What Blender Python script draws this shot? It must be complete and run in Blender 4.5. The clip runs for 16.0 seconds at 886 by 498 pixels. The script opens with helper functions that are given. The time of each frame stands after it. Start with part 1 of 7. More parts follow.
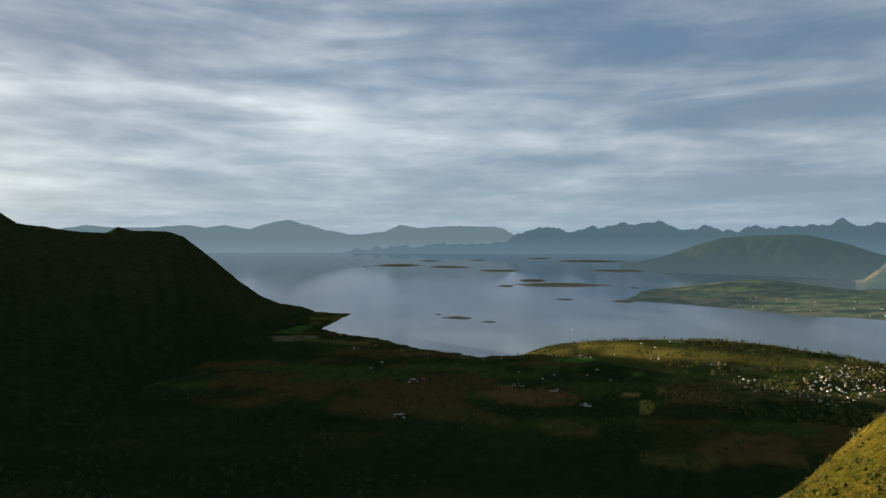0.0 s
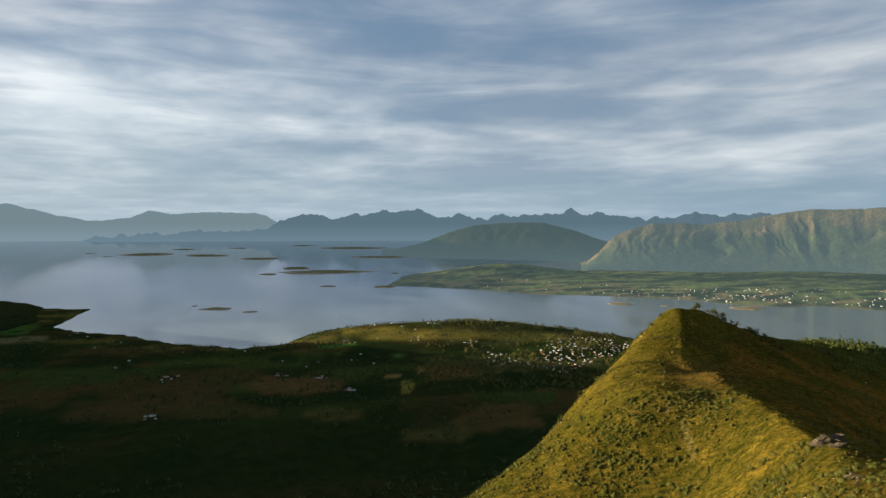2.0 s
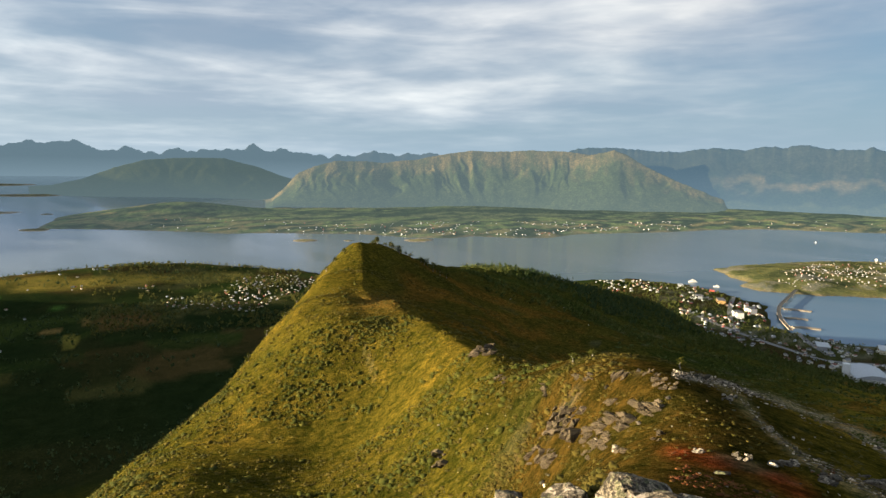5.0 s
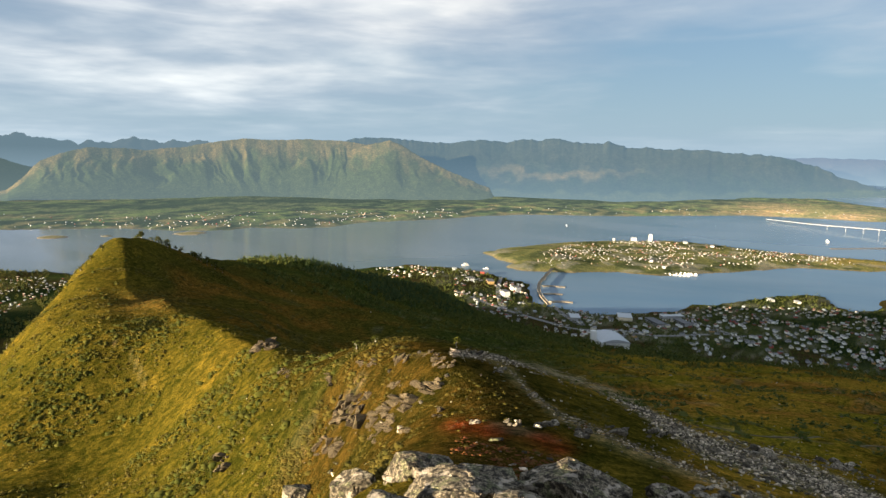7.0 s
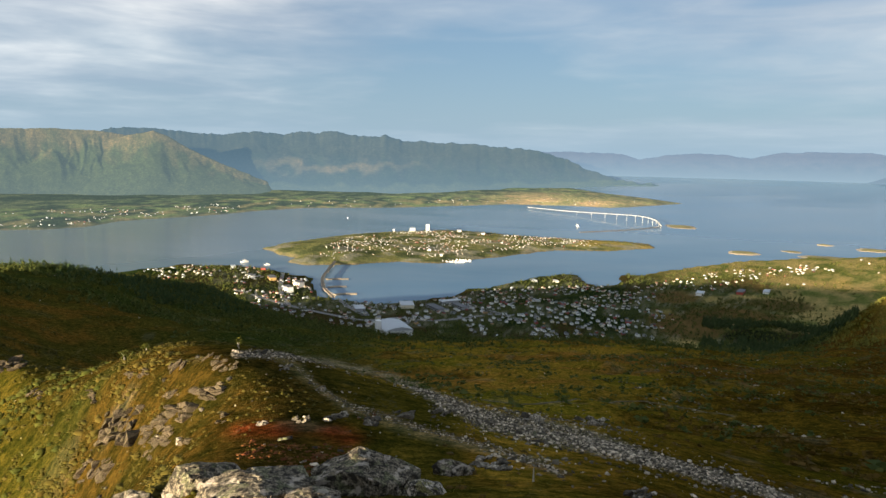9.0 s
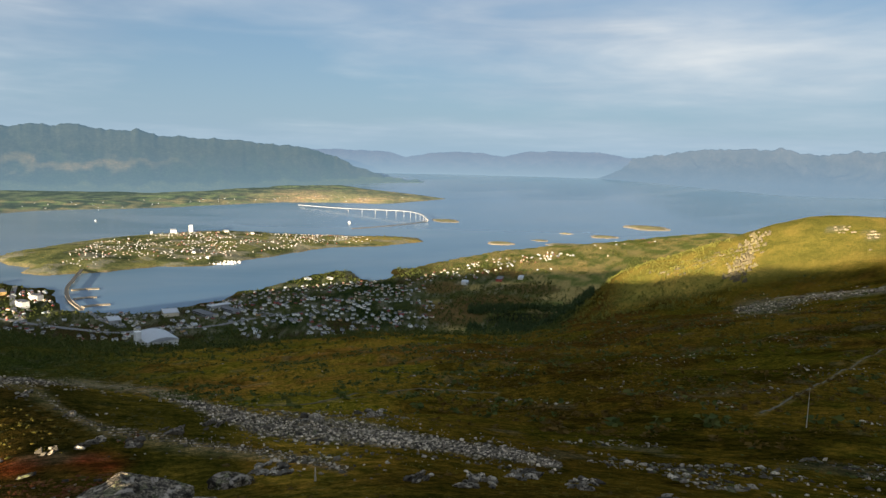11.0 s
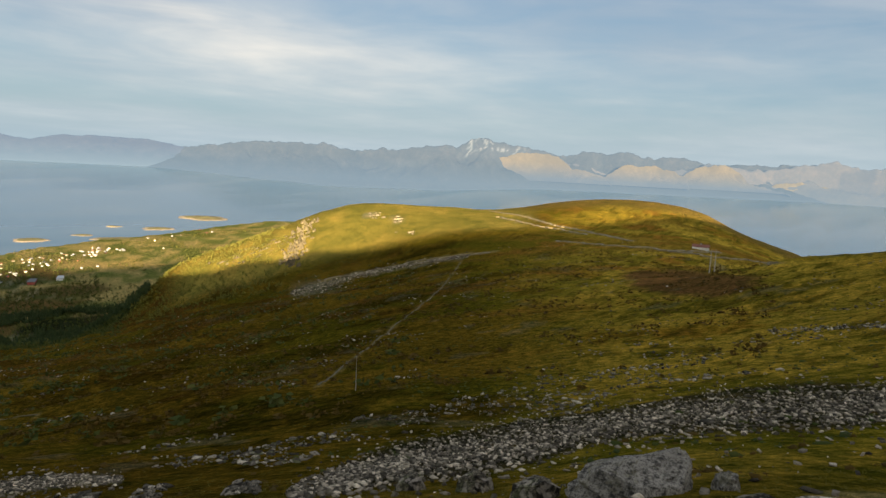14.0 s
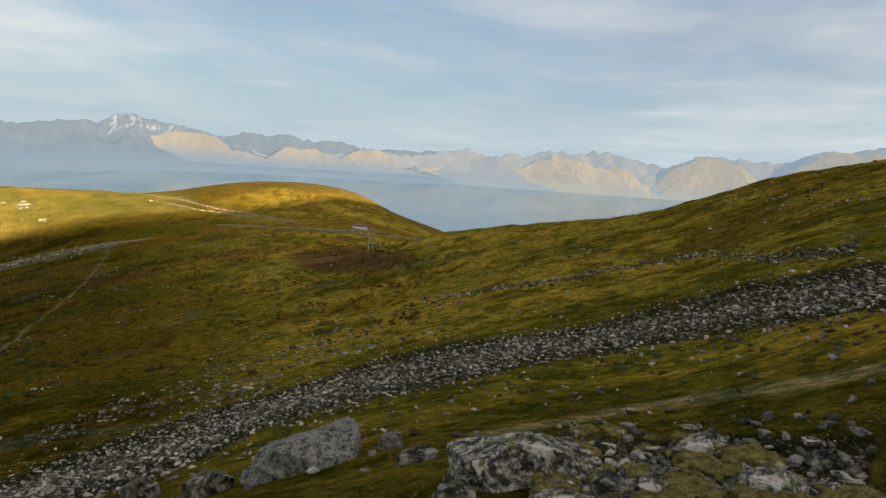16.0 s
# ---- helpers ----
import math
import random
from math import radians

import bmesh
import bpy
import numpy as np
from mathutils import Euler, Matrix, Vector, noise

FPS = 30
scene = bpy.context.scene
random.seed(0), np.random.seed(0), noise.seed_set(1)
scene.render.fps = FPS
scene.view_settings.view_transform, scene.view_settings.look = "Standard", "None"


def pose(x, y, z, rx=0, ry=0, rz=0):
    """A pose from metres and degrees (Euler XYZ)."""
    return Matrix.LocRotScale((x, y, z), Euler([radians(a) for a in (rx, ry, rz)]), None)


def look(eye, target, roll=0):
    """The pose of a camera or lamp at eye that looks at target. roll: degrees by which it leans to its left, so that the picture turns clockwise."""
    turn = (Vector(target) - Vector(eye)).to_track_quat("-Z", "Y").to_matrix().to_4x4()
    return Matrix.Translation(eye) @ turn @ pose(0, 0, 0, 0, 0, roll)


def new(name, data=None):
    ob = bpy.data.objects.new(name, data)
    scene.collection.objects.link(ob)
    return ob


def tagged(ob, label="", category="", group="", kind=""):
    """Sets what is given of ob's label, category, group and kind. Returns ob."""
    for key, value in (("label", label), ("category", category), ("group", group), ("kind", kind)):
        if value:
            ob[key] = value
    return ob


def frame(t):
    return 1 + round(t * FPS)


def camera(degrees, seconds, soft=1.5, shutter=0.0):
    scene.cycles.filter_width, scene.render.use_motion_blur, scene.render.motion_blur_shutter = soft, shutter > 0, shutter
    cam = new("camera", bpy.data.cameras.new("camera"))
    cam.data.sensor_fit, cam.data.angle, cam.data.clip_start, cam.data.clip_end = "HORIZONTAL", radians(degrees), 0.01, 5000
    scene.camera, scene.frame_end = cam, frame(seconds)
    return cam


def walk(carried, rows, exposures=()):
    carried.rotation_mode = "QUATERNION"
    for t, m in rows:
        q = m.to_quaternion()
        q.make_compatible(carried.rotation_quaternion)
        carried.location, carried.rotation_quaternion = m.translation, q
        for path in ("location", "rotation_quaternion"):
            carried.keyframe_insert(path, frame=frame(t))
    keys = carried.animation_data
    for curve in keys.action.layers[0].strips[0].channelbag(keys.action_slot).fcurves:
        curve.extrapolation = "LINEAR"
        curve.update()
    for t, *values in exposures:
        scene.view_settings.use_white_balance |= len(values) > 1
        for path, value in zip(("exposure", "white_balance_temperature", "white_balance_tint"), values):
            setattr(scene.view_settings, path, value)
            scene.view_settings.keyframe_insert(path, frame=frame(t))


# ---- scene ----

EYE = Vector((0.0, 0.0, 280.0))      # metres above the sea
TILT = -0.4
cam = camera(66.84, 16.0, soft=1.5)
# seconds, yaw, pitch, roll: the camera turns where it hovers
ROWS = [
    (0.0, 0.00, 0.00, -0.00),
    (0.5, -6.60, -0.37, 0.23),
    (1.0, -11.45, -0.93, 0.39),
    (1.5, -15.41, -1.21, 0.07),
    (2.0, -19.97, -1.14, 0.20),
    (2.5, -25.32, -1.41, 0.98),
    (3.0, -28.83, -2.11, 0.46),
    (3.5, -33.38, -3.63, -0.14),
    (4.0, -38.21, -4.76, -0.13),
    (6.5, -59.29, -7.36, -0.81),
    (7.0, -65.04, -7.19, -0.67),
    (7.5, -70.88, -7.36, -0.89),
    (8.0, -75.36, -7.78, -0.96),
    (8.5, -79.34, -7.73, -0.85),
    (11.0, -102.95, -7.53, -0.97),
    (11.5, -108.02, -7.60, -1.25),
    (12.0, -113.86, -7.34, -1.30),
    (12.5, -120.83, -6.80, -1.40),
    (13.0, -127.60, -6.80, -2.07),
    (13.5, -133.62, -7.12, -2.41),
    (14.0, -139.46, -7.16, -2.82),
    (14.5, -145.48, -7.25, -2.99),
    (15.0, -152.81, -6.67, -2.69),
    (15.5, -159.37, -6.73, -3.95),
    (16.0, -167.60, -7.00, -3.88),
]
EXPOSURES = [(0.0, 1.49, 6150, 8), (2.0, 1.70, 6300, 9), (4.0, 1.93, 6450, 10), (7.0, 2.16, 6550, 10), (11.0, 2.03, 6350, 10), (14.0, 2.15, 7200, 12), (16.0, 2.28, 7250, 13)]
walk(cam, [(t, pose(*EYE, TILT) @ pose(0, 0, 0, 90 + pitch, roll, yaw)) for t, yaw, pitch, roll in ROWS], EXPOSURES)

# ---- light ----
def true_bearing(az):
    """Bearings are read off the camera's view: those past the town read short, by 2.5 degrees from 99 on."""
    t = np.clip((np.asarray(az, float) - 83.0) / 16.0, 0, 1)
    return az + 2.5 * t * t * (3 - 2 * t)


READ = np.arange(-100.0, 300.0, 0.25)
TRUE = true_bearing(READ)


def read_bearing(az):
    return np.interp(az, TRUE, READ)


def true_ring(ring):
    """A shoreline or outline, in metres, with its bearings made true."""
    out = []
    for x, y in ring:
        a, r = radians(float(true_bearing(math.degrees(math.atan2(x, y)) % 360))), math.hypot(x, y)
        out.append((x, y) if x < 0 else (r * math.sin(a), r * math.cos(a)))
    return out


SUN_AZ, SUN_EL = -52.0, 7.5          # bearing clockwise from +y, and height, in degrees


def bearing(az, el=0.0):
    a, e = radians(az), radians(el)
    return Vector((math.sin(a) * math.cos(e), math.cos(a) * math.cos(e), math.sin(e)))


sun = new("sun", bpy.data.lights.new("sun", "SUN"))
sun.data.energy, sun.data.angle, sun.data.color = 5.0, radians(0.6), (1.0, 0.82, 0.56)
sun.matrix_world = look(bearing(SUN_AZ, SUN_EL) * 3000, (0, 0, 0))


class Nodes:
    """Short hand for node trees: each call adds a node, sets its inputs and returns its first output."""

    def __init__(self, tree):
        self.tree = tree
        tree.nodes.clear()

    def add(self, kind, out=0, inputs=(), **attrs):
        n = self.tree.nodes.new(kind)
        for k, v in attrs.items():
            if k == "operation":
                n.operation = v
            elif k == "blend":
                n.data_type, n.blend_type = "RGBA", v
            elif k == "dims":
                n.noise_dimensions = v
            elif k == "sky":
                n.sky_type = v
            elif k == "layer":
                n.attribute_name = v
            elif k == "feature":
                n.feature = v
        for key, v in dict(inputs).items():
            if isinstance(v, bpy.types.NodeSocket):
                self.tree.links.new(v, n.inputs[key])
            else:
                n.inputs[key].default_value = v
        return n.outputs[out]

    def math(self, op, a, b=0.0, c=0.0):
        return self.add("ShaderNodeMath", 0, {0: a, 1: b, 2: c}, operation=op)

    def vec(self, op, a, b=(0, 0, 0), out=0):
        return self.add("ShaderNodeVectorMath", out, {0: a, 1: b}, operation=op)

    def mix(self, fac, a, b, blend="MIX"):
        return self.add("ShaderNodeMix", 2, {0: fac, 6: a, 7: b}, blend=blend)

    def noise(self, vector, scale, detail=4.0, rough=0.55, out=0, distortion=0.0):
        return self.add("ShaderNodeTexNoise", out, {"Vector": vector, "Scale": scale, "Detail": detail, "Roughness": rough, "Distortion": distortion})

    def ramp(self, fac, *stops):
        n = self.tree.nodes.new("ShaderNodeValToRGB")
        e = n.color_ramp.elements
        while len(e) < len(stops):
            e.new(0.5)
        for i, (p, c) in enumerate(stops):
            e[i].position, e[i].color = p, (*c, 1) if isinstance(c, tuple) else (c, c, c, 1)
        self.tree.links.new(fac, n.inputs[0])
        return n.outputs[0]

    def span(self, v, a, b, c=0.0, d=1.0):
        return self.add("ShaderNodeMapRange", 0, {0: v, 1: a, 2: b, 3: c, 4: d})


# banks of cloud and gaps between them: bearing, height, width, depth, strength
CLOUD_BANKS = [(-28.4, 11.2, 10, 1.3, 0.05), (-6.4, 11.0, 9, 2.2, 0.13), (-0.4, 8.2, 9, 1.2, 0.12), (18.2, 8.8, 8, 0.9, 0.10), (-31.7, 4.4, 6, 0.7, 0.12), (46, 6.9, 13, 2.2, 0.06),
               (33, 17.5, 5, 1.6, 0.12), (50, 14.5, 9, 4.0, -0.05), (66, 11.6, 9, 3.2, 0.05), (56, 8.0, 9, 2.0, 0.04), (118, 8.6, 12, 3.4, 0.10), (130, 8.4, 12, 3.4, 0.08), (145, 7.6, 10, 3.0, 0.05), (182.5, 5.8, 2.2, 0.32, 0.16),
               (-29, 15.6, 10, 3.0, -0.10), (18.4, 15.3, 14, 3.2, -0.07), (23.5, 5.0, 9, 1.3, -0.13), (27.4, 9.9, 8, 1.3, -0.10), (186, 11.5, 10, 3.0, -0.09), (100, 13, 12, 3.0, -0.05), (152, 12.5, 10, 2.5, -0.06)]
BLUE_GAPS = [(89, 7.4, 13, 5.0, -0.15), (50, 3.2, 22, 0.9, -0.10), (112, 3.9, 26, 1.1, -0.10), (178, 6.4, 14, 2.2, -0.12), (79, 9.5, 8, 3.0, -0.05), (25, 3.6, 12, 1.0, -0.08), (46, 7.0, 13, 2.5, 0.05), (66, 11.5, 10, 3.0, 0.10), (120, 9.0, 14, 3.0, 0.10)]


def sky_world():
    world = bpy.data.worlds.new("sky")
    world.use_nodes = True
    scene.world = world
    n = Nodes(world.node_tree)
    way = n.add("ShaderNodeTexCoord", 0)
    way = n.vec("NORMALIZE", way)
    sep = n.tree.nodes.new("ShaderNodeSeparateXYZ")
    n.tree.links.new(way, sep.inputs[0])
    x, y, z = sep.outputs
    up = n.math("MAXIMUM", z, 0.0)
    # clouds lie in a flat deck, seen ever more from the side towards the horizon
    dep = n.math("ADD", up, 0.080)
    comb = n.tree.nodes.new("ShaderNodeCombineXYZ")
    n.tree.links.new(n.math("DIVIDE", x, dep), comb.inputs[0])
    n.tree.links.new(n.math("DIVIDE", y, dep), comb.inputs[1])
    deck = comb.outputs[0]
    nis = n.tree.nodes.new("ShaderNodeTexSky")
    nis.sky_type, nis.sun_disc = "NISHITA", False
    nis.sun_elevation, nis.sun_rotation = radians(SUN_EL), radians(SUN_AZ)
    nis.air_density, nis.dust_density, nis.ozone_density = 1.0, 1.5, 2.0
    clear = n.mix(1.0, nis.outputs[0], (0.040, 0.043, 0.047, 1), "MULTIPLY")
    clear = n.mix(0.5, clear, (0.080, 0.130, 0.195, 1))
    big = n.noise(n.vec("ADD", deck, (3.7, 11.2, 0.0)), 0.20, 3.0, 0.45, distortion=0.2)
    mid = n.noise(deck, 0.75, 4.0, 0.48, distortion=0.1)
    fine = n.noise(n.vec("ADD", n.vec("MULTIPLY", deck, (1.0, 0.8, 1.0)), (1.0, 4.0, 2.0)), 2.8, 4.0, 0.50, distortion=0.1)

    # long level streaks of thin cloud
    streaks = n.noise(n.vec("ADD", n.vec("MULTIPLY", way, (3.6, 3.6, 25.0)), (4.0, 1.0, 0.3)), 1.0, 5.0, 0.52, distortion=0.6)

    def bank(az, el, wide, high):
        """A soft patch of the sky at a bearing and height."""
        a = radians(float(true_bearing(az)))
        u = n.math("DIVIDE", n.vec("DOT_PRODUCT", way, (math.cos(a), -math.sin(a), 0), out=1), radians(wide))
        v = n.math("DIVIDE", n.math("SUBTRACT", z, math.sin(radians(el))), radians(high))
        g = n.math("EXPONENT", n.math("MULTIPLY", n.math("ADD", n.math("MULTIPLY", u, u), n.math("MULTIPLY", v, v)), -1.0))
        ahead = n.math("GREATER_THAN", n.vec("DOT_PRODUCT", way, (math.sin(a), math.cos(a), 0), out=1), 0.0)
        return n.math("MULTIPLY", g, ahead)

    def gather(banks):
        total = 0.0
        for az, el, wide, high, amount in banks:
            total = n.math("MULTIPLY_ADD", bank(az, el, wide, high), amount, total)
        return total

    cover = n.math("ADD", n.math("MULTIPLY", big, 0.45), n.math("ADD", n.math("MULTIPLY", mid, 0.24), n.math("ADD", n.math("MULTIPLY", streaks, 0.22), n.math("MULTIPLY", fine, 0.09))))
    # the deck breaks up towards the east
    cover = n.math("ADD", cover, n.math("MULTIPLY", n.vec("DOT_PRODUCT", way, tuple(bearing(95.0)), out=1), -0.06))
    cover = n.math("ADD", cover, gather(BLUE_GAPS))
    mask = n.span(cover, 0.33, 0.60)
    thick = n.noise(n.vec("ADD", deck, (7.3, 2.1, 0.0)), 0.85, 5.0, 0.50, distortion=0.12)
    body = n.math("ADD", n.math("MULTIPLY", thick, 0.46), n.math("ADD", n.math("MULTIPLY", streaks, 0.34), n.math("MULTIPLY", fine, 0.20)))
    # the cloud is torn in the west and a smooth veil in the east
    torn = n.span(n.vec("DOT_PRODUCT", way, tuple(bearing(20.0)), out=1), -0.3, 0.6, 0.45, 1.0)
    body = n.math("MULTIPLY_ADD", n.math("SUBTRACT", body, 0.5), torn, 0.5)
    shade = n.span(n.math("ADD", body, gather(CLOUD_BANKS)), 0.38, 0.68)
    toward = n.math("MAXIMUM", n.vec("DOT_PRODUCT", way, tuple(bearing(SUN_AZ, SUN_EL)), out=1), 0.0)
    facing = n.math("MULTIPLY_ADD", n.vec("DOT_PRODUCT", way, tuple(bearing(SUN_AZ, SUN_EL)), out=1), 0.5, 0.5)
    lit = n.math("MULTIPLY_ADD", n.math("POWER", facing, 1.3), 0.80, 0.92)
    bright = n.add("ShaderNodeCombineXYZ", 0, {0: n.math("MULTIPLY", lit, 0.315), 1: n.math("MULTIPLY", lit, 0.312), 2: n.math("MULTIPLY", lit, 0.300)})
    cloud = n.mix(n.math("POWER", shade, 1.25), (0.120, 0.140, 0.172, 1), bright)
    out = n.mix(n.math("MULTIPLY", mask, 0.88), clear, cloud)
    # milky air low down
    low = n.math("POWER", n.math("SUBTRACT", 1.0, n.math("MINIMUM", n.math("MULTIPLY", up, 3.6), 1.0)), 2.0)
    milk = n.mix(n.math("POWER", facing, 2.0), (0.128, 0.180, 0.222, 1), (0.200, 0.245, 0.276, 1))
    out = n.mix(n.math("MULTIPLY", low, 0.8), out, milk)
    # the veil of cloud glows round the low sun; out of view, added to warm and lift the shade
    halo = n.math("MULTIPLY", n.math("POWER", toward, 110.0), 18.0)
    warm = n.add("ShaderNodeCombineXYZ", 0, {0: n.math("ADD", halo, 1.0), 1: n.math("MULTIPLY_ADD", halo, 0.82, 1.0), 2: n.math("MULTIPLY_ADD", halo, 0.58, 1.0)})
    out = n.vec("MULTIPLY", out, warm)
    bg = n.add("ShaderNodeBackground", 0, {0: out, 1: 0.77})
    o = n.tree.nodes.new("ShaderNodeOutputWorld")
    n.tree.links.new(bg, o.inputs[0])


sky_world()

# ---- materials ----
def material(name):
    m = bpy.data.materials.new(name)
    m.use_nodes = True
    return m, Nodes(m.node_tree)


def finish(n, shader):
    o = n.tree.nodes.new("ShaderNodeOutputMaterial")
    n.tree.links.new(shader, o.inputs[0])


def surface(n, color, rough=0.8, bump=None, strength=0.3, distance=0.1, **more):
    p = {"Base Color": color, "Roughness": rough, **more}
    if bump is not None:
        p["Normal"] = n.add("ShaderNodeBump", 0, {"Height": bump, "Strength": strength, "Distance": distance})
    return n.add("ShaderNodeBsdfPrincipled", 0, p)


def cover_material(name, scales=(0.05, 0.6, 6.0), strength=0.6, distance=0.3, glow=None, grain=1.0, mist=(0.0, 200.0, 330.0)):
    """Land: the plant cover is kept with the mesh, the grain is noise at three sizes; glow and mist paint haze on as
    emission.
    """
    m, n = material(name)
    pos = n.add("ShaderNodeTexCoord", 3)
    base = n.add("ShaderNodeAttribute", 0, layer="cover")
    a = n.noise(pos, scales[0], 5.0, 0.6)
    b = n.noise(pos, scales[1], 5.0, 0.65)
    c = n.noise(pos, scales[2], 4.0, 0.7)
    col = n.mix(n.span(a, 0.3, 0.7), n.mix(1.0, base, (0.72, 0.78, 0.70, 1), "MULTIPLY"), n.mix(1.0, base, (1.25, 1.15, 1.05, 1), "MULTIPLY"))
    col = n.mix(n.span(b, 0.38, 0.62), n.mix(1.0, col, (0.48, 0.58, 0.52, 1), "MULTIPLY"), n.mix(1.0, col, (1.34, 1.24, 1.15, 1), "MULTIPLY"))
    k = n.noise(n.vec("ADD", pos, (9.0, 4.0, 2.0)), scales[1] * 3.2, 4.0, 0.65)
    col = n.mix(n.span(k, 0.40, 0.60), n.mix(1.0, col, (0.56, 0.64, 0.58, 1), "MULTIPLY"), n.mix(1.0, col, (1.30, 1.24, 1.18, 1), "MULTIPLY"))
    d = n.noise(pos, scales[2] * 4.5, 4.0, 0.7)
    col = n.mix(n.span(c, 0.35, 0.65), n.mix(1.0, col, (0.50, 0.58, 0.52, 1), "MULTIPLY"), n.mix(1.0, col, (1.42, 1.34, 1.3, 1), "MULTIPLY"))
    col = n.mix(n.span(d, 0.36, 0.64), n.mix(1.0, col, (0.58, 0.64, 0.6, 1), "MULTIPLY"), n.mix(1.0, col, (1.36, 1.3, 1.25, 1), "MULTIPLY"))
    col = n.mix(grain, base, col)
    h = n.math("ADD", n.math("MULTIPLY", b, 1.0), n.math("ADD", n.math("MULTIPLY", c, 0.4), n.math("MULTIPLY", d, 0.12)))
    s = surface(n, col, 0.95, h, strength, distance, **{"Specular IOR Level": 0.0})
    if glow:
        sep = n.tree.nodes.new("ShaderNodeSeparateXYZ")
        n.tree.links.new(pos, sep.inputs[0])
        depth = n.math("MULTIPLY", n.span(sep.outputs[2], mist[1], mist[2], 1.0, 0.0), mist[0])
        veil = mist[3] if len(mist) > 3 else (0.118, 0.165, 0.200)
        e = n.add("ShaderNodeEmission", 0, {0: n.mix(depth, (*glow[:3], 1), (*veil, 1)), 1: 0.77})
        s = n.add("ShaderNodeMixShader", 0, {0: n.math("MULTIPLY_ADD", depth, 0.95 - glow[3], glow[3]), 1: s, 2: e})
    finish(n, s)
    return m


def plain_material(name, color, rough=0.7, grain=3.0, amount=0.25, spread=0.0, **more):
    m, n = material(name)
    pos = n.add("ShaderNodeTexCoord", 3)
    a = n.noise(pos, grain, 5.0, 0.6)
    col = n.mix(n.span(a, 0.3, 0.7), tuple(v * (1 - amount) for v in color) + (1,), tuple(min(1, v * (1 + amount)) for v in color) + (1,))
    if spread:
        rnd = n.add("ShaderNodeObjectInfo", 5)
        col = n.mix(n.math("MULTIPLY", rnd, spread), col, (0.25, 0.25, 0.25, 1))
    finish(n, surface(n, col, rough, a, 0.2, 0.05, **more))
    return m


def water_material():
    m, n = material("sea_water")
    pos = n.add("ShaderNodeTexCoord", 3)
    ripples = n.noise(pos, 0.10, 6.0, 0.7)
    swell = n.noise(n.vec("MULTIPLY", pos, (1.0, 0.35, 1.0)), 0.0045, 5.0, 0.6, distortion=0.5)
    split = n.tree.nodes.new("ShaderNodeSeparateXYZ")
    n.tree.links.new(pos, split.inputs[0])
    calm = n.span(n.math("MULTIPLY_ADD", swell, 500.0, split.outputs[1]), 500.0, 1500.0)
    rough = n.math("MULTIPLY", n.span(swell, 0.40, 0.60, 0.13, 0.26), n.span(calm, 0.0, 1.0, 1.0, 0.6))
    # water colour lightened: haze and sky brightness over the fjord put in
    hazy_body = n.add("ShaderNodeBsdfDiffuse", 0, {0: n.mix(calm, n.mix(n.span(swell, 0.35, 0.65), (0.074, 0.142, 0.222, 1), (0.090, 0.158, 0.236, 1)), (0.125, 0.160, 0.185, 1))})
    relief = n.add("ShaderNodeBump", 0, {"Height": ripples, "Strength": 0.02, "Distance": 1.0})
    gloss = n.add("ShaderNodeBsdfAnisotropic", 0, {"Color": (0.96, 0.97, 0.98, 1), "Roughness": rough, "Normal": relief})
    # the water lies level, so the share that it mirrors goes by the angle to the vertical
    level = n.add("ShaderNodeCombineXYZ", 0, {0: 0.0, 1: 0.0, 2: 1.0})
    share = n.math("MULTIPLY", n.add("ShaderNodeFresnel", 0, {"IOR": 1.33, "Normal": level}), n.span(calm, 0.0, 1.0, 0.60, 0.88))
    finish(n, n.add("ShaderNodeMixShader", 0, {0: share, 1: hazy_body, 2: gloss}))
    return m


M_LAND = cover_material("heath_and_grass", strength=0.8, distance=0.6)
# the far lowland's glow is painted haze
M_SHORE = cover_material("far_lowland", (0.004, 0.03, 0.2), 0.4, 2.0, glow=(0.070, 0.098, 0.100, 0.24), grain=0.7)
M_ISLE = cover_material("island_ground", (0.01, 0.08, 0.5), 0.4, 0.8, grain=0.6)
M_SEA = water_material()

# ---- terrain arithmetic ----


def lattice(ix, iy, seed):
    h = (ix.astype(np.int64) * 374761393 + iy.astype(np.int64) * 668265263 + seed * 974634221) & 0xFFFFFFFF
    h = ((h ^ (h >> 13)) * 1274126177) & 0xFFFFFFFF
    return ((h ^ (h >> 16)) & 0xFFFF) / 65535.0


def value_noise(x, y, seed=0):
    ix, iy = np.floor(x), np.floor(y)
    fx, fy = x - ix, y - iy
    fx, fy = fx * fx * fx * (fx * (fx * 6 - 15) + 10), fy * fy * fy * (fy * (fy * 6 - 15) + 10)
    a, b = lattice(ix, iy, seed), lattice(ix + 1, iy, seed)
    c, d = lattice(ix, iy + 1, seed), lattice(ix + 1, iy + 1, seed)
    return (a + (b - a) * fx) * (1 - fy) + (c + (d - c) * fx) * fy


def fbm(x, y, octaves=5, gain=0.5, seed=0):
    """Noise about 0, within about -1 to 1."""
    x, y = np.asarray(x, float), np.asarray(y, float)
    total, amp, norm = 0.0, 1.0, 0.0
    for k in range(octaves):
        total = total + amp * (value_noise(x * 1.0, y * 1.0, seed + k * 17) * 2 - 1)
        norm += amp
        amp *= gain
        x, y = x * 1.93 * 0.8 - y * 1.93 * 0.6 + 11.3, x * 1.93 * 0.6 + y * 1.93 * 0.8 + 5.7
    return total / norm * 1.5


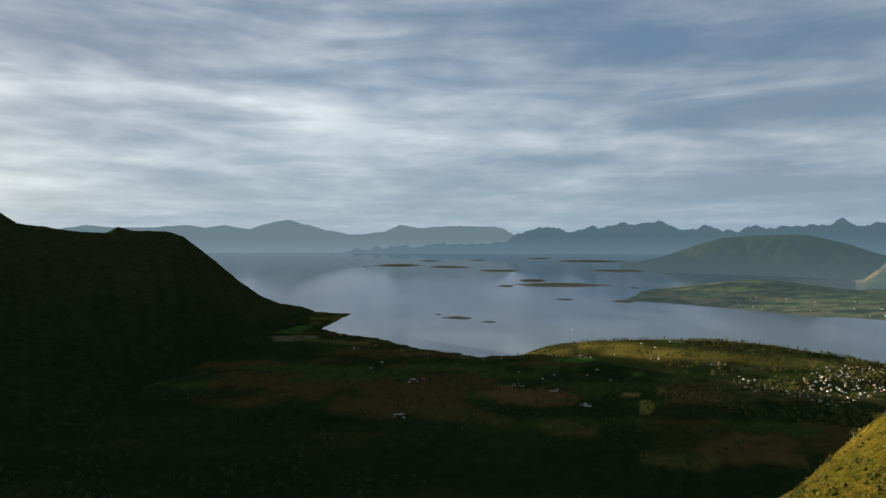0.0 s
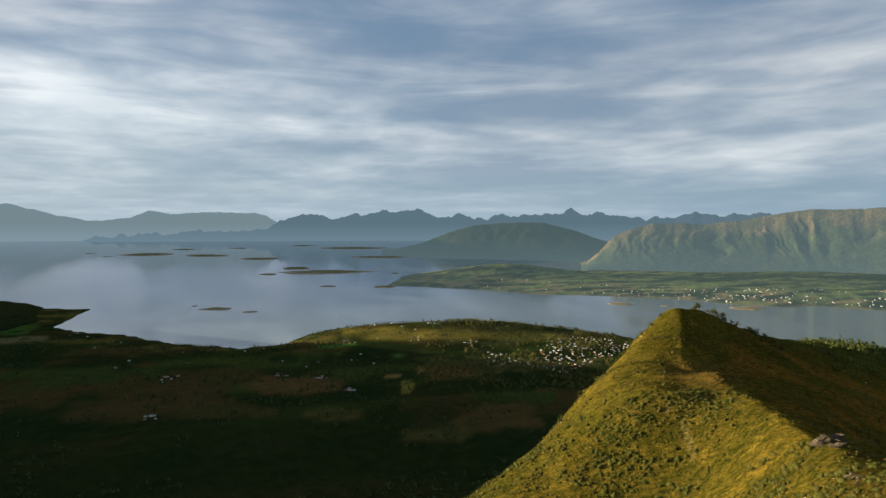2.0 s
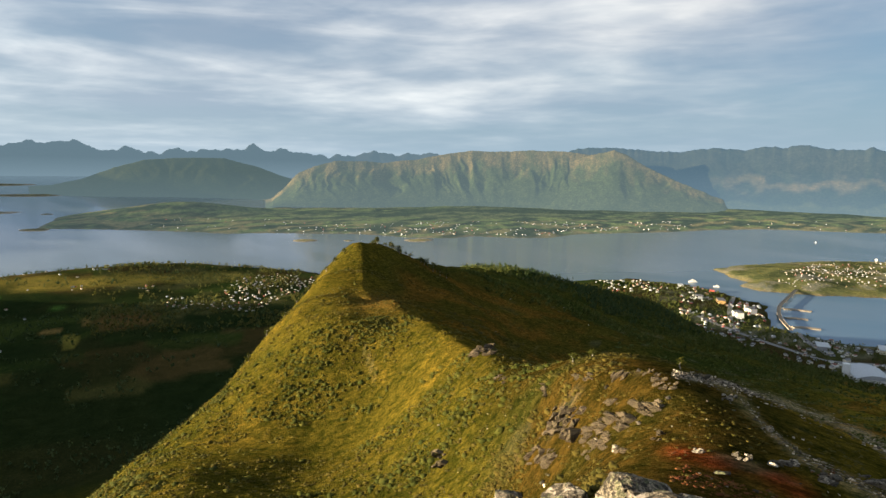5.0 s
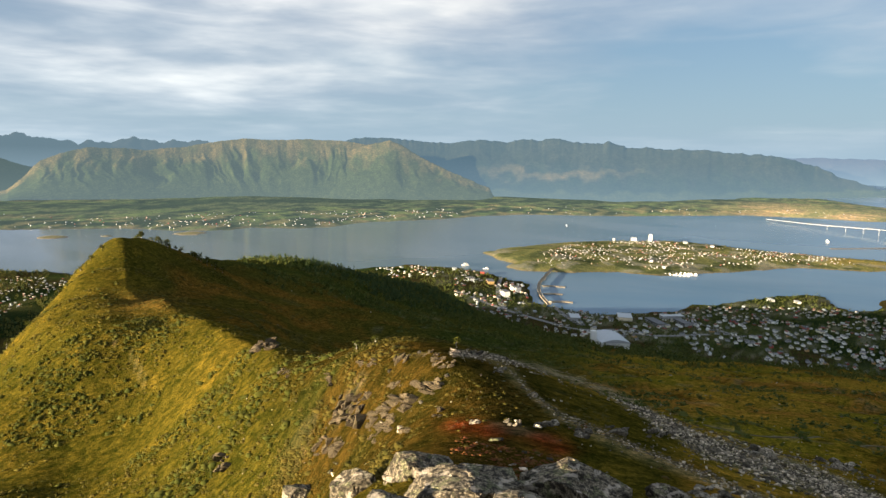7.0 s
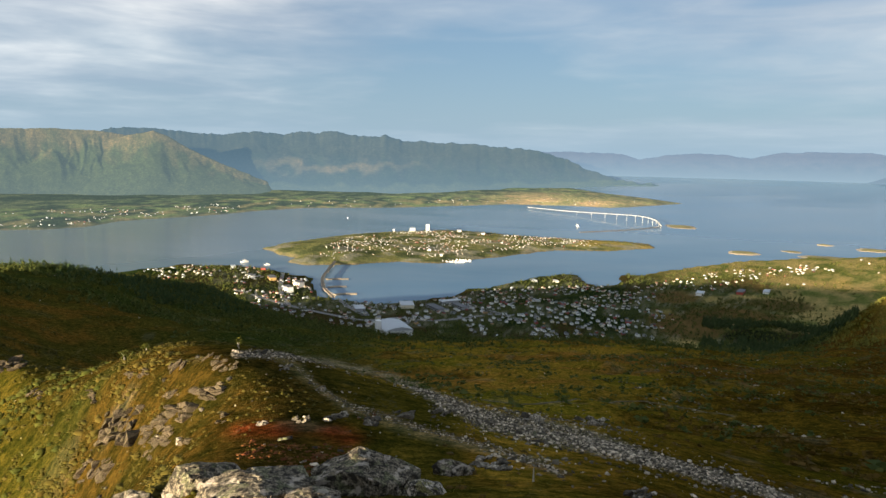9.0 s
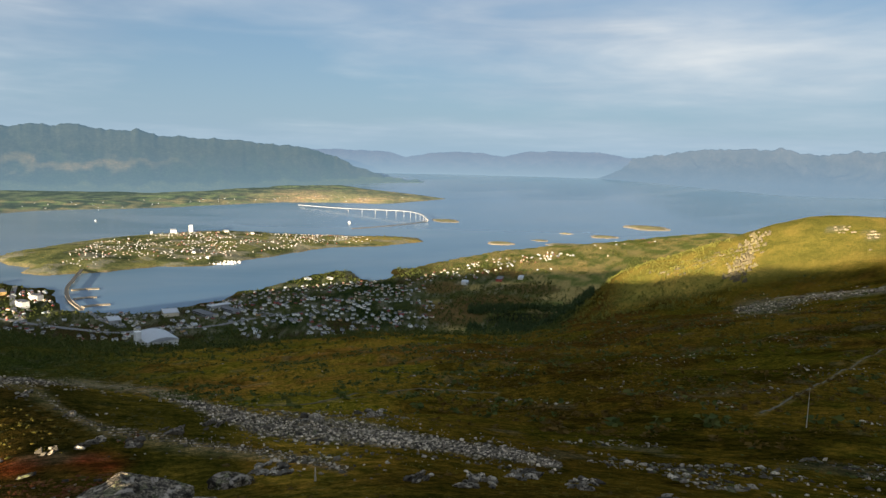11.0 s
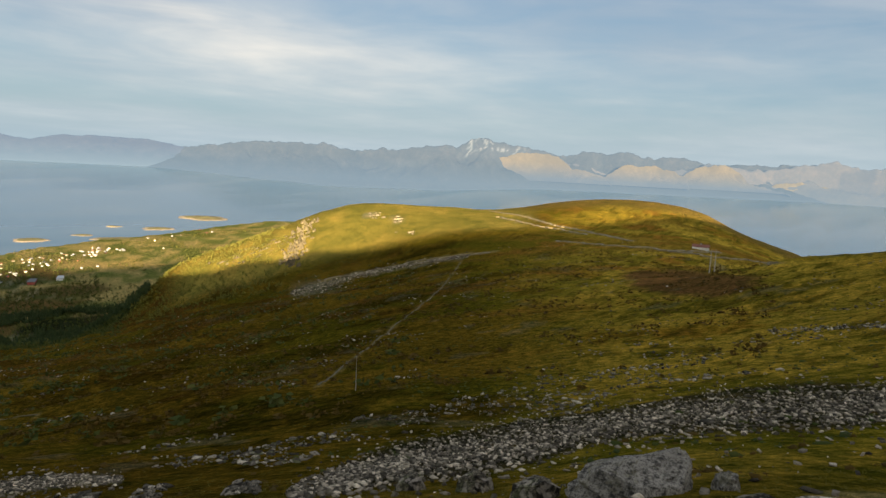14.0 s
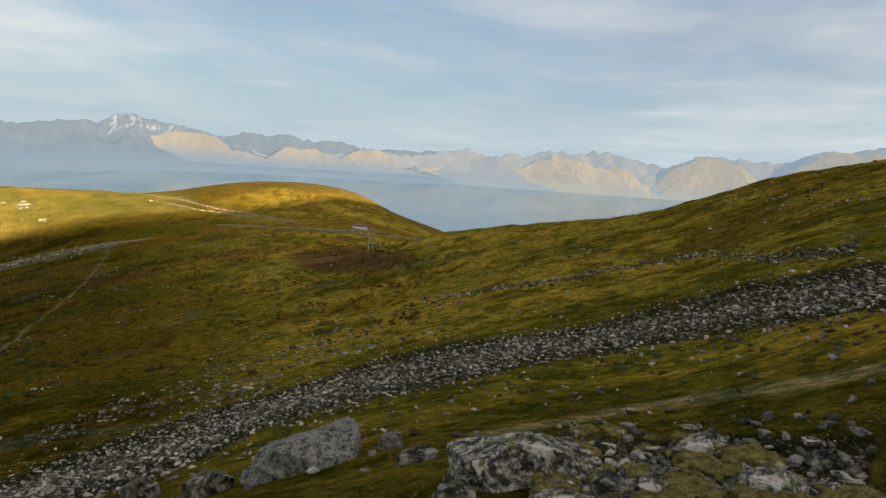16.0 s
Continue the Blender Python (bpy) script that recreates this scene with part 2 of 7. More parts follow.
def ridged(x, y, octaves=4, seed=0):
    total, amp, norm = 0.0, 1.0, 0.0
    for k in range(octaves):
        total = total + amp * (1 - np.abs(value_noise(x, y, seed + 31 * k) * 2 - 1))
        norm += amp
        amp *= 0.5
        x, y = x * 2.03 + 3.1, y * 2.03 + 7.7
    return total / norm


def smooth(a, b, v):
    t = np.clip((v - a) / (b - a), 0, 1)
    return t * t * (3 - 2 * t)


def blend(t, a, b):
    t = np.asarray(t)[..., None]
    return np.asarray(a) * (1 - t) + np.asarray(b) * t


def shore_distance(x, y, ring):
    """Metres to the shoreline, positive on land."""
    p = np.array(ring, float)
    q = np.roll(p, -1, 0)
    best = np.full(x.shape, 1e18)
    inside = np.zeros(x.shape, bool)
    for (ax, ay), (bx, by) in zip(p, q):
        dx, dy = bx - ax, by - ay
        t = np.clip(((x - ax) * dx + (y - ay) * dy) / (dx * dx + dy * dy), 0, 1)
        best = np.minimum(best, (x - ax - t * dx) ** 2 + (y - ay - t * dy) ** 2)
        cross = ((ay > y) != (by > y))
        with np.errstate(divide="ignore", invalid="ignore"):
            inside ^= cross & (x < (bx - ax) * (y - ay) / (by - ay if by != ay else 1e-9) + ax)
    return np.where(inside, 1, -1) * np.sqrt(best)


NEAR, SPAN = 1800.0, 2900.0


def drawn_in(p):
    """True places to scene places. Up to 1.8 km from the hilltop they are the same; what lies beyond is drawn in along its
    line of sight, since the scene ends at 5 km while the fjord's far ranges lie 25 km off."""
    p = np.asarray(p, float)
    v = p - np.array(EYE)
    r = np.linalg.norm(v, axis=-1, keepdims=True)
    past = np.maximum(r - NEAR, 0)
    return np.array(EYE) + v * np.where(r > NEAR, (NEAR + past * SPAN / (past + SPAN)) / np.maximum(r, 1e-6), 1.0)


def drawn_scale(p):
    e = np.array(EYE)
    return float(np.linalg.norm(drawn_in(p) - e) / np.linalg.norm(np.asarray(p) - e))


def sheet(name, pts, colors, mat, wrap=False, keep=None):
    """A mesh over a grid of points (rows, columns, 3) with a colour a point; keep: which points belong to it."""
    rows, cols = pts.shape[:2]
    idx = np.arange(rows * cols).reshape(rows, cols)
    nxt = np.roll(idx, -1, 1) if wrap else idx[:, 1:]
    cur = idx if wrap else idx[:, :-1]
    quads = np.stack([cur[:-1], nxt[:-1], nxt[1:], cur[1:]], -1).reshape(-1, 4)
    v, c = pts.reshape(-1, 3), colors.reshape(-1, 3)
    if keep is not None:
        ok = keep.reshape(-1)
        quads = quads[ok[quads].any(1)]
        used = np.unique(quads)
        back = np.zeros(len(v), int)
        back[used] = np.arange(len(used))
        quads, v, c = back[quads], v[used], c[used]
    me = bpy.data.meshes.new(name)
    me.vertices.add(len(v))
    me.vertices.foreach_set("co", v.astype(np.float32).ravel())
    me.loops.add(len(quads) * 4)
    me.loops.foreach_set("vertex_index", quads.astype(np.int32).ravel())
    me.polygons.add(len(quads))
    me.polygons.foreach_set("loop_start", np.arange(0, len(quads) * 4, 4, dtype=np.int32))
    me.polygons.foreach_set("use_smooth", np.ones(len(quads), bool))
    me.update(calc_edges=True)
    layer = me.color_attributes.new("cover", "FLOAT_COLOR", "POINT")
    layer.data.foreach_set("color", np.concatenate([c, np.ones((len(c), 1))], 1).astype(np.float32).ravel())
    me.materials.append(mat)
    return new(name, me)


# shorelines, in metres east (x) and north (y) of the hilltop
COAST_A = [(-372, 2697), (-396, 2422), (-408, 2212), (-328, 2113), (-211, 2023), (-134, 1896), (-66, 1794), (23, 1728), (92, 1659), (202, 1702),
           (270, 1823), (347, 1907), (435, 1930), (619, 1930), (822, 1850), (935, 1770), (1010, 1640), (1060, 1490), (1056, 1447), (1115, 1255),
           (1271, 1092), (1470, 931), (1599, 847), (1629, 760), (1614, 638), (1526, 537), (1510, 470), (1300, 400)]
COAST_B = [(1265, 321), (1262, 240), (1305, 175), (1361, 125), (1436, 102), (1470, 55), (1503, 30), (1560, 0), (1627, -54), (1690, -140), (1672, -154), (1600, -150), (1545, -180), (1527, -200), (1560, -240),
           (1600, -250), (1690, -262), (1734, -343), (1886, -488), (2050, -690), (2160, -900), (2250, -1160), (2420, -1480), (2560, -1800)]
COAST_C = [(2500, -1950), (1700, -2250), (900, -2150), (0, -2200), (-900, -2300), (-3200, -2300), (-3300, 1500), (-2600, 3100), (-900, 3000)]
MAINLAND = COAST_A + COAST_B + COAST_C
TOWN_ISLAND = true_ring([(1949, 763), (1884, 701), (1772, 600), (1711, 600), (1683, 539), (1720, 423), (1787, 317), (1784, 205), (1881, 127), (1991, 37),
               (2145, -66), (2174, -213), (2297, -353), (2399, -358), (2450, -264), (2440, -160), (2500, 6), (2600, 172), (2620, 273), (2540, 422),
               (2447, 543), (2368, 611), (2229, 674), (2101, 732)])
FAR_SHORE = true_ring([(900, 3330), (994, 3260), (1138, 3099), (1338, 2798), (1418, 2621), (1566, 2537), (1843, 2251), (1902, 2004), (2024, 1859), (2147, 1893),
             (2231, 1696), (2366, 1602), (2594, 1625), (3023, 1402), (3307, 1316), (3578, 1154), (3806, 669), (4350, 110), (4376, -199),
             (4303, -416), (4370, -498), (4973, -950), (5496, -812), (6428, -514), (7614, -293), (9500, 500), (9500, 9000), (3600, 9000),
             (3444, 6497), (3282, 5517), (2909, 4318), (2888, 3942), (2444, 4185), (2230, 4664), (1907, 4789), (1559, 4452), (1200, 4000)])

# the hilltop and its ridges: bearing, distance, angle above the level of the eye
PEAK_RIDGE = [(39, 270, -6.4), (38.3, 262, -7.0), (41.6, 280, -6.8), (45, 292, -8.25), (48.5, 320, -9.55), (40, 210, -9.7), (42.2, 150, -12.0), (43.6, 245, -9.9), (46, 250, -10.7), (49, 285, -10.9), (44.7, 190, -11.6), (41, 180, -10.9),
              (44.4, 140, -12.3), (38.5, 150, -12.4), (36.6, 140, -13.3), (47, 118, -13.9), (49.7, 102, -15.0), (33.3, 190, -11.9)]
FLANK = [(35.6, 240, -9.4), (31.8, 200, -13.2), (27.4, 150, -18.5), (22.6, 110, -22.2), (19.6, 90, -25.0), (14, 100, -28.0), (45, 98, -18.8), (40, 108, -20.2),
         (35, 108, -21.6), (30, 92, -24.5), (45, 68, -25.0), (52, 56, -24.0), (38, 74, -26.6), (56, 40, -25.5), (45, 36, -33.0), (35, 340, -14), (30, 300, -20), (22, 250, -26), (38, 450, -12.5), (41, 360, -8.4), (43.5, 450, -8.9), (45.5, 580, -9.4), (42, 720, -12)]
SHOULDER = [(50.6, 90, -16.0), (52.6, 80, -17.0), (55.5, 65, -17.0), (58.2, 55, -16.6), (64.1, 46, -16.2), (69.6, 43, -16.5), (76, 41, -18.0), (81, 40, -18.95),
            (83.6, 39, -19.7), (90, 37, -21.7), (98, 36, -22.2), (107, 34, -24.0), (62, 26, -23.0), (70, 20, -25.2), (80, 22, -25)]
BOWL_A = [(46, 200, -11.2), (50, 200, -13.5), (56, 130, -18.5), (56, 300, -12.5), (64, 120, -18.4), (64, 250, -15.0), (61, 500, -11.6), (80, 100, -19.8),
          (80, 200, -17.7), (80, 420, -15.9), (98, 100, -20.2), (98, 200, -17.4), (98, 400, -15.4), (98, 620, -14.6), (88, 700, -15.4), (108, 650, -14.6)]
BOWL_B = [(115, 60, -22), (115, 120, -18.4), (115, 260, -15), (115, 450, -12.9), (116, 700, -10.6), (125, 60, -21.3), (125, 150, -15.8), (124, 350, -11.8),
          (123, 620, -9.8), (133, 60, -20), (133, 150, -14.4), (133, 350, -10.0), (131, 600, -7.8), (142, 50, -20.5), (142, 120, -14.4), (142, 300, -8.8),
          (141, 550, -5.8)]
HILLS = [(115.5, 790, -8.95), (118, 800, -7.8), (122, 810, -6.2), (125.7, 830, -4.65), (129.5, 850, -3.42), (133.5, 860, -3.24), (138, 870, -3.25), (142, 880, -3.3),
         (130, 1080, -5.5), (120, 1000, -10), (147, 1000, -2.24), (152.2, 1020, -1.78), (156.7, 1020, -2.06), (158.7, 1010, -2.56), (160.3, 1000, -3.4),
         (162, 1000, -4.1), (165, 1050, -4.95), (150, 1350, -4.5), (146, 700, -4.1)]
SADDLE = [(152, 40, -19), (152, 100, -13.4), (152, 250, -8.2), (152, 450, -5.6), (152, 700, -3.9), (160, 35, -17.5), (160, 100, -11.9), (159.5, 290, -7.3), (160, 480, -5.4),
          (160, 720, -4.4), (165.8, 250, -5.22), (165, 100, -10.4), (166, 420, -6.6), (166, 760, -6.2)]
RIGHT_SLOPE = [(168.6, 240, -4.66), (175.7, 215, -3.53), (175, 80, -8.4), (174, 30, -15), (180.3, 190, -2.68), (184.5, 170, -1.48), (185, 80, -6), (184, 30, -12.5),
               (188.5, 160, 0.18), (192.4, 150, 1.52), (196, 140, 2.38), (198.3, 135, 2.9), (195, 60, -3), (195, 25, -8.5), (210, 130, 5), (210, 40, -1), (225, 130, 6),
               (178, 350, -6), (188, 330, -4), (200, 300, 0.5)]
# unseen ground: near rises lifted to block the sun, others lowered to pass it
BEHIND = [(240, 60, 2), (235, 150, 6), (245, 250, 7), (250, 380, 9), (234, 420, 9), (222, 330, 7), (263, 330, 6), (240, 700, 5), (262, 10, 1), (240, 9, 0), (285, 16, -20), (226, 9, -2), (262, 30, 5), (250, 28, 5), (235, 28, 3), (276, 40, -5), (300, 20, -36), (272, 150, -2), (278, 350, -6),
          (300, 40, -34), (300, 120, -25), (300, 400, -17),
          (330, 40, -37), (330, 150, -25), (330, 500, -21), (-10, 60, -38), (-10, 200, -28), (-10, 500, -25), (8, 60, -37), (8, 250, -27), (10, 550, -24)]
FEET = [(-60, 900, -15), (-20, 1000, -18), (10, 1000, -18), (30, 900, -19), (45, 1100, -16), (47.6, 700, -9.3), (51, 760, -9.0), (54.4, 790, -9.35), (57.2, 820, -9.6), (61.1, 860, -10.5),
        (64.2, 900, -10.6), (66.5, 900, -12.6), (69, 900, -13.7), (71.5, 900, -14.6), (75, 950, -15), (50, 1150, -13.5), (60, 1250, -13), (70, 1100, -15.5), (85, 1100, -16), (100, 1100, -16), (112, 1050, -15.5), (120, 1500, -14), (135, 1600, -12),
        (150, 1800, -11), (165, 1700, -11), (185, 1500, -13), (220, 1200, -4), (250, 1100, -6), (275, 1000, -13)]
NEAR_RING = [(a, 6.0, e) for a, e in ((-40, -43), (0, -43), (30, -41), (60, -38), (90, -36), (120, -34), (150, -31), (180, -27), (210, -22), (290, -29))]
NEAR_RING += [(a, 2.0, -63.5) for a in range(-60, 300, 30)] + [(a, 14.0, e) for a, e in ((-50, -38), (-20, -38), (10, -36), (35, -33), (100, -27.5), (125, -26.5), (145, -25.5), (165, -21), (185, -17))]
KNOTS = PEAK_RIDGE + FLANK + SHOULDER + BOWL_A + BOWL_B + HILLS + SADDLE + RIGHT_SLOPE + BEHIND + FEET + NEAR_RING


def thin_plate():
    k = []
    for a, r, e in KNOTS:
        a = (float(true_bearing(a)) + 90) % 360 - 90
        k.append((a, r, e))
        if a > 200:
            k.append((a - 360, r, e))
        if a < -50:
            k.append((a + 360, r, e))
    k = np.array(k)
    s = np.stack([k[:, 0] / 9.0, np.log(k[:, 1]) * 2.6], 1)
    d = np.linalg.norm(s[:, None] - s[None], axis=-1)
    n = len(k)
    A = np.zeros((n + 3, n + 3))
    A[:n, :n] = np.where(d > 0, d * d * np.log(d + 1e-12), 0) + np.eye(n) * 0.02
    A[:n, n], A[:n, n + 1:] = 1, s
    A[n:, :n] = A[:n, n:].T
    w = np.linalg.solve(A, np.concatenate([k[:, 2], np.zeros(3)]))
    return s, w


TPS_S, TPS_W = thin_plate()


def hill_height(x, y):
    """The hilltop, its ridges and the bowl below it, without the lowland."""
    az = (np.degrees(np.arctan2(x, y)) + 90) % 360 - 90
    r = np.maximum(np.hypot(x, y), 2.0)
    q0, q1 = az / 9.0, np.log(r) * 2.6
    e = TPS_W[len(TPS_S)] + TPS_W[-2] * q0 + TPS_W[-1] * q1
    for (a, b), w in zip(TPS_S, TPS_W):
        d2 = (q0 - a) ** 2 + (q1 - b) ** 2 + 1e-9
        e = e + w * 0.5 * d2 * np.log(d2)
    return EYE.z + r * np.tan(np.radians(np.clip(e, -75, 30)))


# the sharp crest from the peak down to the shoulder: bearing and distance
CREST = np.array([(r * math.sin(radians(a)), r * math.cos(radians(a))) for a, r in ((38.7, 268), (39.6, 248), (39.7, 205), (41, 175), (43.9, 146), (45.8, 125), (48.2, 110), (49.8, 101), (51.1, 90), (52.5, 80), (55.5, 65), (60.4, 51), (64.4, 46))])


def from_crest(x, y):
    best = np.full(np.shape(x), 1e9)
    for a, b in zip(CREST[:-1], CREST[1:]):
        d = b - a
        t = np.clip(((x - a[0]) * d[0] + (y - a[1]) * d[1]) / (d @ d), 0, 1)
        best = np.minimum(best, np.hypot(x - a[0] - t * d[0], y - a[1] - t * d[1]))
    return best


def ground_height(x, y):
    sd = shore_distance(x, y, MAINLAND)
    sd = sd + 9 * fbm(x / 55, y / 55, 3, seed=4) * smooth(400, 700, np.hypot(x, y))
    r = np.hypot(x, y)
    flat = smooth(0.12, -0.12, np.abs(np.arctan2(x, y) - 1.70) - 0.26)
    low = 2.0 + (16 - 9 * flat) * (1 - np.exp(-np.maximum(sd, 0) / 260.0)) + (7 - 4.5 * flat) * fbm(x / 260, y / 260, 4, seed=5) * smooth(0, 250, sd)
    # the wooded rise behind the north shore
    low = low + 22 * np.exp(-(((x - 620) / 420) ** 2 + ((y - 1720) / 150) ** 2)) * smooth(0, 120, sd)
    near = hill_height(x, y)
    near = np.where(r > 1900, np.minimum(near, 220 - (r - 1900) * 0.5), near)
    calm = 1 - 0.85 * smooth(2.1, 2.3, np.arctan2(x, y) % 6.2832) * smooth(3.7, 3.55, np.arctan2(x, y) % 6.2832)
    near = near + calm * (fbm(x / 60, y / 60, 4, seed=9) * np.clip(r * 0.006, 0.05, 3.5) + fbm(x / 17, y / 17, 3, seed=15) * np.clip((r - 30) * 0.012, 0, 1.6)) + fbm(x / 7, y / 7, 4, seed=21) * np.clip(r * 0.003, 0.06, 0.5)
    c = from_crest(x, y)
    near = near - 1.7 * (1 - np.exp(-c / 5.0)) * np.exp(-c / 28.0)
    near = near + (EYE.z - 4.0 - near) * smooth(5.5, 1.5, r)
    k = 10.0
    m = np.maximum(near, low)
    z = m + k * np.log1p(np.exp(-np.abs(near - low) / k)) * smooth(20, 300, sd) * smooth(500, 800, r)
    z = low + (z - low) * smooth(0, 140, sd)
    return np.where(sd > 0, z, np.maximum(-6.0, sd * 0.2)), sd


# ---- where sight lines from the hilltop meet the ground ----
SIGHT_AZ = np.arange(-40, 205, 0.25)
SIGHT_R = np.exp(np.linspace(math.log(3.0), math.log(3000), 420))
_a, _r = np.meshgrid(np.radians(SIGHT_AZ), SIGHT_R, indexing="ij")
SIGHT_Z = ground_height(_r * np.sin(_a), _r * np.cos(_a))[0]
SIGHT_EL = np.degrees(np.arctan2(SIGHT_Z - EYE.z, _r))


def sight(az, el):
    """The place on the ground at a bearing, as read, and an angle below the eye."""
    az = true_bearing(np.asarray(az, float))
    az, el = np.atleast_1d(np.asarray(az, float)), np.atleast_1d(np.asarray(el, float))
    i = np.clip(np.round((az - SIGHT_AZ[0]) / 0.25).astype(int), 0, len(SIGHT_AZ) - 1)
    r = SIGHT_R[np.argmax(SIGHT_EL[i] >= el[:, None], 1)]
    x, y = r * np.sin(np.radians(az)), r * np.cos(np.radians(az))
    return np.stack([x, y, ground_height(x, y)[0]], -1)


def over_sea(az, el, z=0.0):
    az = float(true_bearing(az))
    r = (EYE.z - z) / math.tan(radians(-el))
    return np.array((r * math.sin(radians(az)), r * math.cos(radians(az)), z))


rng = np.random.default_rng(7)



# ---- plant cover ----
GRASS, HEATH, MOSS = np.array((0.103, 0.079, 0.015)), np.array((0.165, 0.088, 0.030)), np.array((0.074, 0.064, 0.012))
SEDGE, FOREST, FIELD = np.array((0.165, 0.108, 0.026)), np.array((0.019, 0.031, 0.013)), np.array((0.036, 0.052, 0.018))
BOG, SCREE_GAPS, DIRT = np.array((0.052, 0.041, 0.020)), np.array((0.030, 0.027, 0.021)), np.array((0.30, 0.235, 0.13))
RUST, PLAIN = np.array((0.15, 0.050, 0.018)), np.array((0.12, 0.105, 0.035))
# bands of broken stone: bearing, upper and lower edge below the level
SCREE_SOUTH = [(125.0, -26.6, -27.6), (132.5, -23.9, -26.5), (139.4, -22.05, -25.5), (145.7, -20.4, -24.0), (152.6, -18.9, -21.3), (159.7, -16.4, -19.7), (167, -14.4, -17.9), (174.2, -13.0, -15.4), (181, -10.85, -13.9),
               (189.5, -7.5, -11.0), (197, -4.8, -8.5), (206, -2.0, -5.5)]
SCREE_EAST = [(66, -16.0, -16.3), (70.6, -16.3, -16.7), (75.5, -17.3, -17.7), (79, -18.1, -18.6), (82, -19.0, -19.8), (84, -19.8, -20.9), (87, -20.8, -22.5), (90, -21.2, -23.1), (92.6, -21.5, -23.5), (96.9, -22.6, -23.9), (101.9, -23.5, -24.3), (107, -23.8, -24.6), (111.5, -24.6, -24.95)]
SCREE_HILL = [(124.6, -11.0, -11.2), (126.0, -10.2, -11.2), (127.4, -9.9, -10.7), (128.6, -9.75, -10.2), (130.0, -9.3, -9.6), (134.0, -8.4, -8.6), (139.5, -7.3, -7.45)]
STONE_ROWS = [(163.9, -11.0, -11.4), (167.6, -10.1, -10.5), (175.7, -8.25, -8.75), (182.0, -6.3, -6.8), (187.1, -4.85, -5.4), (191.6, -4.75, -5.45), (197.3, -3.1, -4.0)]
EARTH_PATH = [(180.2, -18.4, -18.9), (187.3, -16.35, -16.9), (192.7, -14.55, -15.1), (198.9, -11.85, -12.4)]
STONY_PATH = [(71.1, -17.2, -17.5), (73.1, -19.0, -19.5), (75.6, -20.5, -21.2), (78.6, -21.4, -22.0), (82.2, -22.5, -23.0), (85.6, -23.2, -23.8), (89.4, -24.2, -24.8), (93.3, -25.3, -26.0)]
STONE_FIELD = [(176, -21.6, -31), (186, -19.8, -31), (192, -18.3, -31), (200, -16.5, -31)]
# footpaths and vehicle tracks: width, then bearing and angle
PATHS = [(5, (141.2, -3.41), (144.1, -3.72), (146.5, -4.28), (149.4, -4.63), (153.1, -5.17)), (4, (141.7, -3.87), (145.5, -4.47), (149.4, -4.87)), (4, (147.0, -5.61), (151.4, -5.64), (156.2, -5.66), (160.0, -5.5)),
         (0.8, (127.1, -18.6), (130.1, -16.5), (131.8, -15.1), (133.4, -13.76), (135.66, -11.77), (137.5, -10.1), (139.2, -7.32)), (5, (127.5, -9.85), (131.6, -9.06), (135.2, -8.05), (141.4, -6.94)),
         (0.7, (87, -20.3), (91.8, -20.2), (96.8, -19.6), (101.8, -19.4), (105.8, -19.6)), (0.6, (200, -11.79), (195.7, -13.76), (188.3, -16.1), (184, -17.5), (177.2, -19.85), (170, -21.77)),
         (1.2, (69.6, -16.6), (72.6, -18.92), (75.7, -20.98), (81, -22.9), (90.1, -24.6)), (0.25, (36.5, -13.6), (39.6, -14.5), (40.6, -18.0)), (4, (155.7, -5.69), (159.1, -5.86), (163.8, -5.9))]


# fields, bogs, plantations and painted sunlit strips of the lowland: bearing, angle, half width, half depth, colour
LOWLAND_FIELDS = [(10.9, -10.3, 2.4, 0.20, (0.060, 0.150, 0.036)), (11.4, -9.6, 2.0, 0.18, (0.062, 0.150, 0.036)), (15.7, -10.5, 1.3, 0.14, (0.070, 0.150, 0.040)), (16.8, -13.0, 0.45, 0.5, (0.155, 0.140, 0.040)), (15.8, -12.1, 0.8, 0.25, (0.21, 0.14, 0.065)), (-14.6, -6.8, 3.6, 0.35, (0.045, 0.100, 0.026)), (-12.1, -7.8, 1.8, 0.18, (0.12, 0.115, 0.075)), (7.1, -12.7, 3.2, 0.5, (0.090, 0.060, 0.030)), (25.6, -15.8, 1.8, 0.4, (0.085, 0.070, 0.032)),
                  (18.0, -11.7, 0.5, 0.3, (0.17, 0.115, 0.05)), (20.5, -12.0, 2.4, 0.5, (0.110, 0.070, 0.034)), (24.0, -15.4, 3.0, 0.8, (0.066, 0.050, 0.025)),
                  (-3.0, -13.3, 4.2, 0.9, (0.058, 0.044, 0.024)), (2.0, -14.4, 3.0, 0.5, (0.050, 0.048, 0.022)), (13.0, -16.0, 3.2, 0.9, (0.018, 0.026, 0.012)), (4.0, -16.8, 4.0, 0.7, (0.020, 0.027, 0.013)),
                  # the strips at 19.2 and 28.5 are sunlight put in as colour
                  (19.0, -17.0, 2.5, 0.5, (0.060, 0.060, 0.026)), (10.5, -15.0, 2.0, 0.4, (0.060, 0.058, 0.024)), (19.2, -8.7, 5.5, 0.45, (0.26, 0.20, 0.055)), (28.5, -8.9, 2.6, 0.3, (0.24, 0.20, 0.065)), (-9.0, -11.0, 4.0, 0.5, (0.035, 0.050, 0.020)),
                  (105.6, -11.9, 3.2, 0.55, (0.13, 0.082, 0.042)), (108.5, -10.6, 2.2, 0.35, (0.10, 0.075, 0.038)), (106.8, -13.0, 3.0, 0.6, (0.010, 0.016, 0.009)), (110.5, -8.6, 3.0, 0.3, (0.42, 0.30, 0.15))]


